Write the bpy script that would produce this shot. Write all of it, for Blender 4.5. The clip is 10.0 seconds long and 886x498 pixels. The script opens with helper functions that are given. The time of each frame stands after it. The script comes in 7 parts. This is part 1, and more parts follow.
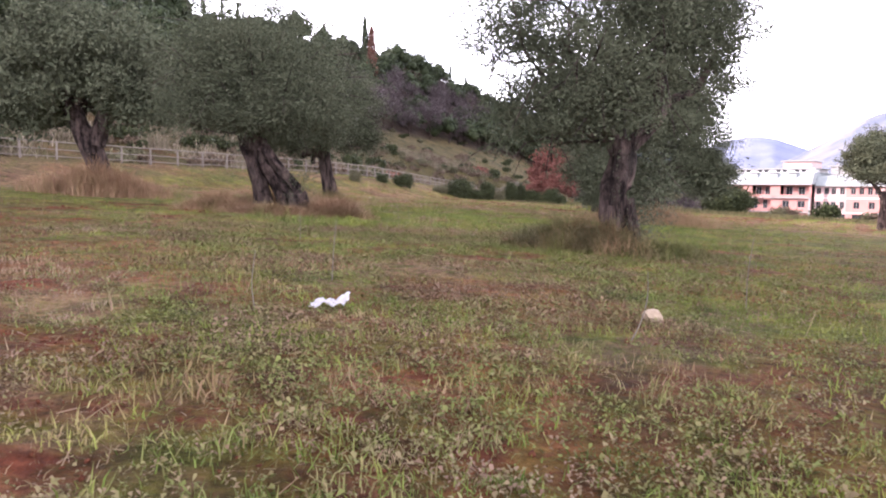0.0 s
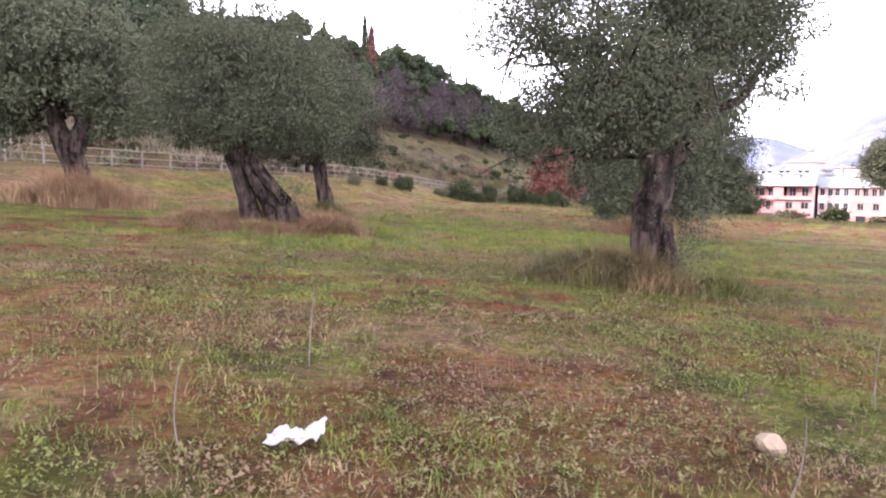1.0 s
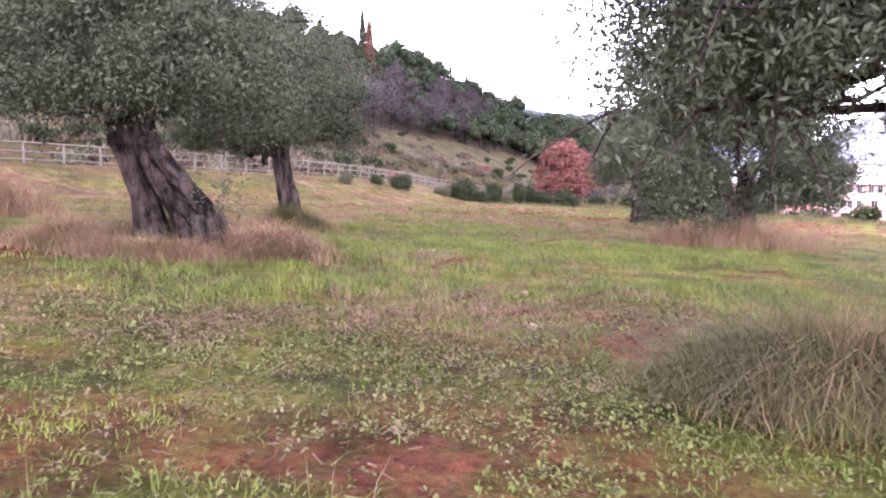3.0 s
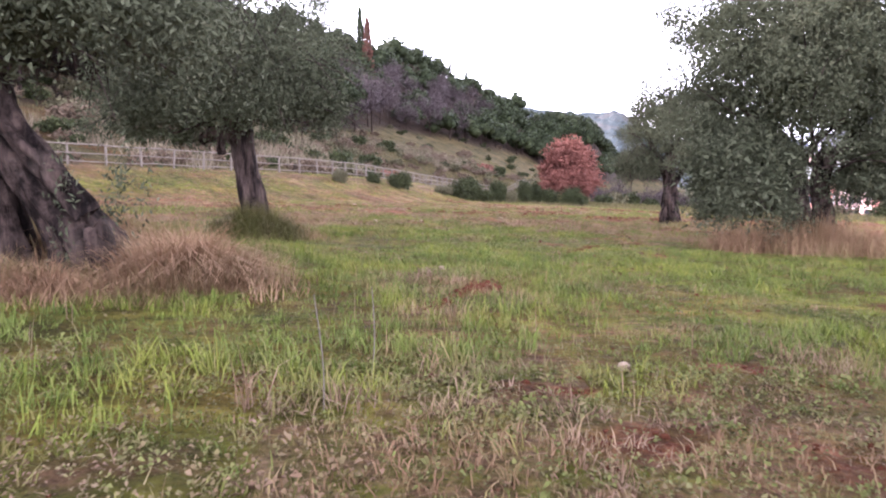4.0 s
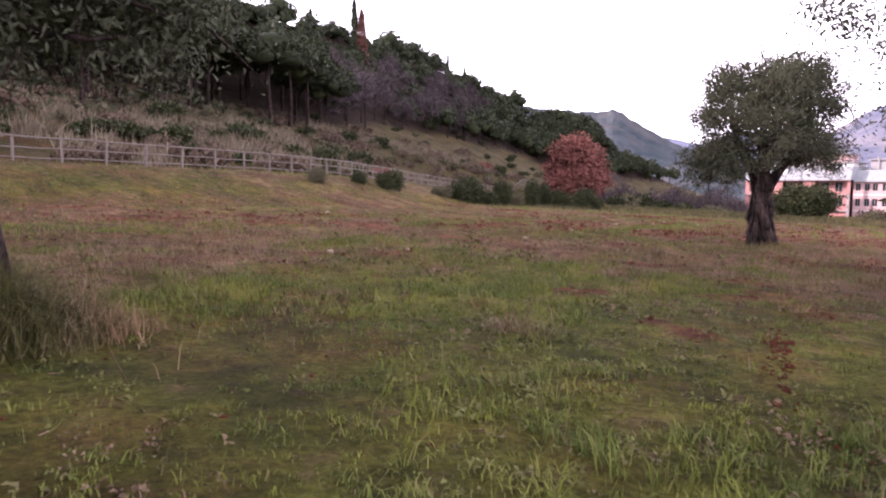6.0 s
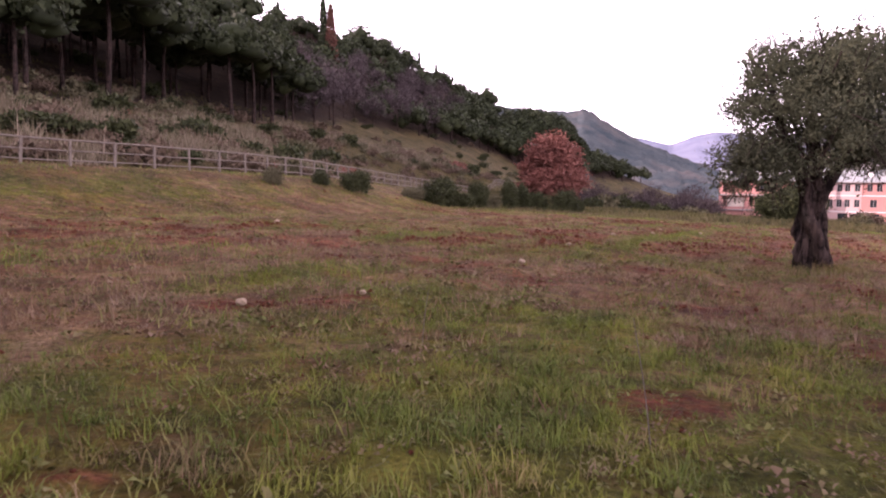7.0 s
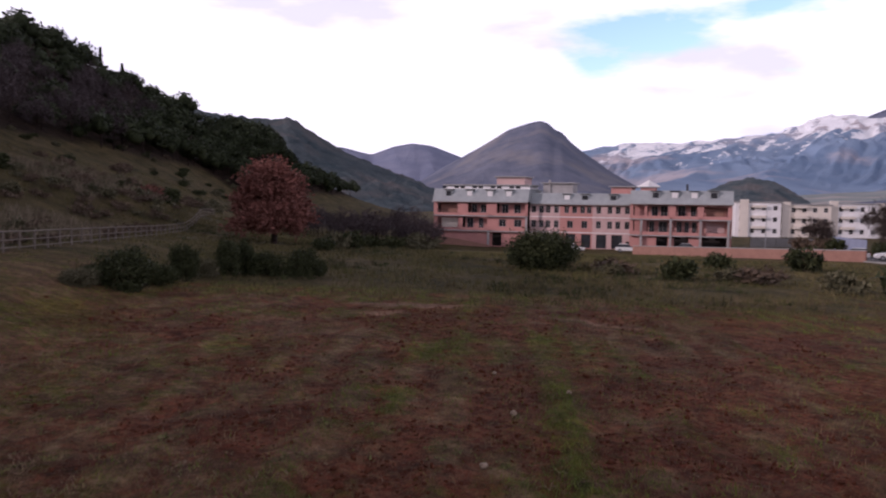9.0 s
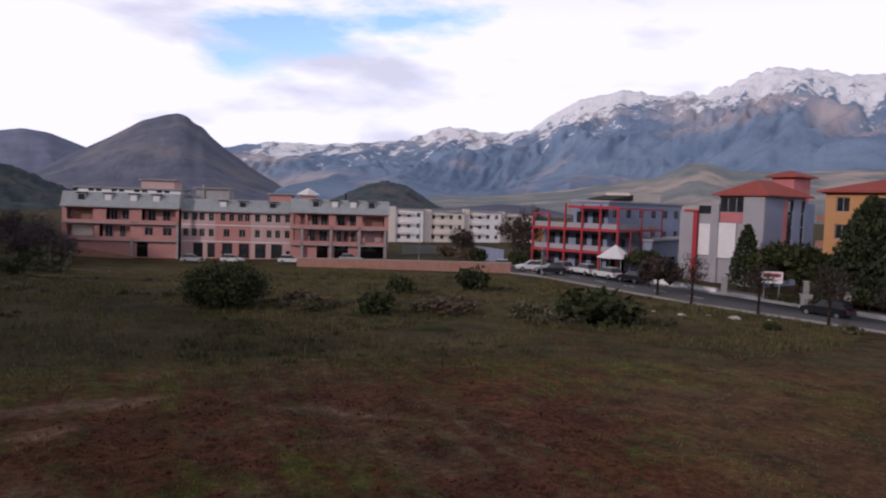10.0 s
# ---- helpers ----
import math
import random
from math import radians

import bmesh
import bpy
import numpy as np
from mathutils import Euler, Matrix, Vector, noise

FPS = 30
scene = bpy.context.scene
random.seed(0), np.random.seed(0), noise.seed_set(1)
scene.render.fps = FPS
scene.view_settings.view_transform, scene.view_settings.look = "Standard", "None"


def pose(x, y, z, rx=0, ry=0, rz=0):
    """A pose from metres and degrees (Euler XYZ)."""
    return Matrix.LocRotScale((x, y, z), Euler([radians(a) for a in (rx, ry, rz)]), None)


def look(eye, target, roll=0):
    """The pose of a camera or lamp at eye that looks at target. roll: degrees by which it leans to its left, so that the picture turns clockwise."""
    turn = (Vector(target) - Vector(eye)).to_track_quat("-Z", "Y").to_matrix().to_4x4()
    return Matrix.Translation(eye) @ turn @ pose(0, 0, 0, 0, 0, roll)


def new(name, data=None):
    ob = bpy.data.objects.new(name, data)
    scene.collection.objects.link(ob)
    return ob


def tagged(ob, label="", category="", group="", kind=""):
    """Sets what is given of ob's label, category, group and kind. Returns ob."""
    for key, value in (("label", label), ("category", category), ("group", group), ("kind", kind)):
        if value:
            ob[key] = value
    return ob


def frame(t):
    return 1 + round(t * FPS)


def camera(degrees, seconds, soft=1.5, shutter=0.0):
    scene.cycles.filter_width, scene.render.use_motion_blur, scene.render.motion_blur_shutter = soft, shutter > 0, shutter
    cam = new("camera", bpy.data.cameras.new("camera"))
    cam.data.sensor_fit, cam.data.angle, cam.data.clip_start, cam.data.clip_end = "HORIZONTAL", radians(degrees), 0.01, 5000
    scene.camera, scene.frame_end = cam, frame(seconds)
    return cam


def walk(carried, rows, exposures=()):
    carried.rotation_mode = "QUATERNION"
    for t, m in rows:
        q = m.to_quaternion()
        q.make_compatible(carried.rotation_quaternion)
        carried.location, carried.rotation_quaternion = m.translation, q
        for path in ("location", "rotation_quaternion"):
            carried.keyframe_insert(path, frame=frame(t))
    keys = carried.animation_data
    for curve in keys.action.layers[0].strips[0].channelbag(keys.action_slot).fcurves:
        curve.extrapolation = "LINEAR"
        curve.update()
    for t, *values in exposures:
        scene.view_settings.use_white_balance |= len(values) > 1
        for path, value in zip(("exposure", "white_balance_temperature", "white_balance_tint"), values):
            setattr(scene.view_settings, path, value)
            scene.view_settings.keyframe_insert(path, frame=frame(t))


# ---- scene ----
cam = camera(62.6, 10.0, soft=2.0, shutter=0.08)
PATH = [
    (0, (0.012, 0.431, 0.656), (0.005, 2.425, 0.498), 0.68),
    (0.5, (-0.045, 1.046, 0.726), (-0.052, 3.040, 0.569), 0.78),
    (1, (-0.079, 1.747, 0.923), (-0.086, 3.741, 0.764), 0.74),
    (1.5, (-0.091, 2.615, 0.852), (-0.101, 4.609, 0.693), 0.56),
    (2, (-0.114, 3.693, 0.767), (-0.122, 5.687, 0.609), 0.74),
    (2.5, (-0.121, 5.003, 0.945), (-0.129, 6.997, 0.785), 0.67),
    (4, (-0.298, 9.572, 0.840), (-0.307, 11.565, 0.678), 0.00),
    (4.5, (-0.326, 11.097, 0.902), (-0.333, 13.091, 0.739), 0.16),
    (5, (-0.328, 12.810, 0.923), (-0.335, 14.804, 0.760), 0.22),
    (6.5, (-0.388, 17.894, 1.074), (-0.371, 19.887, 0.907), 0.39),
    (7, (-0.389, 19.690, 1.154), (-0.310, 21.681, 0.986), 0.43),
    (7.5, (-0.360, 21.919, 1.308), (-0.274, 23.911, 1.142), 0.35),
    (8, (-0.273, 24.333, 1.835), (-0.169, 26.323, 1.670), 0.29),
    (8.5, (-0.039, 27.637, 2.731), (0.219, 29.613, 2.570), 0.25),
    (9, (0.339, 31.531, 3.850), (1.186, 33.337, 3.709), 0.64),
    (9.5, (0.752, 34.881, 4.723), (2.014, 36.428, 4.590), 1.54),
    (10, (1.404, 37.947, 5.643), (2.992, 39.157, 5.518), 1.85),
]
EXPOSURES = [(0, 1.27, 6050, 19), (1.0, 1.53, 6050, 19), (2.0, 1.82, 5800, 24), (2.5, 2.1, 5750, 31), (4.0, 1.66, 5850, 22), (4.5, 1.60, 5950, 20), (5.0, 1.31, 5950, 24), (6.5, 0.58, 6400, 37), (7.0, 0.56, 6600, 40), (8, -0.06, 6200, 31), (8.5, -0.51, 6200, 30), (9, -1.25, 6050, 27), (9.5, -1.56, 6000, 17), (10, -1.58, 5950, 18)]
walk(cam, [(t, look(eye, target, roll)) for t, eye, target, roll in PATH], EXPOSURES)

# ---- light: a bright overcast evening sky with a low, veiled sun ----
SUN_AZ, SUN_EL = radians(275), radians(21)
world = bpy.data.worlds.new("sky")
scene.world = world
world.use_nodes = True
wn, wl = world.node_tree.nodes, world.node_tree.links
wn.clear()
w_sky = wn.new("ShaderNodeTexSky")
w_sky.sky_type, w_sky.sun_disc = "NISHITA", False
w_sky.sun_elevation, w_sky.sun_rotation = SUN_EL, SUN_AZ
w_gain = wn.new("ShaderNodeMixRGB")
w_gain.blend_type, w_gain.inputs[0].default_value = "MULTIPLY", 1.0
w_gain.inputs[2].default_value = (12.0, 12.4, 12.8, 1)
w_co = wn.new("ShaderNodeTexCoord")
w_map = wn.new("ShaderNodeMapping")
w_map.inputs["Scale"].default_value = (1.0, 1.0, 3.2)
w_noise = wn.new("ShaderNodeTexNoise")
w_noise.inputs["Scale"].default_value, w_noise.inputs["Detail"].default_value = 2.3, 6.0
w_noise.inputs["Roughness"].default_value = 0.56
w_ramp = wn.new("ShaderNodeValToRGB")
w_ramp.color_ramp.elements[0].position, w_ramp.color_ramp.elements[0].color = 0.30, (0, 0, 0, 1)
w_ramp.color_ramp.elements[1].position, w_ramp.color_ramp.elements[1].color = 0.39, (1, 1, 1, 1)
w_tone = wn.new("ShaderNodeValToRGB")
w_tone.color_ramp.elements[0].position, w_tone.color_ramp.elements[0].color = 0.34, (0.70, 0.70, 0.77, 1)
w_tone.color_ramp.elements[1].position, w_tone.color_ramp.elements[1].color = 0.46, (1.0, 0.985, 1.0, 1)
w_cloud = wn.new("ShaderNodeMixRGB")
w_cloud.blend_type, w_cloud.inputs[0].default_value = "MULTIPLY", 1.0
w_cloud.inputs[2].default_value = (66.0, 64.8, 66.0, 1)
w_noise2 = wn.new("ShaderNodeTexNoise")
w_noise2.inputs["Scale"].default_value, w_noise2.inputs["Detail"].default_value = 3.7, 5.0
w_mix = wn.new("ShaderNodeMixRGB")
w_bg = wn.new("ShaderNodeBackground")
w_bg.inputs["Strength"].default_value = 0.046
w_out = wn.new("ShaderNodeOutputWorld")
wl.new(w_co.outputs["Generated"], w_map.inputs["Vector"])
wl.new(w_map.outputs["Vector"], w_noise.inputs["Vector"])
wl.new(w_map.outputs["Vector"], w_noise2.inputs["Vector"])
wl.new(w_noise.outputs["Fac"], w_ramp.inputs["Fac"])
wl.new(w_noise2.outputs["Fac"], w_tone.inputs["Fac"])
w_sep = wn.new("ShaderNodeSeparateXYZ")
wl.new(w_co.outputs["Generated"], w_sep.inputs[0])
w_high = wn.new("ShaderNodeMapRange")
w_high.inputs["From Min"].default_value, w_high.inputs["From Max"].default_value = 0.24, 0.72
w_high.inputs["To Min"].default_value, w_high.inputs["To Max"].default_value = 1.0, 0.20
wl.new(w_sep.outputs["Z"], w_high.inputs["Value"])
w_fall = wn.new("ShaderNodeMixRGB")
w_fall.blend_type, w_fall.inputs[0].default_value = "MULTIPLY", 1.0
wl.new(w_tone.outputs["Color"], w_fall.inputs[1])
wl.new(w_high.outputs[0], w_fall.inputs[2])
wl.new(w_fall.outputs["Color"], w_cloud.inputs[1])
wl.new(w_sky.outputs["Color"], w_gain.inputs[1])
wl.new(w_ramp.outputs["Color"], w_mix.inputs["Fac"])
wl.new(w_gain.outputs["Color"], w_mix.inputs[1])
wl.new(w_cloud.outputs["Color"], w_mix.inputs[2])
wl.new(w_mix.outputs["Color"], w_bg.inputs["Color"])
wl.new(w_bg.outputs["Background"], w_out.inputs["Surface"])
sun_data = bpy.data.lights.new("sun", "SUN")
sun_data.energy, sun_data.angle, sun_data.color = 4.6, radians(1.2), (1.0, 0.84, 0.74)
sun = new("sun", sun_data)
sun.matrix_world = look((math.sin(SUN_AZ) * 90, math.cos(SUN_AZ) * 90, math.tan(SUN_EL) * 90), (0, 0, 0))

# ---- materials ----
def mat(name, rough=0.9, metal=0.0, spec=0.3):
    m = bpy.data.materials.new(name)
    m.use_nodes = True
    b = m.node_tree.nodes["Principled BSDF"]
    b.inputs["Roughness"].default_value, b.inputs["Metallic"].default_value = rough, metal
    b.inputs["Specular IOR Level"].default_value = spec
    return m, m.node_tree, b


def noise_tex(nt, scale, detail=4.0, rough=0.6, vector=None):
    n = nt.nodes.new("ShaderNodeTexNoise")
    n.inputs["Scale"].default_value, n.inputs["Detail"].default_value, n.inputs["Roughness"].default_value = scale, detail, rough
    if vector is None:
        vector = nt.nodes.new("ShaderNodeNewGeometry").outputs["Position"]
    nt.links.new(vector, n.inputs["Vector"])
    return n.outputs["Fac"]


def ramp(nt, fac, stops):
    n = nt.nodes.new("ShaderNodeValToRGB")
    nt.links.new(fac, n.inputs["Fac"])
    els = n.color_ramp.elements
    while len(els) < len(stops):
        els.new(0.5)
    for e, (at, col) in zip(els, stops):
        e.position, e.color = at, (*col, 1) if len(col) == 3 else col
    return n.outputs["Color"]


def mixc(nt, fac, a, b, blend="MIX"):
    n = nt.nodes.new("ShaderNodeMixRGB")
    n.blend_type = blend
    for sock, value in zip(n.inputs, (fac, a, b)):
        if isinstance(value, bpy.types.NodeSocket):
            nt.links.new(value, sock)
        elif isinstance(value, (int, float)):
            sock.default_value = value
        else:
            sock.default_value = (*value, 1)
    return n.outputs["Color"]


def bump(nt, bsdf, height, strength=0.4, dist=0.02):
    n = nt.nodes.new("ShaderNodeBump")
    n.inputs["Strength"].default_value, n.inputs["Distance"].default_value = strength, dist
    nt.links.new(height, n.inputs["Height"])
    nt.links.new(n.outputs["Normal"], bsdf.inputs["Normal"])


def attr(nt, name):
    n = nt.nodes.new("ShaderNodeAttribute")
    n.attribute_name = name
    return n.outputs["Fac"]


def calc(nt, operation, *values):
    n = nt.nodes.new("ShaderNodeMath")
    n.operation = operation
    for sock, value in zip(n.inputs, values):
        if isinstance(value, bpy.types.NodeSocket):
            nt.links.new(value, sock)
        else:
            sock.default_value = value
    return n.outputs[0]


def island(nt):
    return nt.nodes.new("ShaderNodeNewGeometry").outputs["Random Per Island"]


def plain(name, col, col2=None, scale=3.0, rough=0.85, metal=0.0, bumpy=0.25, fine=40.0, spec=0.3):
    """Paint, plaster, stone: two tones at a large scale, grain at a fine one."""
    m, nt, b = mat(name, rough, metal, spec)
    col2 = col2 or tuple(c * 0.78 for c in col)
    c = ramp(nt, noise_tex(nt, scale, 5), [(0.32, col2), (0.66, col)])
    c = mixc(nt, 0.35, c, ramp(nt, noise_tex(nt, fine, 3), [(0.3, tuple(x * 0.7 for x in col)), (0.7, tuple(min(1, x * 1.15) for x in col))]))
    nt.links.new(c, b.inputs["Base Color"])
    bump(nt, b, noise_tex(nt, fine, 4), bumpy, 0.01)
    return m


def ground_mat():
    m, nt, b = mat("field_earth_and_sward", 0.97, 0, 0.12)
    soil = ramp(nt, noise_tex(nt, 2.4, 6), [(0.3, (0.064, 0.019, 0.010)), (0.5, (0.155, 0.047, 0.024)), (0.72, (0.240, 0.086, 0.048))])
    green = ramp(nt, noise_tex(nt, 1.3, 6), [(0.3, (0.066, 0.074, 0.014)), (0.5, (0.118, 0.128, 0.022)), (0.62, (0.178, 0.166, 0.034)), (0.8, (0.21, 0.160, 0.065))])
    straw = ramp(nt, noise_tex(nt, 1.6, 6), [(0.28, (0.112, 0.060, 0.036)), (0.48, (0.200, 0.122, 0.074)), (0.62, (0.262, 0.182, 0.100)), (0.78, (0.31, 0.226, 0.156))])
    wild = ramp(nt, noise_tex(nt, 0.21, 6), [(0.3, (0.044, 0.043, 0.014)), (0.5, (0.094, 0.080, 0.034)), (0.72, (0.148, 0.114, 0.060))])
    fine = ramp(nt, noise_tex(nt, 24, 5, 0.7), [(0.28, (0.42, 0.39, 0.38)), (0.50, (0.97, 0.95, 0.94)), (0.70, (1.4, 1.37, 1.33))])
    blot = nt.nodes.new("ShaderNodeMath")
    blot.operation, blot.use_clamp = "MULTIPLY_ADD", True
    nt.links.new(ramp(nt, noise_tex(nt, 3.4, 6, 0.68), [(0.36, (0, 0, 0)), (0.64, (1, 1, 1))]), blot.inputs[0])
    blot.inputs[1].default_value = 1.5
    less = nt.nodes.new("ShaderNodeMath")
    less.operation, less.inputs[1].default_value = "MULTIPLY_ADD", 1.6
    nt.links.new(attr(nt, "dry"), less.inputs[0])
    less.inputs[2].default_value = -1.05
    nt.links.new(less.outputs[0], blot.inputs[2])
    c = mixc(nt, blot.outputs[0], green, straw)
    c = mixc(nt, attr(nt, "wild"), c, wild)
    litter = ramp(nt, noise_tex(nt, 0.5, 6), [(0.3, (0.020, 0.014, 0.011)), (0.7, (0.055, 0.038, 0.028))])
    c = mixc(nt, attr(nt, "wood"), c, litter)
    edge = ramp(nt, noise_tex(nt, 7, 5), [(0.42, (0, 0, 0)), (0.58, (1, 1, 1))])
    bareness = mixc(nt, 0.45, attr(nt, "soil"), mixc(nt, 1.0, attr(nt, "soil"), edge, "MULTIPLY"))
    # plough lines of the tilled field: bands of red earth, broken up by weeds
    line = nt.nodes.new("ShaderNodeVectorMath")
    line.operation, line.inputs[1].default_value = "DOT_PRODUCT", (0.875, -0.485, 0.0)
    nt.links.new(nt.nodes.new("ShaderNodeNewGeometry").outputs["Position"], line.inputs[0])
    wave = calc(nt, "SINE", calc(nt, "MULTIPLY_ADD", line.outputs["Value"], 5.6, calc(nt, "MULTIPLY", noise_tex(nt, 0.35, 5, 0.6), 9.0)))
    lumps = calc(nt, "MULTIPLY_ADD", noise_tex(nt, 2.1, 7, 0.72), 5.0, -2.5)
    rowed = calc(nt, "MULTIPLY_ADD", wave, 0.45, lumps)
    rowed = calc(nt, "MULTIPLY", ramp(nt, calc(nt, "ADD", rowed, 0.15), [(0.05, (0, 0, 0)), (0.55, (1, 1, 1))]), attr(nt, "till"))
    bareness = mixc(nt, 1.0, bareness, calc(nt, "MULTIPLY", rowed, 0.72), "LIGHTEN")
    c = mixc(nt, bareness, c, soil)
    c = mixc(nt, attr(nt, "pale"), c, ramp(nt, noise_tex(nt, 3.0, 5), [(0.3, (0.25, 0.145, 0.095)), (0.7, (0.42, 0.27, 0.185))]))
    c = mixc(nt, 1.0, c, ramp(nt, noise_tex(nt, 0.55, 5, 0.65), [(0.34, (0.55, 0.56, 0.56)), (0.62, (1.12, 1.1, 1.08))]), "MULTIPLY")
    c = mixc(nt, 1.0, c, ramp(nt, noise_tex(nt, 4.5, 6, 0.7), [(0.36, (0.60, 0.58, 0.57)), (0.62, (1.20, 1.18, 1.15))]), "MULTIPLY")
    c = mixc(nt, 1.0, c, fine, "MULTIPLY")
    nt.links.new(c, b.inputs["Base Color"])
    bump(nt, b, noise_tex(nt, 13, 7, 0.72), 1.0, 0.10)
    return m


def blade_mat(name, fresh, dry, lime=None, mauve=None):
    """Stems and blades: from fresh to dry by the tint of each one, with patches of another hue."""
    m, nt, b = mat(name, 0.8, 0, 0.18)
    r = mixc(nt, 0.6, island(nt), ramp(nt, noise_tex(nt, 1.7, 5), [(0.3, (0, 0, 0)), (0.7, (1, 1, 1))]))
    g, d = ramp(nt, r, fresh), ramp(nt, r, dry)
    if lime:
        g = mixc(nt, ramp(nt, noise_tex(nt, 1.1, 4, 0.65), [(0.46, (0, 0, 0)), (0.60, (1, 1, 1))]), g, ramp(nt, r, lime))
    if mauve:
        d = mixc(nt, ramp(nt, noise_tex(nt, 0.75, 4, 0.65), [(0.44, (0, 0, 0)), (0.58, (1, 1, 1))]), d, ramp(nt, r, mauve))
    nt.links.new(mixc(nt, attr(nt, "tint"), g, d), b.inputs["Base Color"])
    return m


def leaf_mat(name, stops, rough=0.6):
    m, nt, b = mat(name, rough, 0, 0.12)
    nt.links.new(mixc(nt, 0.3, ramp(nt, island(nt), stops), ramp(nt, noise_tex(nt, 1.1, 3), [(0.3, stops[0][1]), (0.7, stops[-1][1])])), b.inputs["Base Color"])
    return m


def bark_mat(name, dark, light, grain=9.0):
    m, nt, b = mat(name, 0.95, 0, 0.15)
    co = nt.nodes.new("ShaderNodeNewGeometry").outputs["Position"]
    mp = nt.nodes.new("ShaderNodeMapping")
    mp.inputs["Scale"].default_value = (1, 1, 0.22)
    nt.links.new(co, mp.inputs["Vector"])
    n1 = noise_tex(nt, grain, 7, 0.65, mp.outputs["Vector"])
    c = ramp(nt, n1, [(0.38, dark), (0.52, tuple((a + b_) / 2 for a, b_ in zip(dark, light))), (0.66, light)])
    c = mixc(nt, ramp(nt, noise_tex(nt, 2.2, 4), [(0.55, (0, 0, 0)), (0.75, (0.5, 0.5, 0.5))]), c, (0.085, 0.075, 0.062))
    c = mixc(nt, 1.0, c, ramp(nt, noise_tex(nt, 4.5, 6, 0.7), [(0.38, (0.20, 0.18, 0.18)), (0.52, (1, 1, 1))]), "MULTIPLY")
    nt.links.new(c, b.inputs["Base Color"])
    bump(nt, b, n1, 1.0, 0.12)
    return m


M_GROUND = ground_mat()
LIME = [(0, (0.095, 0.125, 0.018)), (0.5, (0.180, 0.210, 0.034)), (1, (0.29, 0.285, 0.070))]
MAUVE = [(0, (0.120, 0.064, 0.045)), (0.5, (0.225, 0.142, 0.102)), (1, (0.35, 0.255, 0.195))]
M_GRASS = blade_mat("green_grass", [(0, (0.045, 0.076, 0.016)), (0.5, (0.110, 0.150, 0.030)), (1, (0.215, 0.235, 0.060))],
                    [(0, (0.135, 0.074, 0.042)), (0.5, (0.250, 0.155, 0.092)), (1, (0.38, 0.265, 0.165))], LIME, MAUVE)
M_STRAW = blade_mat("straw", [(0, (0.09, 0.10, 0.03)), (1, (0.22, 0.21, 0.07))], [(0, (0.150, 0.080, 0.048)), (0.5, (0.280, 0.168, 0.102)), (1, (0.42, 0.29, 0.185))])
M_WEED = blade_mat("broad_leaved_weeds", [(0, (0.098, 0.108, 0.030)), (0.5, (0.136, 0.150, 0.042)), (1, (0.172, 0.178, 0.058))],
                   [(0, (0.14, 0.078, 0.050)), (0.5, (0.190, 0.120, 0.078)), (1, (0.230, 0.160, 0.105))], None, [(0, (0.120, 0.064, 0.045)), (0.5, (0.185, 0.118, 0.084)), (1, (0.25, 0.175, 0.128))])
M_OLIVE = leaf_mat("olive_leaves", [(0, (0.046, 0.053, 0.031)), (0.45, (0.070, 0.079, 0.046)), (0.8, (0.094, 0.102, 0.062)), (1, (0.118, 0.123, 0.080))], 0.75)
M_BARK = bark_mat("gnarled_olive_bark", (0.012, 0.008, 0.008), (0.118, 0.084, 0.073))
M_PINEBARK = bark_mat("pine_bark", (0.018, 0.012, 0.011), (0.066, 0.043, 0.037), 5.0)
M_PINE = leaf_mat("pine_needles", [(0, (0.016, 0.022, 0.012)), (0.5, (0.030, 0.040, 0.019)), (1, (0.052, 0.065, 0.030))])
M_SHRUB = leaf_mat("shrub_leaves", [(0, (0.016, 0.021, 0.009)), (0.5, (0.034, 0.042, 0.017)), (1, (0.070, 0.078, 0.034))])
M_RED = leaf_mat("russet_leaves", [(0, (0.115, 0.040, 0.032)), (0.5, (0.195, 0.078, 0.062)), (1, (0.285, 0.128, 0.102))])
M_PURPLE = leaf_mat("bare_twigs", [(0, (0.038, 0.028, 0.030)), (0.5, (0.060, 0.045, 0.048)), (1, (0.092, 0.072, 0.074))])
M_REED = blade_mat("reeds", [(0, (0.075, 0.070, 0.035)), (1, (0.14, 0.12, 0.065))], [(0, (0.13, 0.095, 0.066)), (0.5, (0.20, 0.158, 0.116)), (1, (0.35, 0.295, 0.23))])
M_ROUGH = blade_mat("rough_meadow_grass", [(0, (0.050, 0.056, 0.014)), (1, (0.112, 0.114, 0.032))], [(0, (0.082, 0.066, 0.030)), (0.5, (0.135, 0.108, 0.052)), (1, (0.20, 0.158, 0.088))])
M_TUSSOCK = blade_mat("meadow_tussocks", [(0, (0.026, 0.034, 0.012)), (1, (0.066, 0.075, 0.027))], [(0, (0.052, 0.040, 0.024)), (1, (0.115, 0.090, 0.056))])
M_FENCE = plain("weathered_fence_wood", (0.185, 0.155, 0.132), (0.115, 0.094, 0.078), 6, 0.85)

# ---- building tools ----
def smooth(a, b, t):
    t = np.clip((np.asarray(t, float) - a) / (b - a), 0, 1)
    return t * t * (3 - 2 * t)


def lattice(ix, iy, seed):
    h = np.sin(ix * 127.1 + iy * 311.7 + seed * 74.7) * 43758.5453
    return h - np.floor(h)


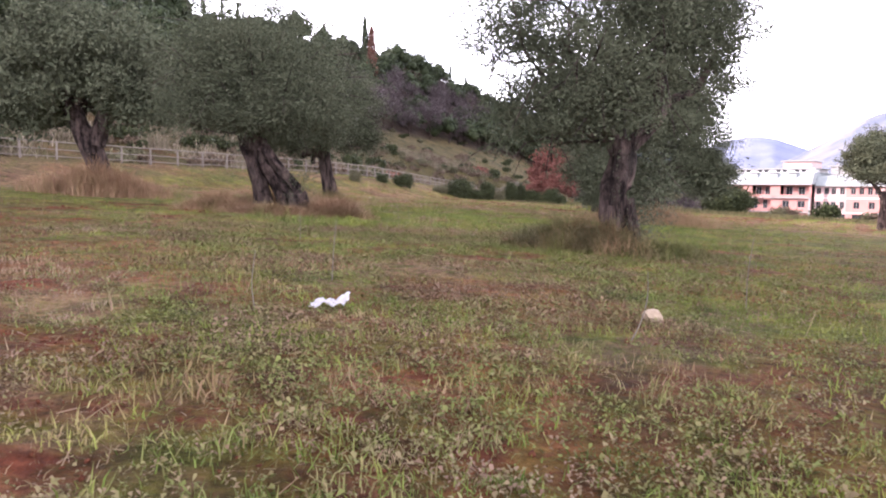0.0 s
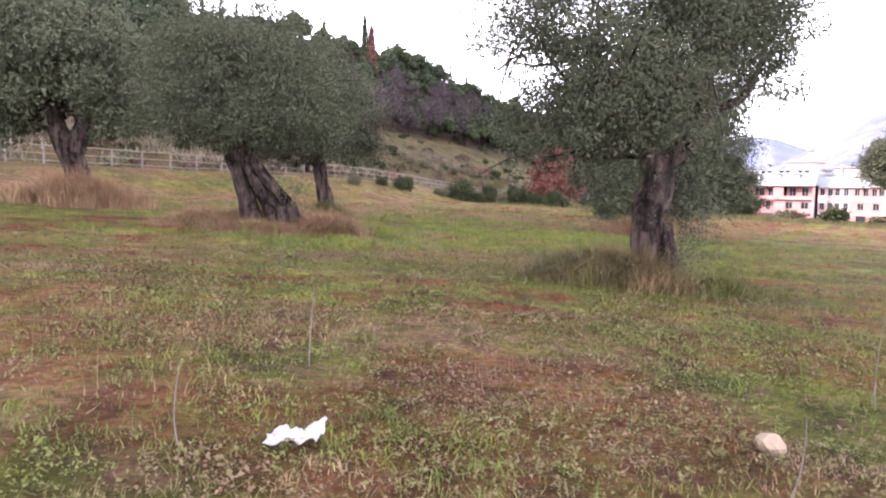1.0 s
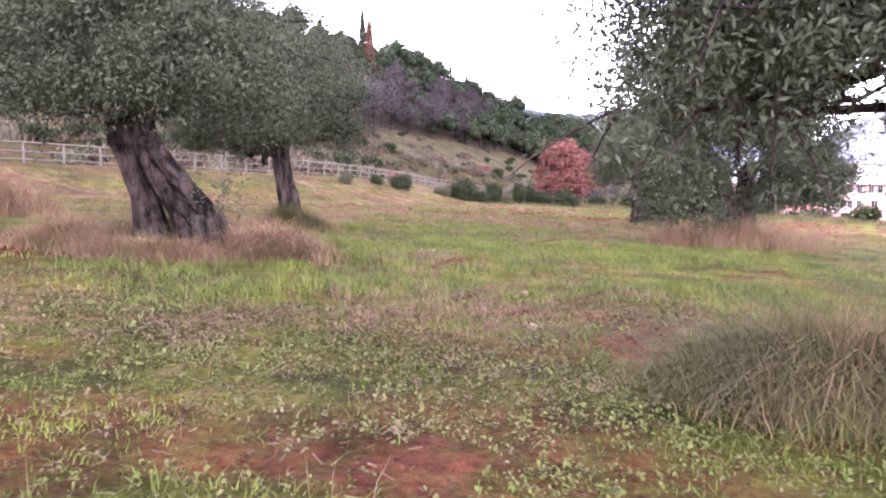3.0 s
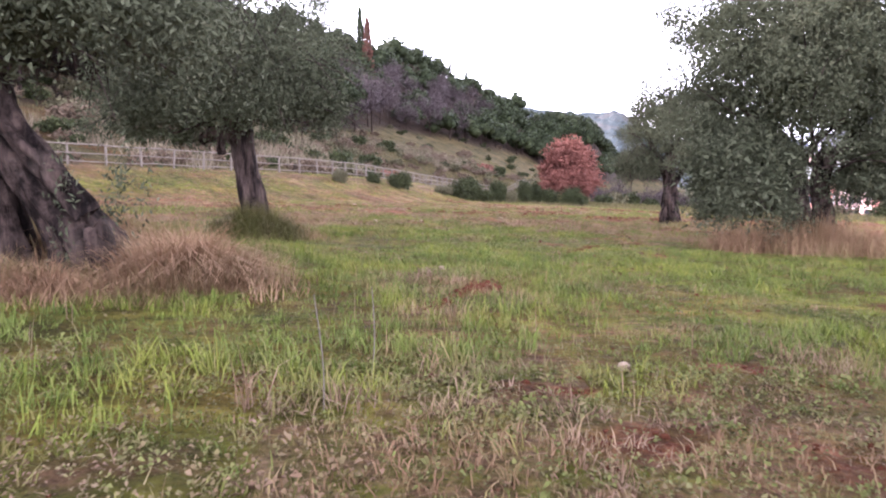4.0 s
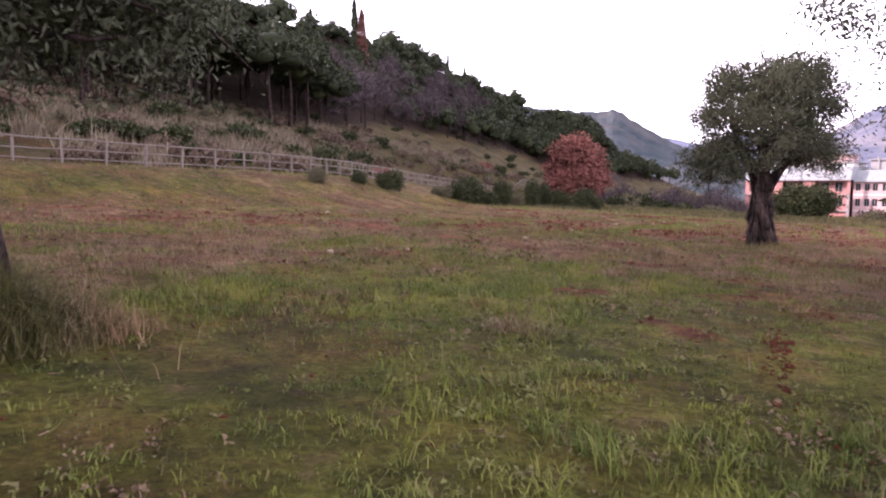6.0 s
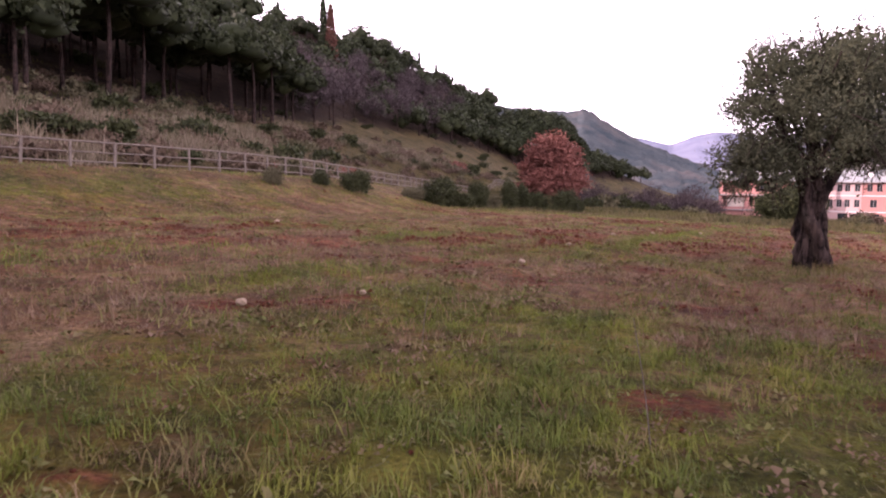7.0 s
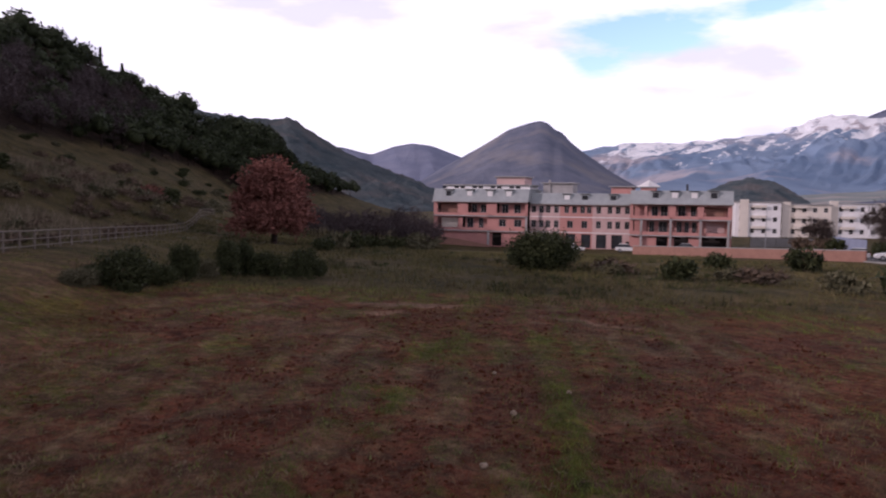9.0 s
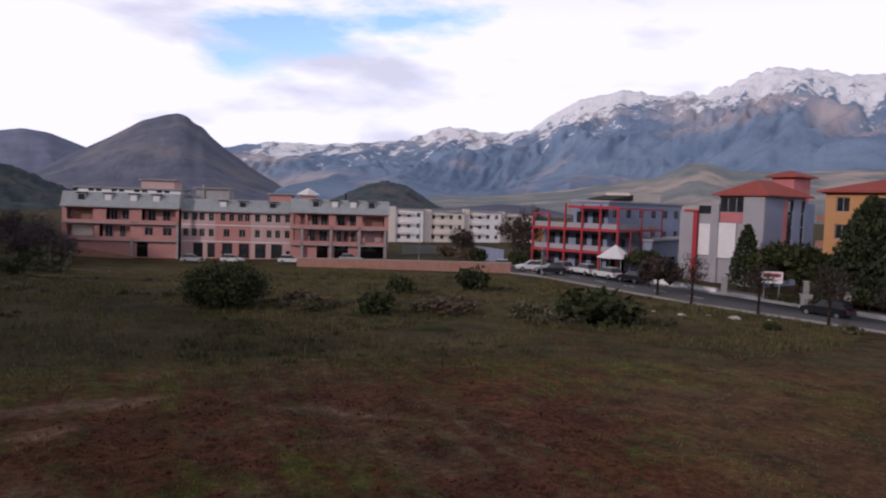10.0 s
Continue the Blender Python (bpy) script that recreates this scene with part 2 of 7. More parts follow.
def value_noise(x, y, seed=0):
    ix, iy = np.floor(x), np.floor(y)
    fx, fy = x - ix, y - iy
    fx, fy = fx * fx * (3 - 2 * fx), fy * fy * (3 - 2 * fy)
    a, b = lattice(ix, iy, seed), lattice(ix + 1, iy, seed)
    c, d = lattice(ix, iy + 1, seed), lattice(ix + 1, iy + 1, seed)
    return (a * (1 - fx) + b * fx) * (1 - fy) + (c * (1 - fx) + d * fx) * fy


def fbm(x, y, size, octaves=4, seed=0):
    """Cloudy noise from 0 to 1, about 0.5, whose largest lumps are size metres across."""
    x, y = np.asarray(x, float) / size, np.asarray(y, float) / size
    total, amp, full = 0.0, 1.0, 0.0
    for k in range(octaves):
        total = total + amp * value_noise(x * 1.0 + 17.3 * k, y + 9.1 * k, seed + k)
        full += amp
        x, y, amp = x * 2.03, y * 2.03, amp * 0.52
    return total / full


def mesh_np(name, verts, faces, material=None, attrs=None, smooth_shade=False):
    """A mesh from arrays: faces is a list of integer arrays, each with as many columns as its faces have corners."""
    me = bpy.data.meshes.new(name)
    loops = np.concatenate([f.ravel() for f in faces]).astype(np.int32)
    totals = np.concatenate([np.full(len(f), f.shape[1], np.int32) for f in faces])
    starts = np.concatenate([[0], np.cumsum(totals)[:-1]]).astype(np.int32)
    me.vertices.add(len(verts))
    me.vertices.foreach_set("co", np.asarray(verts, np.float32).ravel())
    me.loops.add(len(loops))
    me.loops.foreach_set("vertex_index", loops)
    me.polygons.add(len(totals))
    me.polygons.foreach_set("loop_start", starts)
    me.polygons.foreach_set("loop_total", totals)
    for key, values in (attrs or {}).items():
        me.attributes.new(key, "FLOAT", "POINT").data.foreach_set("value", np.asarray(values, np.float32))
    me.update(calc_edges=True)
    if smooth_shade:
        me.polygons.foreach_set("use_smooth", np.ones(len(totals), bool))
    if material:
        me.materials.append(material)
    return me


def put(name, me, parent=None, label="", kind="", category="", group="", at=None):
    ob = new(name, me)
    if parent:
        ob.parent = parent
    if at is not None:
        ob.matrix_basis = at
    return tagged(ob, label, category, group, kind)


def part(name, bm, material, parent, label=""):
    """Links a bmesh as one mesh object under a thing or a part."""
    me = bpy.data.meshes.new(name)
    bm.to_mesh(me)
    bm.free()
    me.materials.append(material)
    ob = new(name, me)
    ob.parent = parent
    return tagged(ob, label)


def thing(name, at, label, category, group="", kind=""):
    ob = new(name)
    ob.empty_display_size = 0.2
    ob.matrix_basis = at
    return tagged(ob, label, category, group, kind)


# ---- the lie of the land ----
def fence_x(y):
    """The fence's line along the hill's foot, which bends away past y = 46."""
    y = np.asarray(y, float)
    t = np.clip((y - 46) / 12, 0, 1)
    return np.where(y < 46, -12.1 + 0.659 * (y - 45), -11.44 + 0.28 * (y - 46) + 0.379 * 12 * (t - t**3 + 0.5 * t**4))


def fence_uv(x, y):
    """How far a place lies beyond the fence towards the hill, and how far along it."""
    slope = 0.659 - 0.379 * smooth(46, 58, y)
    return (fence_x(y) - x) / np.sqrt(1 + slope**2), (np.asarray(y, float) - 45) * 1.1


def hill_w(x, y):
    """How far up the hillside, 100 at the ridge, and how far along it."""
    u, v = -0.835 * (x + 12.1) + 0.55 * (y - 45), 0.55 * (x + 12.1) + 0.835 * (y - 45)
    b = np.clip(0.3 * (v - 40), 0, 40)
    w = np.clip((u - b) / (100 - b) * 100, 0, None)
    return np.minimum(w, 1.9 * np.clip(fence_uv(x, y)[0] - 2.5, 0, None) + 70 * smooth(96, 170, y)), v


SPUR = ((-6, 4.6), (6, 4.6), (8, 4.3), (10, 4.2), (11.6, 3.9), (12.6, 2.8), (14.0, 0.6), (15.5, -1.5))


def spur(x, y):
    """The height of the wooded spur that the hill sends towards the valley's mouth."""
    dx, dy = np.asarray(x, float) - 1.4, np.asarray(y, float) - 38
    d, a = np.hypot(dx, dy), np.degrees(np.arctan2(dx, dy))
    el = np.interp(a, [k[0] for k in SPUR], [k[1] for k in SPUR], left=-3, right=-3)
    return (252 * np.tan(np.radians(el)) + 12) * smooth(165, 248, d) * (1 - smooth(262, 400, d)) - 8


def land(x, y):
    x, y = np.asarray(x, float), np.asarray(y, float)
    z = -0.045 * np.clip(x, -30, 72) - 0.045 * smooth(5, 45, x) * np.clip(y - 85, 0, 65)
    u, s = fence_uv(x, y)
    rise = 1.8 - 0.012 * np.clip(y - 45, -20, 60) - 0.02 * np.clip(y - 58, 0, 40) + 0.045 * np.clip(fence_x(y), -30, 72)
    z = z + rise * smooth(-7, -0.6, u) * (1 - smooth(100, 150, y))
    w, v = hill_w(x, y)
    p = np.where(w < 46, 9 * (np.clip(w - 3, 0, None) / 43) ** 1.25, 9 + 0.262 * (w - 46) + 0.0033 * np.clip(w - 46, 0, 54) ** 2)
    p = np.where(w > 100, 33 - 0.25 * (w - 100), p)
    # the hill's unseen end, past v = -40, is raised to shade the grove
    r = (1 + 0.5 * (1 - smooth(-60, 70, v)) + 0.5 * (1 - smooth(-130, -40, v)) + 0.16 * smooth(40, 90, v) * (1 - smooth(150, 240, v))) * (1 - 0.08 * smooth(180, 280, v)) * (1 - smooth(300, 440, v))
    p = np.clip(p, 0, None) * r
    return np.maximum(z + p * (1 + 0.10 * (fbm(x, y, 34, 3, 5) - 0.5)) + np.clip(p, 0, 6) * 0.16 * (fbm(x, y, 7, 3, 9) - 0.5), np.where(y > 170, spur(x, y), -99))


def road_band(x, y):
    """1 on the street at the edge of the town, which runs past the meadow."""
    d = (x - 66.5) * 0.907 - (y - 50.0) * 0.42
    along = (x - 66.5) * 0.42 + (y - 50.0) * 0.907
    return smooth(-0.4, 0.0, d) * (1 - smooth(9.0, 9.4, d)) * (1 - smooth(60, 62, along))


def rows(x, y):
    """Old plough lines across the far field, from -1 to 1."""
    c = x * 0.875 - y * 0.485 + 0.9 * (fbm(x, y, 9, 2, 81) - 0.5) + 0.35 * (fbm(x, y, 1.6, 2, 82) - 0.5)
    return np.sin(c * 5.6) * 0.5 + np.sin(c * 2.9 + 0.6) * 0.4 + np.sin(c * 1.13 + 1.0) * 0.3


def field_edge(x, y):
    """Past 68.8 the tilled field gives way to rough meadow."""
    return y + 0.35 * x + 0.022 * np.clip(x - 18, 0, None) ** 2


def right_of_rows(x, y):
    """How far a place lies on the grassy side of the red tilled strip."""
    return np.where(np.asarray(y) > 38, (np.asarray(x, float) - 16.6) - (np.asarray(y, float) - 44.3) / 0.93, -9)


# bare spots of turned red earth: x, y, half length along x and y
SPOTS = [(-1.03, 2.44, 0.20, 0.12), (-0.68, 2.36, 0.17, 0.10), (-0.22, 2.41, 0.12, 0.10), (-0.08, 2.86, 0.12, 0.12), (-0.88, 1.98, 0.20, 0.12), (0.20, 2.20, 0.13, 0.11), (-0.36, 2.06, 0.16, 0.08), (0.40, 2.42, 0.07, 0.06), (1.02, 2.50, 0.08, 0.06),
         (0.33, 7.53, 0.40, 0.18), (0.50, 8.42, 0.26, 0.22), (-0.38, 8.77, 0.34, 0.24), (-2.0, 8.5, 0.45, 0.25), (0.09, 12.63, 0.22, 0.10), (1.07, 13.1, 0.30, 0.12), (0.37, 12.0, 0.30, 0.12),
         (1.08, 23.6, 0.40, 0.25), (-1.6, 22.26, 0.25, 0.15), (1.5, 21.7, 0.2, 0.4)]


def furrow_x(y):
    """The line of a single fresh furrow through the grass."""
    return -0.08 + 0.36 * (y - 15.6) + 0.05 * np.sin(y * 2.1)


def bare(x, y):
    """How bare and red the earth is, from 0 to 1."""
    x, y = np.asarray(x, float), np.asarray(y, float)
    near = fbm(x, y, 1.1, 4, 21) * 0.62 + fbm(x, y, 5.5, 2, 23) * 0.38
    base = np.where(y < 11, 0.562, 0.58) - 0.02 * (1 - smooth(2.6, 4.2, y)) - 0.07 * np.exp(-((x - 0.75) / 1.1) ** 2 - ((y - 7.9) / 1.5) ** 2) + 0.06 * np.exp(-((x + 1.8) / 1.4) ** 2 - ((y - 7.0) / 1.6) ** 2) + 0.06 * smooth(10.5, 14.5, y) * (1 - smooth(20, 24, y)) + 0.16 * stripe(x, y) + 0.05 * smooth(20, 24, y) * (1 - smooth(26, 31, y)) - 0.02 * smooth(30, 36, y)
    field = smooth(30, 40, y) * smooth(-4, 6, x - 0.10 * (y - 34)) * (1 - smooth(58, 66, y + 0.35 * x))
    base = base - 0.085 * field - 0.075 * rows(x, y) * smooth(28, 34, y)
    s = smooth(-0.045, 0.05, near - base)
    ragged = fbm(x, y, 0.32, 3, 35)
    for px, py, rx, ry in SPOTS:
        s = np.maximum(s, smooth(1.25, 0.75, np.hypot((x - px) / rx, (y - py) / ry) + 1.5 * (ragged - 0.5)))
    track = np.abs(x - furrow_x(y)) + 0.35 * (ragged - 0.5)
    heap = np.exp(-((y - 15.62) / 0.24) ** 2) + 0.35 * np.exp(-((y - 21.0) / 0.7) ** 2) + 0.4 * np.exp(-((y - 14.75) / 0.14) ** 2)
    s = np.maximum(s, smooth(0.13, 0.03, track) * smooth(14.2, 14.6, y) * (1 - smooth(23, 25, y)) * np.clip(0.25 * smooth(0.52, 0.64, fbm(x, y, 0.9, 3, 31)) + heap, 0, 1))
    track2 = np.abs(x - 2.55 - 0.1 * (y - 18))
    s = np.maximum(s, 0.85 * smooth(0.32, 0.12, track2 + 0.5 * (ragged - 0.5)) * smooth(18, 20, y) * (1 - smooth(27, 30, y)) * smooth(0.46, 0.58, fbm(x, y, 1.0, 3, 33)))
    return s * (1 - smooth(67, 69.5, field_edge(x, y))) * (1 - smooth(-8, -3, fence_uv(x, y)[0])) * (1 - 0.45 * smooth(2, 7, right_of_rows(x, y)))


def stripe(x, y):
    """Fresh green lines that run across the far field."""
    c = np.asarray(x, float) + 1.32 - 0.68 * (np.asarray(y, float) - 29.0) + 0.5 * (fbm(x, y, 3.5, 2, 85) - 0.5)
    one = np.exp(-(c / 0.55) ** 2) + 0.8 * np.exp(-((c - 4.6) / 0.5) ** 2) + 0.8 * np.exp(-((c + 4.2) / 0.8) ** 2)
    return one * smooth(24, 28, y) * (1 - smooth(56, 62, y + 0.2 * x)) * smooth(0.40, 0.52, fbm(x, y, 2.2, 3, 87))


def dryness(x, y):
    """0 for green sward, 1 for straw."""
    n = fbm(x, y, 3.2, 4, 41)
    band = smooth(21.5, 27, y) * (1 - 0.5 * smooth(60, 68, y + 0.4 * x))
    d = 0.28 + 0.45 * band - 0.06 * smooth(9, 3, y) - 0.35 * np.exp(-((x + 2.0) / 1.7) ** 2 - ((y - 12.4) / 1.5) ** 2) + 2.3 * (n - 0.5)
    d = d - 0.16 * rows(x + 0.7, y) * smooth(26, 34, y)
    d = d - 0.33 * smooth(11, 14, y) * (1 - smooth(21.5, 25, y)) + 0.12 * smooth(-8, -3, fence_uv(x, y)[0]) - 0.22 * smooth(1, -3, x) * smooth(34, 40, y) - 0.3 * smooth(-1, 4, right_of_rows(x, y)) - 0.55 * stripe(x, y) - 0.10 * smooth(3, -4, x - 0.2 * (y - 36)) * smooth(30, 38, y) - 0.25 * smooth(2.2, 4, x) * (1 - smooth(20, 24, y))
    return np.clip(d, 0, 1)


def pale(x, y):
    """Bleached, trodden patches at the field's far edge."""
    a = np.exp(-((x - 11.6) / 2.6) ** 2 - ((y - 58.6 + 0.25 * (x - 11.6)) / 0.75) ** 2) + np.exp(-((x - 16.8) / 1.2) ** 2 - ((y - 53.5 + 1.4 * (x - 16.8)) / 0.8) ** 2) + 0.6 * np.exp(-((x - 9.5) / 1.6) ** 2 - ((y - 56.5) / 0.6) ** 2)
    return smooth(0.25, 0.7, a * (0.5 + fbm(x, y, 1.4, 3, 89)))


def edge_w(v):
    """How far up the hillside the wood begins, along the hill."""
    return np.interp(v, [-40, 10, 30, 50, 90, 120, 140, 180], [17, 20, 30, 38, 51, 53, 50, 55])


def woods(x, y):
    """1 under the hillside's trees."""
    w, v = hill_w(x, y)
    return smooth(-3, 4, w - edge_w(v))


def wildness(x, y):
    u, v = fence_uv(x, y)
    return np.maximum(np.maximum(smooth(0, 2.5, u), 0.55 * smooth(-5, -1, u)), np.maximum(smooth(67.5, 69.5, field_edge(x, y)), 0.5 * smooth(-2, 6, right_of_rows(x, y))))


def lie(x, y):
    """The height of the ground sheet with its small unevenness and old furrows."""
    near = 1 - smooth(24, 60, np.hypot(x, y - 20))
    field = smooth(24, 29, y) * (1 - smooth(62, 68, y + 0.35 * x)) * (1 - smooth(-8, -2, fence_uv(x, y)[0]))
    small = near * (0.075 * (fbm(x, y, 1.6, 3, 51) - 0.5) + 0.05 * bare(x, y) * (fbm(x, y, 0.42, 2, 53) - 0.35))
    close = 1 - smooth(20, 44, y)
    fine = close * (0.030 * (fbm(x, y, 0.28, 2, 58) - 0.5) + 0.05 * bare(x, y) * (fbm(x, y, 0.15, 2, 59) - 0.55))
    return land(x, y) + small + fine + field * (0.16 * (fbm(x, y, 0.95, 2, 57) - 0.5) - 0.05 * rows(x, y))


def axis_steps(*spans):
    out = [spans[0][0]]
    for a, b, step in spans:
        n = max(1, int(round((b - a) / step)))
        out += list(np.linspace(a, b, n + 1)[1:])
    return np.array(out)


def ground():
    xs = np.concatenate([-np.geomspace(170, 4400, 26)[::-1], axis_steps((-168, -60, 2.4), (-60, -20, 1.2), (-20, -9, 0.4), (-9, -3.2, 0.2), (-3.2, 3.2, 0.075), (3.2, 9, 0.2), (9, 20, 0.4), (20, 60, 1.2), (60, 200, 3.0)), np.geomspace(204, 4400, 26)])
    ys = np.concatenate([-np.geomspace(30, 4000, 16)[::-1], axis_steps((-28, 0, 2.0), (0, 14, 0.09), (14, 28, 0.13), (28, 50, 0.28), (50, 66, 0.4), (66, 100, 1.0), (100, 300, 3.0), (300, 520, 5.0)), np.geomspace(530, 4400, 26)])
    gx, gy = np.meshgrid(xs, ys)
    z = lie(gx, gy)
    soil = bare(gx, gy)
    z = z - 0.05 * road_band(gx, gy)
    ny, nx = gx.shape
    i = np.arange(nx * ny).reshape(ny, nx)
    quads = np.stack([i[:-1, :-1], i[:-1, 1:], i[1:, 1:], i[1:, :-1]], -1).reshape(-1, 4)
    me = mesh_np("ground", np.stack([gx, gy, z], -1).reshape(-1, 3), [quads], M_GROUND,
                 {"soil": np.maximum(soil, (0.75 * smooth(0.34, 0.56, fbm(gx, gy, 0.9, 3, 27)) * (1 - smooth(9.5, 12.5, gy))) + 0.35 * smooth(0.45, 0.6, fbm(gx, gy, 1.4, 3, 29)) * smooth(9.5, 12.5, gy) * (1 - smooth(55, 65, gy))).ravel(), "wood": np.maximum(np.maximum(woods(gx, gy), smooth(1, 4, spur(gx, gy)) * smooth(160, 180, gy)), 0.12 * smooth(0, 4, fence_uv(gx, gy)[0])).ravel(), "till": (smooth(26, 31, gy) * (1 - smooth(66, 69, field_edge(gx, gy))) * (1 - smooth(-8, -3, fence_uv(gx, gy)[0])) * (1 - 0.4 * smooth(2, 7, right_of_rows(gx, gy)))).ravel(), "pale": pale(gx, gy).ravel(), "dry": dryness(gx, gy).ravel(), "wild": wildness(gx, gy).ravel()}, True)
    return put("ground", me, label="uneven field of weeds, straw and red earth under a hill", kind="structure", category="ground")


GROUND = ground()

# ---- mountains and far hills: distance haze is mixed into their base colours ----
def mountain_mat(name, low, high, snow=False, scale=0.006, warm=None):
    m, nt, b = mat(name, 0.95, 0, 0.05)
    c = ramp(nt, noise_tex(nt, scale, 8, 0.65), [(0.34, low), (0.62, high)])
    if warm:
        c = mixc(nt, ramp(nt, noise_tex(nt, scale * 0.55, 5, 0.6), [(0.50, (0, 0, 0)), (0.64, (1, 1, 1))]), c, warm)
    if snow:
        stretch = nt.nodes.new("ShaderNodeMapping")
        stretch.inputs["Scale"].default_value = (1.0, 1.0, 0.28)
        nt.links.new(nt.nodes.new("ShaderNodeNewGeometry").outputs["Position"], stretch.inputs["Vector"])
        grain = calc(nt, "MULTIPLY_ADD", noise_tex(nt, 0.021, 8, 0.75, stretch.outputs["Vector"]), 3.2, -1.6)
        cover = calc(nt, "ADD", attr(nt, "snow"), grain)
        c = mixc(nt, ramp(nt, cover, [(0.44, (0, 0, 0)), (0.60, (1, 1, 1))]), c, (0.82, 0.82, 0.86))
    nt.links.new(c, b.inputs["Base Color"])
    bump(nt, b, noise_tex(nt, scale * 6, 8, 0.7), 0.8, 10.0)
    return m


def snowy_range(name, label, dist, knots, line, material, front, seed):
    """The high range: spurs that branch down from a ridgeline of (degrees from +y, degrees up), with snow over a line of the same kind."""
    az = np.arange(knots[0][0], knots[-1][0], 0.085)
    el = np.interp(az, [k[0] for k in knots], [k[1] for k in knots])
    el = np.convolve(np.pad(el, 2, mode="edge"), np.ones(5) / 5, "valid")
    el = el + 0.5 * (fbm(az, az * 0, 1.1, 5, seed) - 0.5) * smooth(48, 62, az)
    s = np.concatenate([np.linspace(0, 1, 120), [1.05, 1.15]])
    a2, s2 = np.meshgrid(np.radians(az), s)
    t = np.clip(s2, 0, 1)
    d = dist - front * (1 - s2)
    across, down = a2 * dist, d
    # spurs lean with the noise, so that they branch instead of running straight down
    across = across + 260 * (fbm(a2 * dist, d, 900, 3, seed + 1) - 0.5) * 2 + 0.25 * (dist - d)
    big = 1 - np.abs(2 * fbm(across, down * 0.45, 620, 2, seed + 2) - 1) * 1.6
    mid = 1 - np.abs(2 * fbm(across * 1.0 + 40, down * 0.30, 125, 3, seed + 3) - 1) * 1.6
    fine = fbm(across, down * 0.8, 60, 3, seed + 4)
    top = dist * np.tan(np.radians(el))[None] + 17
    body = 0.30 * t + 0.70 * t**2.1
    free = np.sin(np.pi * t) ** 0.7
    z = -12 + top * (body + free * (0.16 * (big - 0.45) + 0.11 * (mid - 0.45) * smooth(0.25, 0.75, t)) + 0.08 * (fine - 0.5) * t**1.5) - np.clip(s2 - 1, 0, 1) * 900
    seen = np.degrees(np.arctan2(z - 5.6, d))
    low = np.interp(az, [k[0] for k in line], [k[1] for k in line])[None]
    cover = 0.5 + 0.42 * (seen - low) - 0.9 * (mid - 0.58) - 0.4 * (big - 0.6) + 0.5 * (fbm(across, down * 0.4, 130, 3, seed + 6) - 0.5)
    i = np.arange(z.size).reshape(z.shape)
    q = np.stack([i[:-1, :-1], i[:-1, 1:], i[1:, 1:], i[1:, :-1]], -1).reshape(-1, 4)
    x, y = 1.4 + np.sin(a2) * d, 38 + np.cos(a2) * d
    me = mesh_np(name, np.stack([x, y, z], -1).reshape(-1, 3), [q], material, {"snow": np.clip(cover, -1, 2).ravel()}, True)
    return put(name, me, label=label, kind="structure", category="mountain")


def ridge(name, label, dist, knots, material, front, seed, rough, gully, rows=46, step=0.14, tree=0.0, power=1.25):
    """A range seen as a ridgeline of (degrees from +y, degrees up), falling towards the valley over front metres."""
    az = np.arange(knots[0][0], knots[-1][0] + step, step)
    el = np.interp(az, [k[0] for k in knots], [k[1] for k in knots])
    k = np.ones(5) / 5
    el = np.convolve(np.pad(el, 2, mode="edge"), k, "valid")
    s = np.concatenate([np.linspace(0, 1, rows), [1.06, 1.16]])
    a2, s2 = np.meshgrid(np.radians(az), s)
    d = dist - front * (1 - s2)
    x, y = 1.4 + np.sin(a2) * d, 38 + np.cos(a2) * d
    top = dist * np.tan(np.radians(el))[None] + 5.6 + 12
    body = np.clip(s2, 0, 1) ** power
    spur = np.abs(fbm(a2 * dist / gully, s2 * front / gully * 0.35 + seed, 1.0, 5, seed) - 0.5) * 2
    shape = body - rough * (spur - 0.25) * np.sin(np.clip(s2, 0, 1) * np.pi) ** 0.8 - np.clip(s2 - 1, 0, 1) * 2.2
    fine = np.abs(fbm(a2 * dist / gully * 3.3, s2 * front / gully * 1.1 + seed, 1.0, 4, seed + 11) - 0.5) * 2
    shape = shape - rough * 0.28 * (fine - 0.25) * np.clip(s2 * 1.3, 0, 1) * np.clip(1.12 - s2, 0, 1)
    jag = 1 + 0.06 * rough * (fbm(a2 * dist / gully * 3.1, s2 * 3, 1.0, 4, seed + 3) - 0.5) * 4 * body
    z = -12 + top * shape * jag
    if tree:
        z = z + tree * (fbm(x, y, 7.0, 2, seed + 7) - 0.3) * smooth(0.1, 0.3, s2)
    ny, nx = z.shape
    i = np.arange(nx * ny).reshape(ny, nx)
    q = np.stack([i[:-1, :-1], i[:-1, 1:], i[1:, 1:], i[1:, :-1]], -1).reshape(-1, 4)
    me = mesh_np(name, np.stack([x, y, z], -1).reshape(-1, 3), [q], material, {"rise": np.clip(s2, 0, 1).ravel()}, True)
    return put(name, me, label=label, kind="structure", category="mountain")


# blue casts paint aerial haze, M_SNOW's warm tone paints patches of sunlight
M_SNOW = mountain_mat("haze_blue_limestone_with_snow", (0.152, 0.222, 0.340), (0.238, 0.312, 0.432), True, 0.0034, (0.47, 0.42, 0.45))
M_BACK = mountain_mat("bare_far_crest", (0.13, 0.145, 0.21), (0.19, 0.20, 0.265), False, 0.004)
M_CONE = mountain_mat("hazed_heath_slopes", (0.115, 0.130, 0.185), (0.190, 0.200, 0.255), False, 0.010, (0.235, 0.225, 0.245))
M_FARHILL = mountain_mat("hazed_far_slopes", (0.17, 0.19, 0.28), (0.235, 0.25, 0.34), False, 0.008)
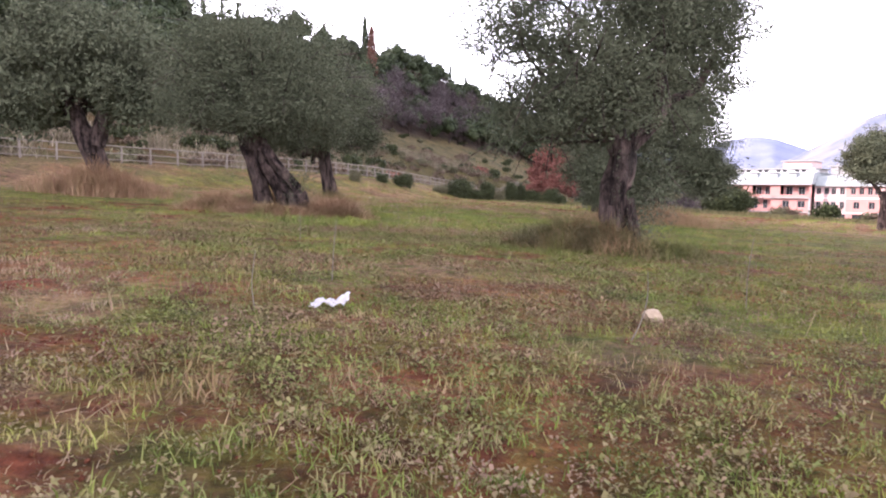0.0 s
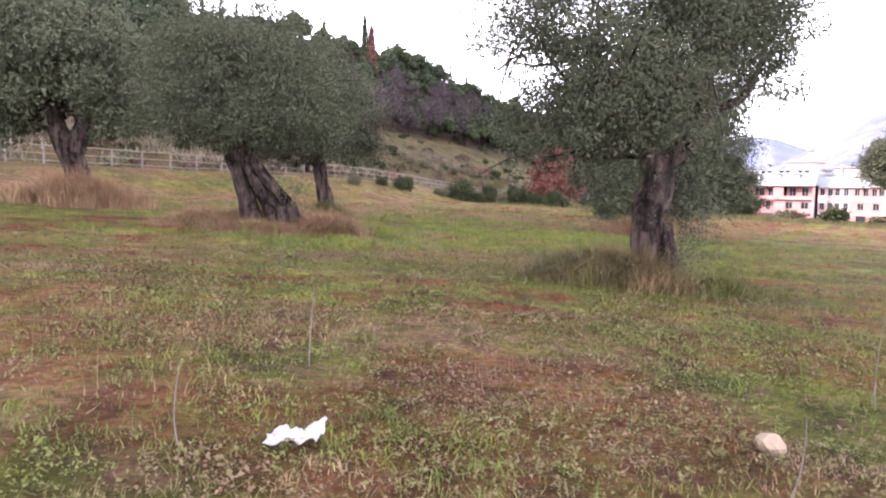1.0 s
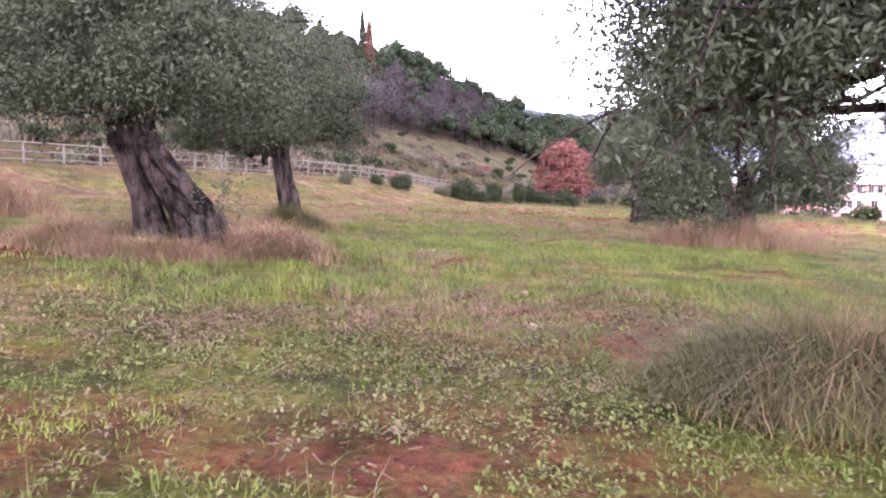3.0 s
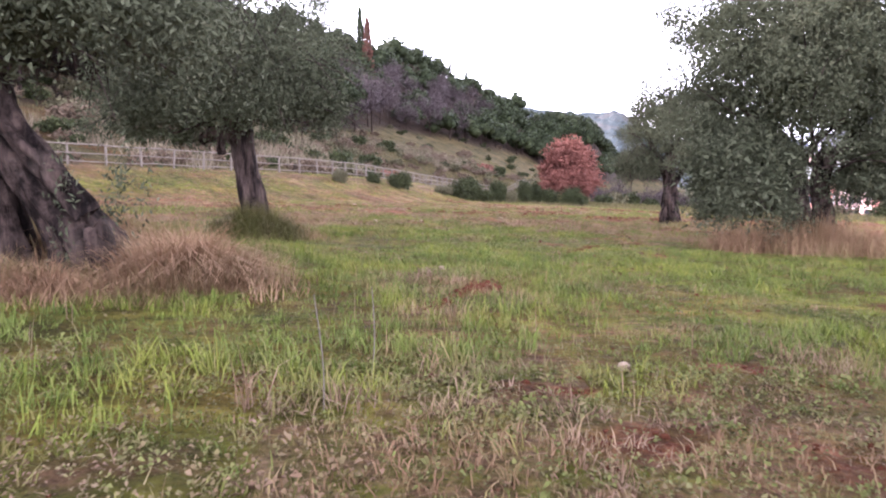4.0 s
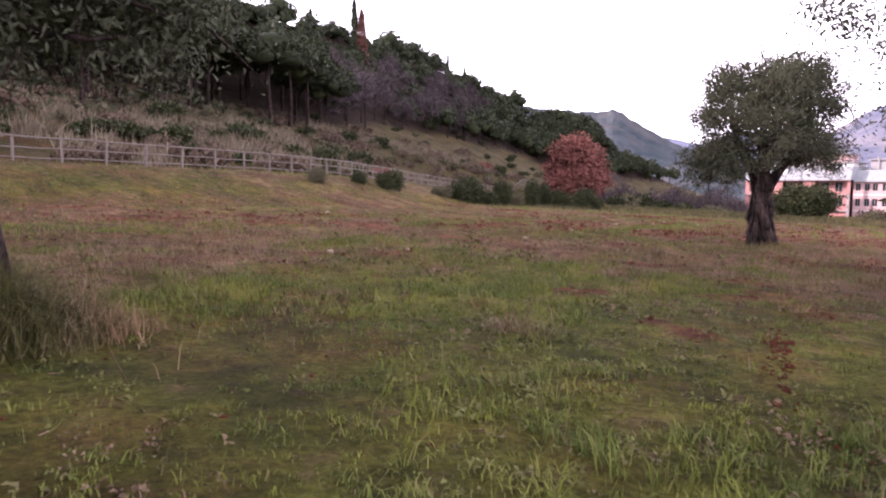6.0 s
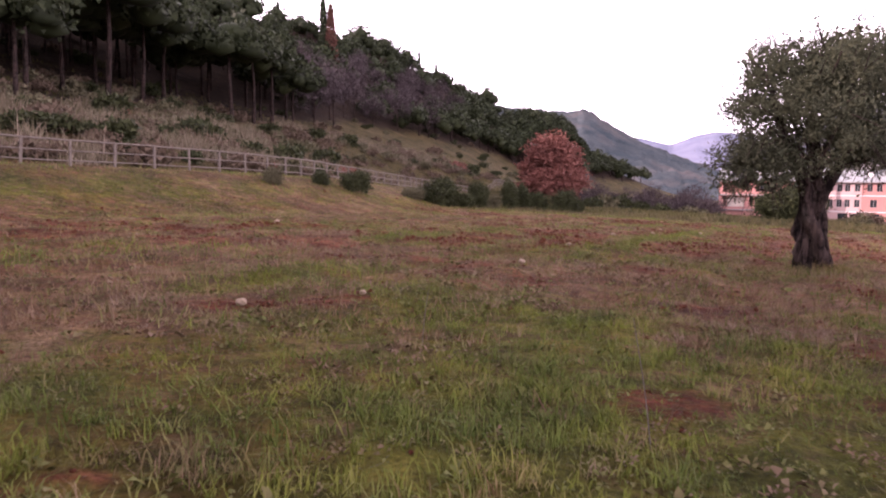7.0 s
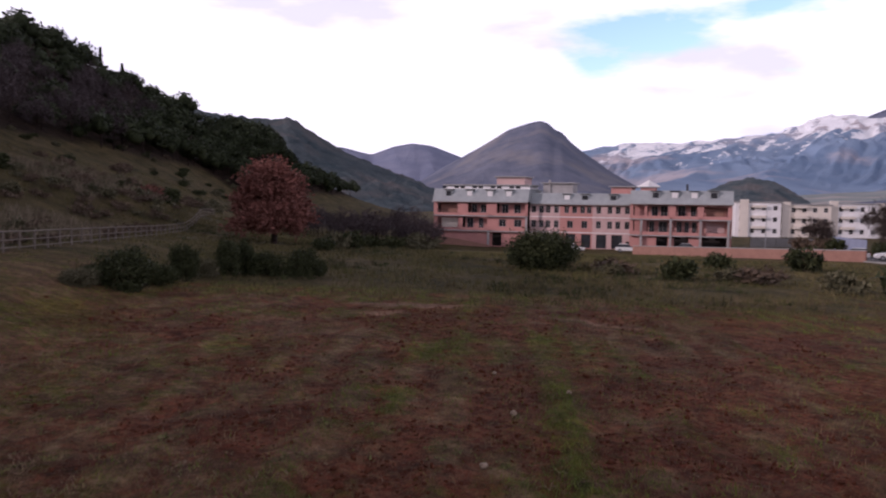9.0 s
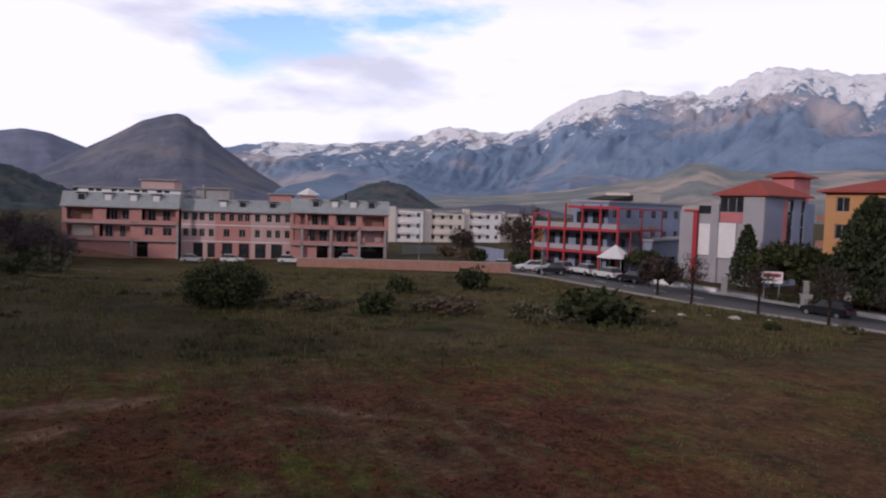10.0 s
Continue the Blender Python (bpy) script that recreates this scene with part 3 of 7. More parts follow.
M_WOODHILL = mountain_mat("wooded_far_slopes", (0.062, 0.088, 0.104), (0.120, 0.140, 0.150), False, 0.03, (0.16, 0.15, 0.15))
M_FOOT = mountain_mat("hazed_foothill_scrub", (0.190, 0.230, 0.235), (0.300, 0.315, 0.310), False, 0.010, (0.52, 0.43, 0.39))
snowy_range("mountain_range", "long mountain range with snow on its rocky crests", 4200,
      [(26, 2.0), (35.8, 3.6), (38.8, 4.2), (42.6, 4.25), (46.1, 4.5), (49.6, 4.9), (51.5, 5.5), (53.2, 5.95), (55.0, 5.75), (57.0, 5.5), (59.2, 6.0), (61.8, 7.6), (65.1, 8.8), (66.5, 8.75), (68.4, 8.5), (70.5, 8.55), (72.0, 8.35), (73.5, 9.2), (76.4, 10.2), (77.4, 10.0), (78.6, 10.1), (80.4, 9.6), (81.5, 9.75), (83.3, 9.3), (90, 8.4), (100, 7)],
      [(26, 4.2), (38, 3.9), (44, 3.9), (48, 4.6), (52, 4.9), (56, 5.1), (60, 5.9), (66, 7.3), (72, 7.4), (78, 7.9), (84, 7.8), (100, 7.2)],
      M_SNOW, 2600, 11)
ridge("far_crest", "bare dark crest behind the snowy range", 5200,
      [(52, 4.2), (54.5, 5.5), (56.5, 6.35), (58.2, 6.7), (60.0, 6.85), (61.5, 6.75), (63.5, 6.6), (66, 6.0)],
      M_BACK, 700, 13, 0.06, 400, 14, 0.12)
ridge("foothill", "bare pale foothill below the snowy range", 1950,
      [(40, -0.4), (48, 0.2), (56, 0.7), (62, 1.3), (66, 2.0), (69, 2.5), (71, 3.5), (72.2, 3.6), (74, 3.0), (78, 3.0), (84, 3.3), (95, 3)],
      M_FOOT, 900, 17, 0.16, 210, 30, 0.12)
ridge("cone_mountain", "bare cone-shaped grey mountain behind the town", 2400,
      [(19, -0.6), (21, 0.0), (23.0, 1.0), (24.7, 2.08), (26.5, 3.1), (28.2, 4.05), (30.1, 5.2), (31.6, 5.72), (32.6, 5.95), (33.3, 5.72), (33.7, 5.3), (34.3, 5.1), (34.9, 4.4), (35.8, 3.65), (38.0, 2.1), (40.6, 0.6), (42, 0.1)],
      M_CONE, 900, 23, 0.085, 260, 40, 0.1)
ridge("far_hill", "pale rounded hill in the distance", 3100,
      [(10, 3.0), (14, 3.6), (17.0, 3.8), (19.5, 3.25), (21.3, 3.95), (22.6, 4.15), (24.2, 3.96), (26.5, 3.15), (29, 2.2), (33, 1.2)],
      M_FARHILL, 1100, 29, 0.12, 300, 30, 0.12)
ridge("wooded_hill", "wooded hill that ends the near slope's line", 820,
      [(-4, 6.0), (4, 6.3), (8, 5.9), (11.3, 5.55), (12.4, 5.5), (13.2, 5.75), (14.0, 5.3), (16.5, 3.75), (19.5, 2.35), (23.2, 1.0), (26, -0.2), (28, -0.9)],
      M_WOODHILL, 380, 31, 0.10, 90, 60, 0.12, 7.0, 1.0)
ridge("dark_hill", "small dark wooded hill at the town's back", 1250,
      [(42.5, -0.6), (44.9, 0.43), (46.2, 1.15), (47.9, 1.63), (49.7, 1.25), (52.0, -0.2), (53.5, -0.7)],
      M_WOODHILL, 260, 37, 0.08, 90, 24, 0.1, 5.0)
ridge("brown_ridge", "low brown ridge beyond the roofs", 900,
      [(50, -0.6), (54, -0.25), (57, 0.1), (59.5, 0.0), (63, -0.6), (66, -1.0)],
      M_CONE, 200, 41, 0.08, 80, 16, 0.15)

# ---- trees ----
def tube(points, radii, sides=12, flute=0.0, seed=0, cap=True):
    """A tapered, gnarled limb along points. Returns vertices and quads."""
    pts = np.array(points, float)
    n = len(pts)
    tang = np.gradient(pts, axis=0)
    tang /= np.linalg.norm(tang, axis=1)[:, None] + 1e-9
    side = np.cross(tang, (0.31, 0.95, 0.05))
    side /= np.linalg.norm(side, axis=1)[:, None] + 1e-9
    other = np.cross(tang, side)
    ang = np.linspace(0, 2 * np.pi, sides, endpoint=False)
    ring = np.arange(n)
    a2, r2 = np.meshgrid(ang, ring)
    cleft = 1 - np.abs(np.sin(a2 * 2.5 + r2 * 0.16 + seed * 1.7 + 1.2 * fbm(r2 * 0.2, a2 * 0 + seed, 1.0, 2, seed)))
    k = 1 - flute * 1.6 * cleft**3 + flute * (0.9 * np.sin(a2 * 3 + r2 * 0.35 + seed) + 0.7 * np.sin(a2 * 5 - r2 * 0.22 + seed * 2.3) + 1.3 * (fbm(a2 * 2.0 + seed, r2 * 0.45, 1.0, 3, seed) - 0.5))
    rad = np.asarray(radii, float)[:, None] * k
    v = pts[:, None] + rad[..., None] * (np.cos(a2)[..., None] * side[:, None] + np.sin(a2)[..., None] * other[:, None])
    i = np.arange(n * sides).reshape(n, sides)
    q = np.stack([i[:-1], np.roll(i[:-1], -1, 1), np.roll(i[1:], -1, 1), i[1:]], -1).reshape(-1, 4)
    return v.reshape(-1, 3), q


def spline(knots, n):
    knots = np.array(knots, float)
    t = np.linspace(0, len(knots) - 1, n)
    out = []
    for s in t:
        k = min(int(s), len(knots) - 2)
        f = s - k
        p0, p1, p2, p3 = knots[max(k - 1, 0)], knots[k], knots[k + 1], knots[min(k + 2, len(knots) - 1)]
        out.append(0.5 * (2 * p1 + (p2 - p0) * f + (2 * p0 - 5 * p1 + 4 * p2 - p3) * f * f + (3 * p1 - p0 - 3 * p2 + p3) * f**3))
    return np.array(out)


def join(pieces):
    vs, fs, base = [], [], 0
    for v, f in pieces:
        vs.append(v)
        fs.append(f + base)
        base += len(v)
    return np.concatenate(vs), [np.concatenate(fs)]


def leaves(centres, size, rng, width=0.3, up=0.35):
    """A small folded leaf at each centre, turned at random. Returns vertices and quads."""
    n = len(centres)
    d = rng.normal(size=(n, 3))
    d[:, 2] += up
    d /= np.linalg.norm(d, axis=1)[:, None]
    s = np.cross(d, rng.normal(size=(n, 3)))
    s /= np.linalg.norm(s, axis=1)[:, None] + 1e-9
    up3 = np.cross(s, d)
    ln = (size * rng.uniform(0.65, 1.3, n))[:, None]
    v = np.stack([centres, centres + d * ln * 0.5 + s * ln * width * 0.5 + up3 * ln * 0.05, centres + d * ln, centres + d * ln * 0.5 - s * ln * width * 0.5 + up3 * ln * 0.05], 1)
    return v.reshape(-1, 3), np.arange(4 * n).reshape(n, 4)


def needles(centres, size, rng, width=0.5, up=0.35):
    """A pointed scrap of foliage at each centre, one triangle each."""
    n = len(centres)
    d = rng.normal(size=(n, 3))
    d[:, 2] += up
    d /= np.linalg.norm(d, axis=1)[:, None]
    s = np.cross(d, rng.normal(size=(n, 3)))
    s /= np.linalg.norm(s, axis=1)[:, None] + 1e-9
    ln = (size * rng.uniform(0.6, 1.35, n))[:, None]
    v = np.stack([centres - s * ln * width * 0.5, centres + s * ln * width * 0.5, centres + d * ln], 1)
    return v.reshape(-1, 3), np.arange(3 * n).reshape(n, 3)


def crown_points(rng, count, centre, radii, clumps, spread, hollow=0.38, low=-1.0):
    """Leaf places in uneven clumps that fill an ellipsoid's outer part."""
    c = rng.normal(size=(clumps * 3, 3))
    c /= np.linalg.norm(c, axis=1)[:, None]
    c = c[c[:, 2] > low][:clumps]
    r = rng.uniform(hollow, 1.0, len(c)) ** 0.7 * rng.uniform(0.82, 1.14, len(c))
    c = c * r[:, None] * radii
    which = rng.integers(0, len(c), count)
    big = rng.uniform(0.5, 1.3, len(c))
    p = c[which] + rng.normal(size=(count, 3)) * (spread * big[which])[:, None] * (1, 1, 0.8)
    return p + centre


def olive(at, seed, stems, crown, count, leaf, label, suckers=0, twigs=26, near=True, sprays=70, lean_to=None):
    """stems: knots of each trunk and limb with radii; crown: (centre, radii, clumps, spread, share) lobes."""
    rng = np.random.default_rng(seed)
    x, y = at
    z = float(land(x, y))
    top = thing("olive_tree", pose(x, y, z), label, "tree", "olive trees of the grove")
    for n, (knots, r0, r1, flute) in enumerate(stems):
        steps = 26 if n < 3 else 12
        pts = spline(knots, steps)
        t = np.linspace(0, 1, steps)
        rad = r0 * (1 - t) + r1 * t
        if knots[0][2] < 0:
            rad = rad * (1 + 0.55 * np.exp(-t * 9))
        v, q = tube(pts, rad, 36 if n < 3 else 12, flute, seed + n)
        put("trunk" if knots[0][2] < 0 else "limb", mesh_np("trunk", v, [q], M_BARK, None, True), top)
    blade = leaves if near else needles
    pieces, deep, twig = [], [], []
    each = np.array([c[4] for c in crown], float)
    for (c, r, clumps, spread, share), k in zip(crown, each / each.sum()):
        pieces.append(blade(crown_points(rng, int(count * k), np.array(c), np.array(r), clumps, spread, low=-0.75), leaf, rng, 0.3 if near else 0.38))
        deep.append(needles(crown_points(rng, int(count * k * 0.18), np.array(c), np.array(r) * (0.55 if near else 0.72), clumps // 2, spread * 1.5, 0.15, -0.8), leaf * (1.0 if near else 1.8), rng, 0.5))
        for _ in range(int(twigs * k) + 1 if share > 0.1 else 0):
            e = rng.normal(size=3)
            e = e / np.linalg.norm(e) * np.array(r) * rng.uniform(0.6, 1.0) + c
            s = np.array(c) * ((1, 1, 1) if share > 0.5 else (0.35, 0.35, 1)) + (0, 0, -r[2] * (0.7 if share > 0.5 else 0.1)) + rng.normal(size=3) * 0.12
            m = (s + e) / 2 + rng.normal(size=3) * 0.18
            tv, tq = tube(spline([s, m, e], 6), np.linspace(0.032, 0.006, 6), 5)
            twig.append((tv, tq))
        # loose shoots that stand or hang out of the crown
        for _ in range(int(sprays * k)):
            e = rng.normal(size=3)
            e /= np.linalg.norm(e)
            e[2] = max(e[2], -0.55)
            s = e * np.array(r) * rng.uniform(0.85, 1.0) + c
            long = rng.uniform(0.25, 0.65) * (0.7 + 0.2 * r[0])
            way = e * (1, 1, 0.7) + rng.normal(size=3) * 0.35 + (0, 0, 0.35 if e[2] > -0.1 else -0.6)
            way = way / np.linalg.norm(way) * long
            n = int(long * 3.2 / leaf)
            h = rng.uniform(0, 1, n)
            p = s + way * h[:, None] + (0, 0, -0.18 * long) * (h * h)[:, None] + rng.normal(size=(n, 3)) * (0.07 * (1.1 - 0.75 * h))[:, None]
            pieces.append(blade(p, leaf * 0.95, rng, 0.3 if near else 0.38))
            twig.append(tube(spline([s - way * 0.3, s + way * 0.5 + (0, 0, -0.03 * long), s + way * 0.97 + (0, 0, -0.17 * long)], 4), np.linspace(0.010, 0.003, 4), 4))
    for _ in range(suckers):
        a, d = rng.uniform(0, 2 * np.pi), rng.uniform(0.2, 0.6)
        if lean_to is not None:
            a = lean_to + rng.normal() * 0.8
        foot = np.array([np.cos(a) * d, np.sin(a) * d, 0])
        n = 70
        h = rng.uniform(0, rng.uniform(0.5, 1.35), n)
        p = foot + np.stack([rng.normal(0, 0.05, n) + h * 0.22 * np.cos(a), rng.normal(0, 0.05, n) + h * 0.22 * np.sin(a), h], 1)
        pieces.append(blade(p, leaf * 0.9, rng, up=0.8))
    v, f = join(pieces)
    dv, df = join(deep)
    put("crown", mesh_np("crown", np.concatenate([v, dv]), [f[0], df[0] + len(v)], M_OLIVE), top)
    v, f = join(twig)
    put("branchwork", mesh_np("branchwork", v, f, M_BARK, None, True), top, kind="stuff")
    return top


# stems: (knots from the foot up), radius below, radius above, gnarl
olive((2.28, 10.0), 3, [
    ([(0.02, 0, -0.15), (0.0, 0, 0.35), (-0.07, 0, 0.75), (0.0, 0, 1.05), (0.02, 0, 1.45)], 0.195, 0.150, 0.24),
    ([(0.05, 0, 1.28), (0.18, 0, 1.44), (0.36, 0, 1.60), (0.50, 0, 1.82), (0.46, 0, 2.08), (0.58, 0, 2.7)], 0.115, 0.055, 0.16),
    ([(-0.02, 0, 1.28), (-0.14, 0.06, 1.56), (-0.36, 0.15, 2.0), (-0.8, 0.2, 2.8)], 0.12, 0.05, 0.16),
    ([(0.49, 0, 1.85), (0.66, 0, 1.98), (0.95, 0, 2.12), (1.2, 0.1, 2.6)], 0.07, 0.03, 0.1),
    ([(0.0, 0.05, 1.3), (0.0, 0.25, 2.0), (-0.1, 0.5, 3.0)], 0.12, 0.04, 0.1),
    ([(0.20, -0.10, -0.12), (0.15, -0.12, 0.25), (0.10, -0.13, 0.7)], 0.10, 0.05, 0.15),
    ([(-0.20, -0.08, -0.12), (-0.14, -0.12, 0.2), (-0.13, -0.12, 0.6)], 0.11, 0.05, 0.15)],
    [((-0.32, 0.1, 2.72), (1.48, 1.55, 1.4), 220, 0.17, 1.0), ((-0.95, 0.3, 1.75), (0.85, 0.8, 0.75), 60, 0.15, 0.28), ((0.75, 0.6, 3.25), (0.95, 0.9, 0.95), 70, 0.16, 0.35), ((-0.45, -0.4, 1.85), (0.75, 0.5, 0.5), 60, 0.14, 0.2), ((0.55, 0.45, 1.05), (0.25, 0.3, 0.6), 26, 0.1, 0.06), ((-1.5, 0.2, 2.95), (0.75, 0.7, 0.95), 44, 0.17, 0.18), ((1.2, 0.5, 3.3), (0.65, 0.7, 0.7), 36, 0.18, 0.13), ((0.85, 0.05, 2.7), (0.5, 0.5, 0.5), 34, 0.15, 0.11), ((1.38, 0.2, 2.3), (0.42, 0.5, 0.42), 22, 0.12, 0.06), ((1.45, 0.3, 3.0), (0.5, 0.6, 0.5), 24, 0.14, 0.08)],
    112000, 0.052, "old olive tree with a thick gnarled trunk and leafy suckers", 22, sprays=110, lean_to=-0.1)
olive((-3.35, 15.1), 5, [
    ([(-0.20, 0, -0.2), (-0.30, 0, 0.3), (-0.43, 0, 0.8), (-0.58, 0, 1.3), (-0.68, 0, 1.75), (-0.75, 0, 2.2)], 0.175, 0.14, 0.22),
    ([(0.47, 0, -0.2), (0.36, 0, 0.2), (0.18, 0, 0.5), (-0.07, 0, 0.82), (-0.30, 0.02, 1.2), (-0.42, 0.05, 1.65), (-0.45, 0.1, 2.3)], 0.215, 0.13, 0.22),
    ([(-0.30, -0.10, 1.36), (-0.06, -0.14, 1.06), (0.18, -0.16, 0.80), (0.40, -0.15, 0.50)], 0.10, 0.09, 0.18),
    ([(0.16, 0.17, -0.2), (0.06, 0.15, 0.35), (-0.12, 0.12, 0.75), (-0.35, 0.1, 1.3)], 0.20, 0.13, 0.24),
    ([(0.58, -0.28, -0.2), (0.56, -0.28, 0.12), (0.54, -0.27, 0.40), (0.53, -0.27, 0.44)], 0.12, 0.085, 0.2),
    ([(-0.12, -0.16, -0.2), (-0.22, -0.14, 0.1), (-0.34, -0.10, 0.38)], 0.10, 0.05, 0.2),
    ([(-0.5, 0, 1.6), (-0.8, 0.1, 2.2), (-1.2, 0.1, 2.9)], 0.13, 0.05, 0.1),
    ([(-0.25, 0.1, 1.8), (0.1, 0.2, 2.4), (0.5, 0.3, 3.0)], 0.13, 0.05, 0.1)],
    [((-0.45, 0.2, 2.85), (2.0, 1.8, 1.5), 250, 0.18, 1.0), ((0.55, -0.1, 2.1), (1.0, 0.9, 0.7), 60, 0.15, 0.25), ((-1.3, -0.2, 2.0), (0.95, 0.9, 0.65), 60, 0.16, 0.24), ((-0.3, -0.7, 1.95), (0.9, 0.5, 0.5), 46, 0.15, 0.16)],
    82000, 0.064, "old olive tree whose hollow trunk stands split in two leaning halves", 9, sprays=90, lean_to=0.1)
olive((-3.25, 20.5), 7, [
    ([(0.12, 0, -0.15), (0.05, 0, 0.45), (-0.02, 0, 0.95), (-0.08, 0, 1.5), (-0.12, 0, 2.0)], 0.20, 0.15, 0.10),
    ([(-0.05, 0, 1.26), (-0.18, -0.02, 1.44), (-0.36, -0.03, 1.54), (-0.58, -0.03, 1.50), (-0.70, -0.03, 1.40)], 0.115, 0.075, 0.14),
    ([(-0.1, 0, 1.8), (0.25, 0.1, 2.3), (0.7, 0.2, 2.8)], 0.11, 0.04, 0.1),
    ([(-0.36, -0.05, 1.52), (-0.38, -0.07, 1.36), (-0.36, -0.08, 1.22)], 0.075, 0.06, 0.12),
    ([(-0.45, -0.02, 1.54), (-0.75, 0.0, 1.8), (-1.2, 0.1, 2.3)], 0.06, 0.03, 0.08)],
    [((-0.3, 0.1, 2.75), (1.85, 1.75, 1.4), 230, 0.17, 1.0), ((-1.4, 0.1, 1.85), (0.95, 0.9, 0.65), 60, 0.16, 0.24), ((0.75, 0.2, 1.95), (0.75, 0.7, 0.55), 50, 0.14, 0.2), ((-0.1, -0.9, 1.95), (1.0, 0.5, 0.45), 50, 0.15, 0.16)],
    76000, 0.062, "olive tree with a straight trunk and a sawn stub limb", sprays=90)
olive((-9.75, 20.9), 11, [
    ([(0.25, 0, -0.2), (0.15, 0, 0.4), (-0.1, 0, 1.1), (-0.4, 0, 1.8), (-0.65, 0, 2.4)], 0.36, 0.22, 0.13),
    ([(-0.05, 0, 1.4), (0.1, 0, 1.9), (0.25, 0.1, 2.5)], 0.28, 0.12, 0.12),
    ([(-0.55, 0, 2.0), (-1.0, 0, 2.6), (-1.5, 0, 3.2)], 0.15, 0.06, 0.1)],
    [((-0.5, 0.2, 3.6), (2.7, 2.3, 1.75), 260, 0.22, 1.0), ((-1.7, 0, 2.3), (1.0, 1.0, 0.7), 60, 0.18, 0.18), ((1.2, 0, 2.5), (1.1, 1.0, 0.8), 60, 0.18, 0.2)],
    52000, 0.125, "broad olive tree with a leaning, gnarled trunk", near=False)
olive((6.35, 23.0), 13, [
    ([(-0.22, 0, -0.15), (-0.2, 0, 0.6), (-0.25, 0, 1.2), (-0.4, 0, 1.9)], 0.24, 0.16, 0.14),
    ([(0.30, 0.05, -0.15), (0.26, 0, 0.6), (0.2, 0, 1.2), (0.35, 0, 1.9)], 0.20, 0.14, 0.14),
    ([(-0.35, 0, 1.5), (-0.9, 0, 2.2), (-1.4, 0, 2.8)], 0.11, 0.04, 0.1),
    ([(0.3, 0, 1.6), (0.8, 0, 2.2), (1.3, 0, 2.9)], 0.11, 0.04, 0.1)],
    [((-0.1, 0, 3.3), (2.65, 2.1, 2.3), 300, 0.21, 1.0), ((-1.35, -0.3, 1.35), (0.95, 0.8, 1.1), 90, 0.17, 0.34), ((1.3, -0.3, 1.5), (0.95, 0.9, 1.0), 70, 0.18, 0.28)],
    190000, 0.064, "olive tree with twin trunks and foliage drooping near the ground", 14, near=False)
olive((6.68, 32.4), 17, [
    ([(0.04, 0, -0.15), (0.03, 0, 0.4), (-0.02, 0, 0.9), (0.0, 0, 1.45)], 0.285, 0.205, 0.26),
    ([(0.03, 0, 1.2), (0.35, 0, 1.7), (0.8, 0.1, 2.3), (1.1, 0.1, 3.0)], 0.14, 0.04, 0.1),
    ([(0.0, 0, 1.2), (-0.25, 0, 1.8), (-0.6, 0, 2.5), (-0.8, 0, 3.2)], 0.14, 0.04, 0.1),
    ([(0.05, 0, 1.3), (0.1, 0.1, 2.0), (0.0, 0.1, 2.8), (0.2, 0.1, 3.6)], 0.13, 0.04, 0.1),
    ([(-0.24, -0.1, -0.15), (-0.2, -0.12, 0.2), (-0.14, -0.12, 0.6)], 0.13, 0.06, 0.2),
    ([(0.30, -0.08, -0.15), (0.24, -0.1, 0.2), (0.15, -0.12, 0.7)], 0.12, 0.06, 0.2)],
    [((0.05, 0, 2.85), (1.6, 1.6, 1.4), 84, 0.16, 1.0), ((-1.0, 0, 1.85), (0.7, 0.7, 0.6), 34, 0.14, 0.24), ((0.95, 0, 2.2), (0.75, 0.7, 0.6), 30, 0.14, 0.2), ((0.55, 0, 3.85), (0.95, 0.8, 0.65), 26, 0.15, 0.18), ((-0.7, 0.2, 3.5), (0.75, 0.7, 0.7), 24, 0.15, 0.15), ((1.3, 0, 3.3), (0.6, 0.7, 0.7), 20, 0.15, 0.13)],
    66000, 0.056, "small round olive tree with a pitted pale trunk", near=False, sprays=230)
olive((20.4, 34.5), 19, [
    ([(0.0, 0, -0.15), (0.05, 0, 0.6), (0.0, 0, 1.3), (0.1, 0, 1.8)], 0.24, 0.16, 0.12),
    ([(0.03, 0, 1.3), (-0.35, 0, 1.9), (-0.8, 0.1, 2.5)], 0.13, 0.05, 0.1)],
    [((0.0, 0, 3.2), (1.9, 1.8, 1.4), 170, 0.19, 1.0)],
    20000, 0.13, "olive tree standing by itself at the grove's edge", near=False)

# ---- the wooded hillside ----
def lobe(rng, centre, radii, sub=1):
    """One lumpy mass of close foliage."""
    bm = bmesh.new()
    bmesh.ops.create_icosphere(bm, subdivisions=sub, radius=1.0)
    bm.verts.ensure_lookup_table()
    v = np.array([q.co[:] for q in bm.verts])
    f = np.array([[q.index for q in p.verts] for p in bm.faces])
    bm.free()
    return v * rng.uniform(0.72, 1.12, (len(v), 1)) * radii + centre, f


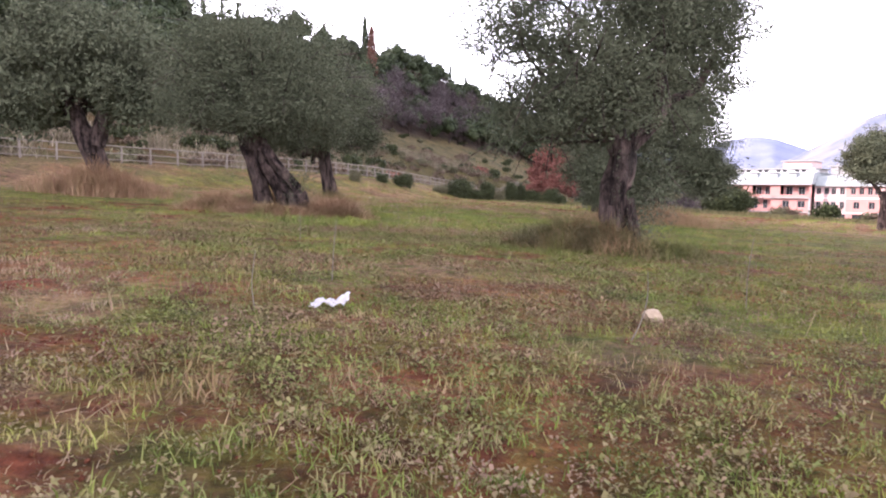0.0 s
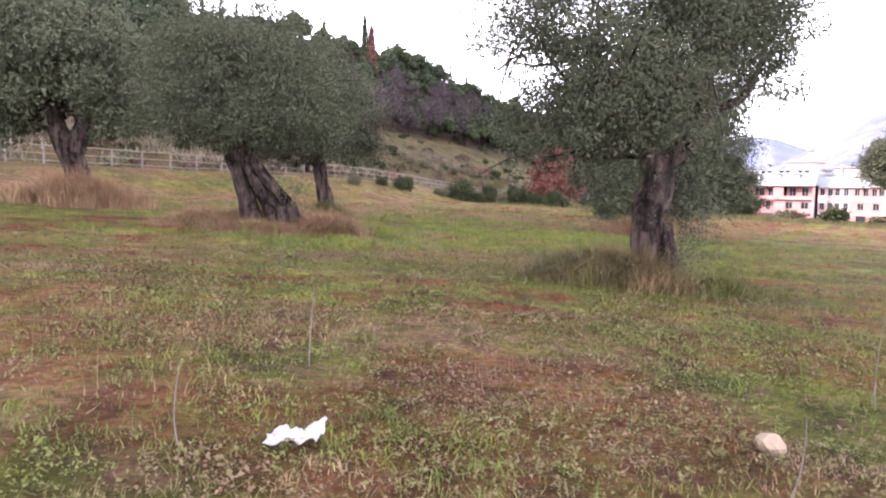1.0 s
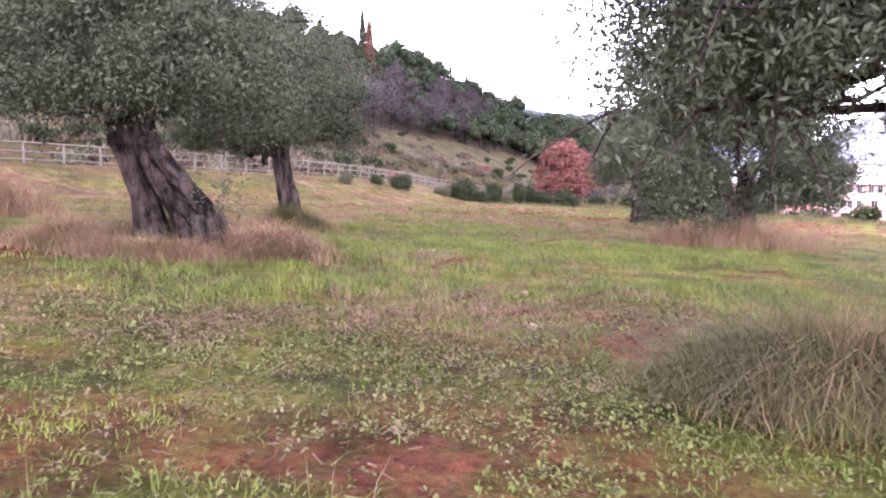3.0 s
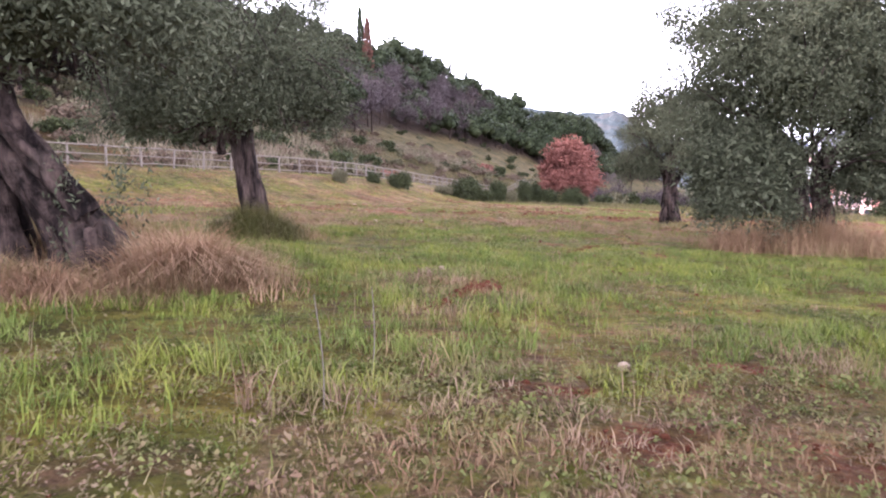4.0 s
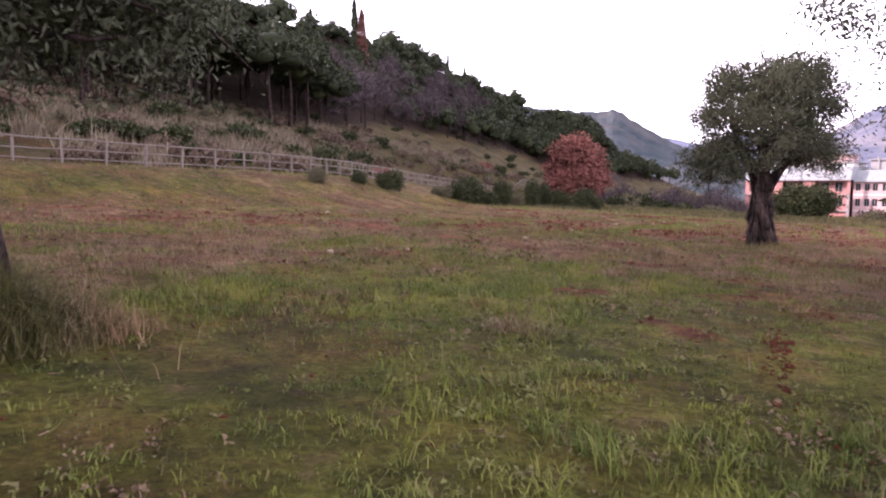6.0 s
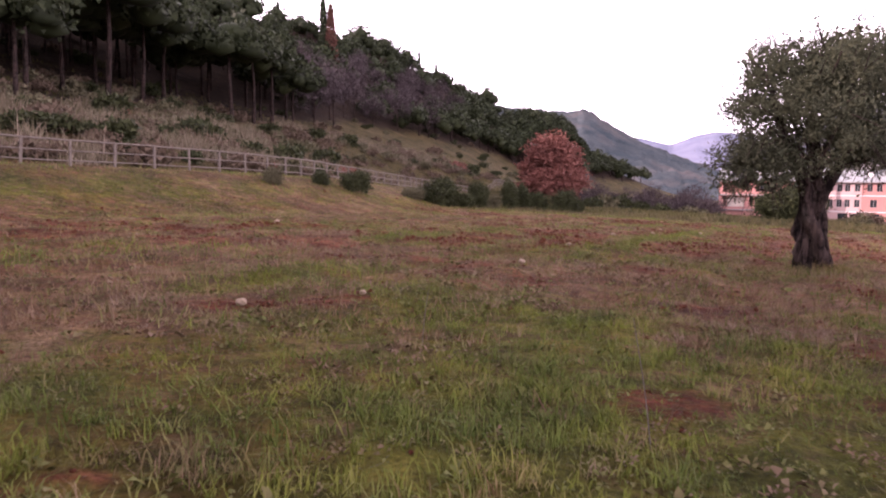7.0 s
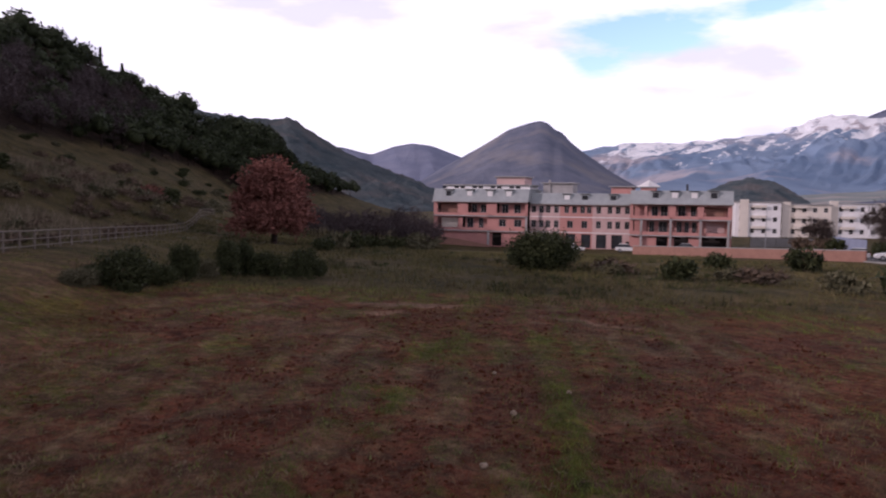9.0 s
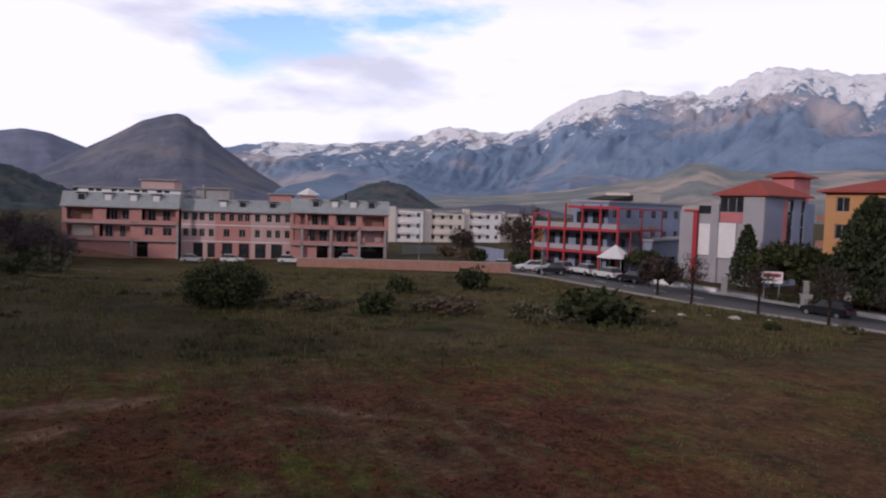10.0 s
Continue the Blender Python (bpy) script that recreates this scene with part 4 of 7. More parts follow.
def pine_meshes(seed, tall, wide, deep, cards, size, material, bend=0.3, lobes=6):
    """A pine: trunk, and a crown of lobed masses overgrown with needle tufts."""
    rng = np.random.default_rng(seed)
    pts = spline([(0, 0, -0.6), (bend * rng.normal() * 0.3, bend * rng.normal() * 0.3, tall * 0.45), (bend * rng.normal(), bend * rng.normal(), tall * 0.92)], 7)
    v, q = tube(pts, np.linspace(0.20, 0.07, 7) * (tall / 8) ** 0.5, 6)
    trunk = mesh_np("trunk", v, [q], M_PINEBARK, None, True)
    c = np.array([pts[-1][0], pts[-1][1], tall - deep])
    pieces = []
    for k in range(lobes):
        a, r = k * 2.4 + rng.uniform(0, 0.8), wide * (0.0 if k == 0 else rng.uniform(0.42, 0.66))
        o = c + (np.cos(a) * r, np.sin(a) * r, rng.uniform(-0.35, 0.15) * deep + (0.35 * deep if k == 0 else 0))
        s = np.array([wide, wide, deep]) * (rng.uniform(0.46, 0.62) if k else 0.66)
        pieces.append(lobe(rng, o, s * 0.74))
        e = rng.normal(size=(cards * 4 // (3 * lobes), 3))
        e[:, 2] = np.abs(e[:, 2] + 0.25) - 0.25
        e /= np.linalg.norm(e, axis=1)[:, None]
        pieces.append(needles(o + e * s * rng.uniform(0.66, 1.06, (len(e), 1)), size, rng, 0.75, 0.6))
    v, f = join(pieces)
    return trunk, mesh_np("crown", v, f, material)


def cypress_meshes(seed, tall, wide, cards, size, material):
    rng = np.random.default_rng(seed)
    v, q = tube(spline([(0, 0, -0.5), (0, 0, tall * 0.5), (0, 0, tall)], 5), np.linspace(0.16, 0.03, 5), 6)
    h = rng.uniform(0.06, 1, cards) ** 0.9
    r = wide * np.clip(1.15 * (1 - h) ** 0.6, 0.05, 1) * rng.uniform(0.45, 1, cards)
    a = rng.uniform(0, 6.283, cards)
    lv, lq = needles(np.stack([np.cos(a) * r, np.sin(a) * r, h * tall], 1), size, rng, 0.6, 1.3)
    return mesh_np("trunk", v, [q], M_PINEBARK, None, True), mesh_np("crown", lv, [lq], material)


def bare_meshes(seed, tall, wide, cards, material=None, twig=1.0):
    """A leafless tree: a trunk and a haze of fine rising twigs."""
    rng = np.random.default_rng(seed)
    pieces = []
    v, q = tube(spline([(0, 0, -0.4), (0.1, 0, tall * 0.35), (0.05, 0.1, tall * 0.8)], 6), np.linspace(0.15, 0.04, 6), 6)
    pieces.append((v, q))
    for _ in range(9):
        a, h = rng.uniform(0, 6.283), rng.uniform(0.25, 0.55) * tall
        e = np.array([np.cos(a) * wide * rng.uniform(0.4, 0.9), np.sin(a) * wide * rng.uniform(0.4, 0.9), h + tall * rng.uniform(0.2, 0.42)])
        pieces.append(tube(spline([(0.08, 0.03, h), (e[0] * 0.45, e[1] * 0.45, h + (e[2] - h) * 0.6), e], 5), np.linspace(0.055, 0.012, 5), 4))
    v, f = join(pieces)
    p = crown_points(rng, cards, np.array([0, 0, tall * 0.62]), np.array([wide, wide, tall * 0.36]), 40, wide * 0.16, 0.3, -0.7)
    lv, lq = needles(p, twig, rng, 0.12, 0.9)
    return mesh_np("trunk", v, f, M_PINEBARK, None, True), mesh_np("crown", lv, [lq], material or M_PURPLE)


def plant(name, meshes, x, y, size, turn, label, group, sink=0.0, names=("trunk", "crown")):
    top = thing(name, Matrix.LocRotScale((x, y, float(land(x, y)) - sink), Euler((0, 0, turn)), (size, size, size)), label, "tree", group)
    for n, me in zip(names, meshes):
        put(n, me, top)
    return top


PINES = [pine_meshes(s, t, w, d, 1050, 0.50, M_PINE, 0.3, 8) for s, t, w, d in ((1, 9.6, 4.0, 2.6), (2, 9.0, 3.8, 2.5), (3, 10.4, 4.6, 2.7), (4, 8.6, 3.5, 2.6), (5, 10.0, 3.6, 3.0))]
FAR_PINES = [pine_meshes(s, t, w, d, 420, 0.75, M_PINE, 0.3, 5) for s, t, w, d in ((6, 7.6, 3.9, 3.6), (7, 6.6, 4.1, 3.1), (8, 8.6, 3.7, 4.2))]
CREST = [pine_meshes(s, t, w, d, 420, 0.75, M_PINE, 0.3, 7) for s, t, w, d in ((9, 6.6, 4.3, 4.0), (10, 5.8, 4.5, 3.4))]
CYPRESSES = [cypress_meshes(s, t, w, 420, 0.6, M_PINE) for s, t, w in ((11, 9.0, 1.0), (12, 7.0, 0.9))]
BARES = [bare_meshes(s, t, w, 700) for s, t, w in ((15, 7.5, 2.9), (16, 8.8, 3.2), (17, 6.6, 2.7))]
M_RUST = leaf_mat("rusty_dead_needles", [(0, (0.085, 0.040, 0.030)), (0.5, (0.15, 0.068, 0.052)), (1, (0.21, 0.105, 0.080))])


def hillside_trees():
    rng = np.random.default_rng(77)
    taken = []
    spots = []
    for _ in range(7200):
        w, v = rng.uniform(18, 104), rng.uniform(-48, 330)
        b = min(max(0.3 * (v - 40), 0), 40)
        u = b + w * (100 - b) / 100
        x, y = -12.1 - 0.835 * u + 0.55 * v, 45 + 0.55 * u + 0.835 * v
        w2 = float(hill_w(x, y)[0])
        if w2 < float(edge_w(v)) + 5 * (fbm(x, y, 14, 2, 61) - 0.5) * 2:
            continue
        apart = 4.2 if w < 60 else 5.2
        if v > 190:
            apart = 6.0
        if any((x - a) ** 2 + (y - c) ** 2 < apart * apart for a, c in taken):
            continue
        taken.append((x, y))
        spots.append((x, y, w, v))
    for x, y, w, v in spots:
        far = math.hypot(x, y - 22)
        size, turn = rng.uniform(0.8, 1.15), rng.uniform(0, 6.28)
        edge = 62 + (w - 46) * 1.25 + 16 * (rng.uniform() - 0.5)
        if v > edge and v < 122 + (w - 46) * 1.7 and w < 80 and rng.uniform() < 0.72:
            plant("bare_tree", BARES[rng.integers(3)], x, y, size, turn, "leafless tree with purplish-brown twigs on the hillside", "bare hillside trees", 0.2)
        elif w > 88 and rng.uniform() < 0.30:
            plant("cypress", CYPRESSES[rng.integers(2)], x, y, size * 0.8, turn, "slender dark cypress on the hill's crest", "crest cypresses", 0.2)
        elif w > 82:
            plant("pine_tree", CREST[rng.integers(2)], x, y, size, turn, "low dense dark pine on the hill's crest", "crest pines", 0.8)
        elif far > 190 or w > 68 or v > 70:
            plant("pine_tree", FAR_PINES[rng.integers(3)], x, y, size, turn, "dark green pine in the hillside wood", "hillside pines", 0.2)
        else:
            plant("pine_tree", PINES[rng.integers(5)], x, y, size, turn, "tall pine with a bare trunk and rounded dark crown", "hillside pines", 0.2)
    return len(spots)


hillside_trees()


def spur_trees():
    """Close pines over the low spur where the hill runs out."""
    rng = np.random.default_rng(83)
    taken = []
    for _ in range(1500):
        a, d = radians(rng.uniform(3.0, 13.6)), rng.uniform(196, 262)
        x, y = 1.4 + math.sin(a) * d, 38 + math.cos(a) * d
        if float(spur(x, y)) < 3.0 or hill_w(x, y)[0] > 60 or any((x - p) ** 2 + (y - q) ** 2 < 30 for p, q in taken):
            continue
        taken.append((x, y))
        k = rng.uniform()
        if k < 0.12:
            plant("cypress", CYPRESSES[rng.integers(2)], x, y, rng.uniform(0.7, 0.9), k, "slender dark cypress on the hill's spur", "crest cypresses", 0.2)
        else:
            plant("pine_tree", FAR_PINES[rng.integers(3)], x, y, rng.uniform(0.7, 1.05), k * 40, "dark green pine on the hill's spur", "hillside pines", 0.3)


spur_trees()
GREEN, RUSTY = 43.6 - float(land(-20.6, 184.6)), 41.0 - float(land(-19.0, 184.4))
plant("cypress", cypress_meshes(21, RUSTY, 1.9, 1300, 0.7, M_RUST), -19.0, 184.4, 1.0, 0.3, "tall half-dead cypress with rusty foliage on the crest", "", 0.2)
plant("cypress", cypress_meshes(22, GREEN, 1.5, 1100, 0.7, M_PINE), -20.6, 184.6, 1.0, 0.3, "tall dark green cypress beside a rusty one", "", 0.2)


# ---- shrubs, reeds and bushes ----
def bush_meshes(seed, cards, size, material, flat=0.75, clumps=60):
    """A dense round shrub one metre in radius, with its stems."""
    rng = np.random.default_rng(seed)
    p = crown_points(rng, cards, np.array([0, 0, flat * 0.62]), np.array([0.9, 0.9, flat * 0.62]), clumps, 0.14, 0.45, -0.9)
    p[:, 2] = np.abs(p[:, 2])
    v, q = needles(p, size, rng, 0.6, 0.6)
    stems = []
    for _ in range(4):
        a = rng.uniform(0, 6.283)
        stems.append(tube(spline([(0.05 * np.cos(a), 0.05 * np.sin(a), -0.15), (0.3 * np.cos(a), 0.3 * np.sin(a), 0.35 * flat), (0.6 * np.cos(a), 0.6 * np.sin(a), 0.95 * flat)], 3), np.linspace(0.035, 0.01, 3), 4))
    sv, sf = join(stems)
    return mesh_np("stems", sv, sf, M_PINEBARK, None, True), mesh_np("foliage", v, [q], material)


def bush(meshes, x, y, sx, sz, turn, label, group="", sink=0.08):
    top = thing("bush", Matrix.LocRotScale((x, y, float(land(x, y)) - sink), Euler((0, 0, turn)), (sx, sx * 0.9, sz)), label, "bush", group)
    for n, me in zip(("stem", "foliage"), meshes):
        put(n, me, top)
    return top


M_SAGE = leaf_mat("grey_green_scrub", [(0, (0.055, 0.052, 0.030)), (0.5, (0.095, 0.090, 0.050)), (1, (0.165, 0.150, 0.090))])
M_BROWNBUSH = leaf_mat("withered_scrub", [(0, (0.060, 0.042, 0.030)), (0.5, (0.110, 0.078, 0.055)), (1, (0.175, 0.130, 0.092))])
NEAR_BUSH = [bush_meshes(31, 6000, 0.10, M_SHRUB, 0.85, 90), bush_meshes(32, 6000, 0.10, M_SHRUB, 1.0, 90), bush_meshes(33, 5000, 0.10, M_SAGE, 1.0, 80)]
FAR_BUSH = [bush_meshes(34, 620, 0.26, M_SHRUB), bush_meshes(35, 560, 0.26, M_SAGE), bush_meshes(36, 560, 0.26, M_BROWNBUSH), bush_meshes(37, 500, 0.26, M_RED)]
BIG_BUSH = bush_meshes(38, 22000, 0.075, M_SHRUB, 0.95, 160)
DARK, SAGE = "dense dark green bush before the wooden fence", "grey-green scrubby bush before the wooden fence"
for n, (x, y, sx, sz) in enumerate([(-3.15, 54.3, 0.72, 1.0), (1.15, 62.3, 1.3, 1.25), (3.75, 67.0, 0.72, 1.62), (6.2, 69.9, 0.72, 1.45), (8.1, 70.1, 0.95, 1.2), (9.9, 69.7, 1.0, 1.15), (-0.5, 61.0, 0.8, 0.55), (-6.1, 49.4, 0.50, 0.6), (11.0, 70.2, 0.55, 0.9), (5.0, 69.0, 0.6, 0.8), (0.2, 62.6, 0.8, 0.8), (7.2, 71.0, 0.8, 1.35), (2.4, 64.9, 0.9, 0.9), (-4.6, 53.0, 0.5, 0.5)]):
    sage = n in (6, 7, 9)
    bush(NEAR_BUSH[2 if sage else n % 2], x, y, sx, sz, n * 1.3, SAGE if sage else DARK, "bushes along the fence")
for n, (x, y, sx, sz) in enumerate([(36.5, 116.0, 1.9, 1.7), (30.5, 110.0, 1.3, 1.5), (22.2, 98.5, 1.4, 1.7), (20.0, 97.0, 1.3, 1.6), (26.0, 104.0, 1.2, 1.4), (17.5, 92.0, 1.2, 1.2), (49.5, 145.0, 3.2, 2.6), (45.5, 141.0, 2.2, 1.8)]):
    bush(FAR_BUSH[0 if n % 3 else 1], x, y, sx, sz, n * 2.1, "dark bush at the foot of the slope", "bushes at the slope's foot")
bush(BIG_BUSH, 29.4, 76.5, 2.75, 2.3, 0.4, "large round evergreen bush alone in the meadow")
for n, (x, y, sx, sz, k) in enumerate([(36.0, 69.6, 1.35, 1.5, 0), (48.8, 78.6, 1.3, 1.5, 0), (59.0, 78.0, 1.9, 2.2, 0), (34.2, 74.2, 1.5, 1.1, 2), (41.2, 67.6, 2.2, 1.2, 2), (46.0, 58.9, 2.8, 2.3, 0), (46.8, 57.6, 1.5, 1.6, 0), (42.5, 62.2, 1.4, 1.3, 1), (50.3, 55.6, 0.8, 0.7, 1), (56.0, 50.2, 0.7, 0.6, 0), (60.0, 46.0, 0.9, 0.7, 1), (39.5, 68.4, 1.2, 0.9, 1), (33.0, 73.0, 1.1, 0.8, 1)]):
    bush(FAR_BUSH[k], x, y, sx, sz, n * 1.7, ("dark green shrub in the rough meadow", "grey-green shrub in the rough meadow", "brown withered shrub in the rough meadow")[k], "meadow shrubs")


def slope_shrubs():
    rng = np.random.default_rng(91)
    made = 0
    while made < 250:
        u, v = rng.uniform(2.5, 70) if made < 130 else rng.uniform(2.5, 34), rng.uniform(-30, 190) if made < 130 else rng.uniform(-30, 110)
        x, y = -12.1 - 0.835 * u + 0.55 * v, 45 + 0.55 * u + 0.835 * v
        if float(fence_uv(x, y)[0]) < 2 or fbm(x, y, 14, 2, 71) < 0.42:
            continue
        k = rng.choice(4, p=(0.44, 0.26, 0.26, 0.04))
        s = rng.uniform(0.55, 1.5)
        bush(FAR_BUSH[k], x, y, s, s * rng.uniform(0.7, 1.1), rng.uniform(0, 6.28), ("dark green shrub on the slope", "grey-green shrub on the slope", "brown withered shrub on the slope", "russet shrub on the slope")[k], "slope shrubs")
        made += 1


slope_shrubs()


def scrub(seed, count, material, label):
    """Low uncounted scrub that covers the slope between the larger shrubs."""
    rng = np.random.default_rng(seed)
    pieces = []
    while len(pieces) < count:
        u, v = rng.uniform(2.0, 40) , rng.uniform(-30, 150)
        x, y = -12.1 - 0.835 * u + 0.55 * v, 45 + 0.55 * u + 0.835 * v
        if float(fence_uv(x, y)[0]) < 1.5 or fbm(x, y, 9, 2, seed) < 0.45:
            continue
        s = rng.uniform(0.4, 1.0)
        p = crown_points(rng, 170, np.array([x, y, float(land(x, y)) + 0.3 * s]), np.array([1.0, 1.0, 0.5]) * s, 14, 0.2 * s, 0.3, -0.4)
        pieces.append(needles(p, 0.26, rng, 0.5, 0.7))
    v, f = join(pieces)
    put("scrub", mesh_np("scrub", v, f, material), label=label, kind="stuff", category="scrub")


scrub(95, 280, M_BROWNBUSH, "low withered brown scrub covering the slope")
scrub(96, 260, M_SAGE, "low grey-green scrub covering the slope")


def valley_trees():
    """Leafless trees along the foot of the far wooded hill."""
    rng = np.random.default_rng(97)
    for k in range(52):
        a, d = radians(12.0 + 13.5 * (k + rng.uniform()) / 52), rng.uniform(112, 178)
        x, y = 1.4 + math.sin(a) * d, 38 + math.cos(a) * d
        plant("bare_tree", BARES[rng.integers(3)], x, y, rng.uniform(0.55, 0.85), a * 50, "leafless purplish tree at the valley's edge", "valley trees", 0.2)


valley_trees()


def red_tree():
    rng = np.random.default_rng(55)
    x, y = 15.2, 101.5
    k = 1.2
    top = thing("oak_tree", Matrix.LocRotScale((x, y, float(land(x, y)) - 0.1), None, (k, k, 1.02)), "broad tree with withered russet autumn leaves", "tree")
    pieces = [tube(spline([(0, 0, -0.3), (0.1, 0, 1.2), (0, 0.1, 3.0)], 7), np.linspace(0.28, 0.16, 7), 9, 0.06, 4)]
    limbs = []
    for n in range(12):
        a, h = n * 2.4, rng.uniform(1.2, 3.0)
        r = rng.uniform(1.6, 2.9)
        limbs.append(tube(spline([(0, 0, h), (np.cos(a) * r * 0.5, np.sin(a) * r * 0.5, h + 1.0), (np.cos(a) * r, np.sin(a) * r, h + rng.uniform(1.8, 4.0))], 6), np.linspace(0.11, 0.02, 6), 5))
    v, f = join(pieces)
    put("trunk", mesh_np("trunk", v, f, M_PINEBARK, None, True), top)
    for lv, lq in limbs:
        put("limb", mesh_np("limb", lv, [lq], M_PINEBARK, None, True), top)
    p = np.concatenate([crown_points(rng, 7500, np.array([0, 0, 4.1]), np.array([3.1, 3.1, 2.9]), 150, 0.34, 0.35, -0.9),
                        crown_points(rng, 3600, np.array([0, 0, 5.7]), np.array([2.3, 2.3, 2.3]), 80, 0.34, 0.3, -0.6),
                        crown_points(rng, 3200, np.array([0, 0, 2.3]), np.array([3.3, 3.3, 1.5]), 70, 0.34, 0.5, -0.8)])
    p[:, 2] = np.clip(p[:, 2], 0.35, None)
    lv, lq = needles(np.concatenate([p, p + rng.normal(0, 0.12, p.shape)]), 0.24, rng, 0.7, 0.1)
    put("crown", mesh_np("crown", lv, [lq], M_RED), top)


red_tree()


# ---- fence along the hill's foot ----
def box(bm, a, b, m=None):
    made = bmesh.ops.create_cube(bm, size=1.0)["verts"]
    a, b = Vector(a), Vector(b)
    for v in made:
        v.co = Vector([(a[k] + b[k]) / 2 + v.co[k] * (b[k] - a[k]) for k in range(3)])
        if m is not None:
            v.co = m @ v.co
    return made


def box_mesh(name, a, b, material, bevel=0.0):
    bm = bmesh.new()
    box(bm, a, b)
    if bevel:
        bmesh.ops.bevel(bm, geom=bm.edges[:], offset=bevel, segments=1, affect="EDGES")
    me = bpy.data.meshes.new(name)
    bm.to_mesh(me)
    bm.free()
    me.materials.append(material)
    return me


def fence():
    rng = np.random.default_rng(5)
    ys, y = [], 17.0
    while y < 125:
        ys.append(y)
        slope = 0.659 - 0.379 * float(smooth(46, 58, y))
        y += 1.68 / math.sqrt(1 + slope * slope)
    feet = [(float(fence_x(y)), y) for y in ys]
    top = thing("fence", Matrix(), "weathered wooden post-and-rail fence along the slope's foot", "fence")
    post = box_mesh("post", (-0.042, -0.042, -0.35), (0.042, 0.042, 0.88), M_FENCE, 0.012)
    heads = []
    for x, y in feet:
        z = float(land(x, y))
        t = Euler((rng.normal() * 0.02, rng.normal() * 0.02, rng.uniform(0, 0.4) + 0.6))
        put("post", post, top, at=Matrix.LocRotScale((x, y, z), t, None))
        heads.append(Vector((x, y, z)))
    for a, b in zip(heads[:-1], heads[1:]):
        for h, r in ((0.86, 0.034), (0.50, 0.026), (0.17, 0.026)):
            sag = rng.normal() * 0.012
            v, q = tube([a + Vector((0, 0, h)), (a + b) / 2 + Vector((0, 0, h + sag)), b + Vector((0, 0, h + rng.normal() * 0.008))], [r, r, r * 0.95], 6)
            put("rail", mesh_np("rail", v, [q], M_FENCE, None, True), top)


fence()

# ---- grass, weeds and litter of the field ----
def blades(rng, x, y, high, wide, lean, tint, z=None):
    """Arching blades, each of a quad and a tip. Returns vertices, faces and tints."""
    n = len(x)
    z = lie(x, y) - 0.012 if z is None else z
    a = rng.uniform(0, 6.283, n)
    b = a + np.pi / 2 + rng.normal(0, 0.5, n)
    dx, dy = np.cos(b) * lean * high, np.sin(b) * lean * high
    sx, sy = np.cos(a) * wide / 2, np.sin(a) * wide / 2
    base = np.stack([x, y, z], 1)
    side = np.stack([sx, sy, np.zeros(n)], 1)
    mid = base + np.stack([dx * 0.35, dy * 0.35, high * 0.58], 1)
    tip = base + np.stack([dx, dy, high * np.sqrt(np.clip(1 - 0.45 * lean**2, 0.12, 1))], 1)
    v = np.stack([base - side, base + side, mid + side * 0.8, mid - side * 0.8, tip], 1).reshape(-1, 3)
    i = np.arange(n)[:, None] * 5
    return v, [i + np.array([0, 1, 2, 3]), i + np.array([3, 2, 4])], np.repeat(np.clip(tint, 0, 1), 5)


def stuff(name, v, faces, material, tint, label, category="grass"):
    return put(name, mesh_np(name, v, faces, material, {"tint": tint}), label=label, kind="stuff", category=category)


def slivers(rng, x, y, high, wide, lean, tint, z=None):
    """Far blades: one thin triangle each."""
    n = len(x)
    z = lie(x, y) - 0.012 if z is None else z
    a = rng.uniform(0, 6.283, n)
    b = rng.uniform(0, 6.283, n)
    base = np.stack([x, y, z], 1)
    side = np.stack([np.cos(a) * wide / 2, np.sin(a) * wide / 2, np.zeros(n)], 1)
    tip = base + np.stack([np.cos(b) * lean * high, np.sin(b) * lean * high, high * np.sqrt(np.clip(1 - 0.45 * lean**2, 0.12, 1))], 1)
    v = np.stack([base - side, base + side, tip], 1).reshape(-1, 3)
    return v, [np.arange(3 * n).reshape(n, 3)], np.repeat(np.clip(tint, 0, 1), 3)


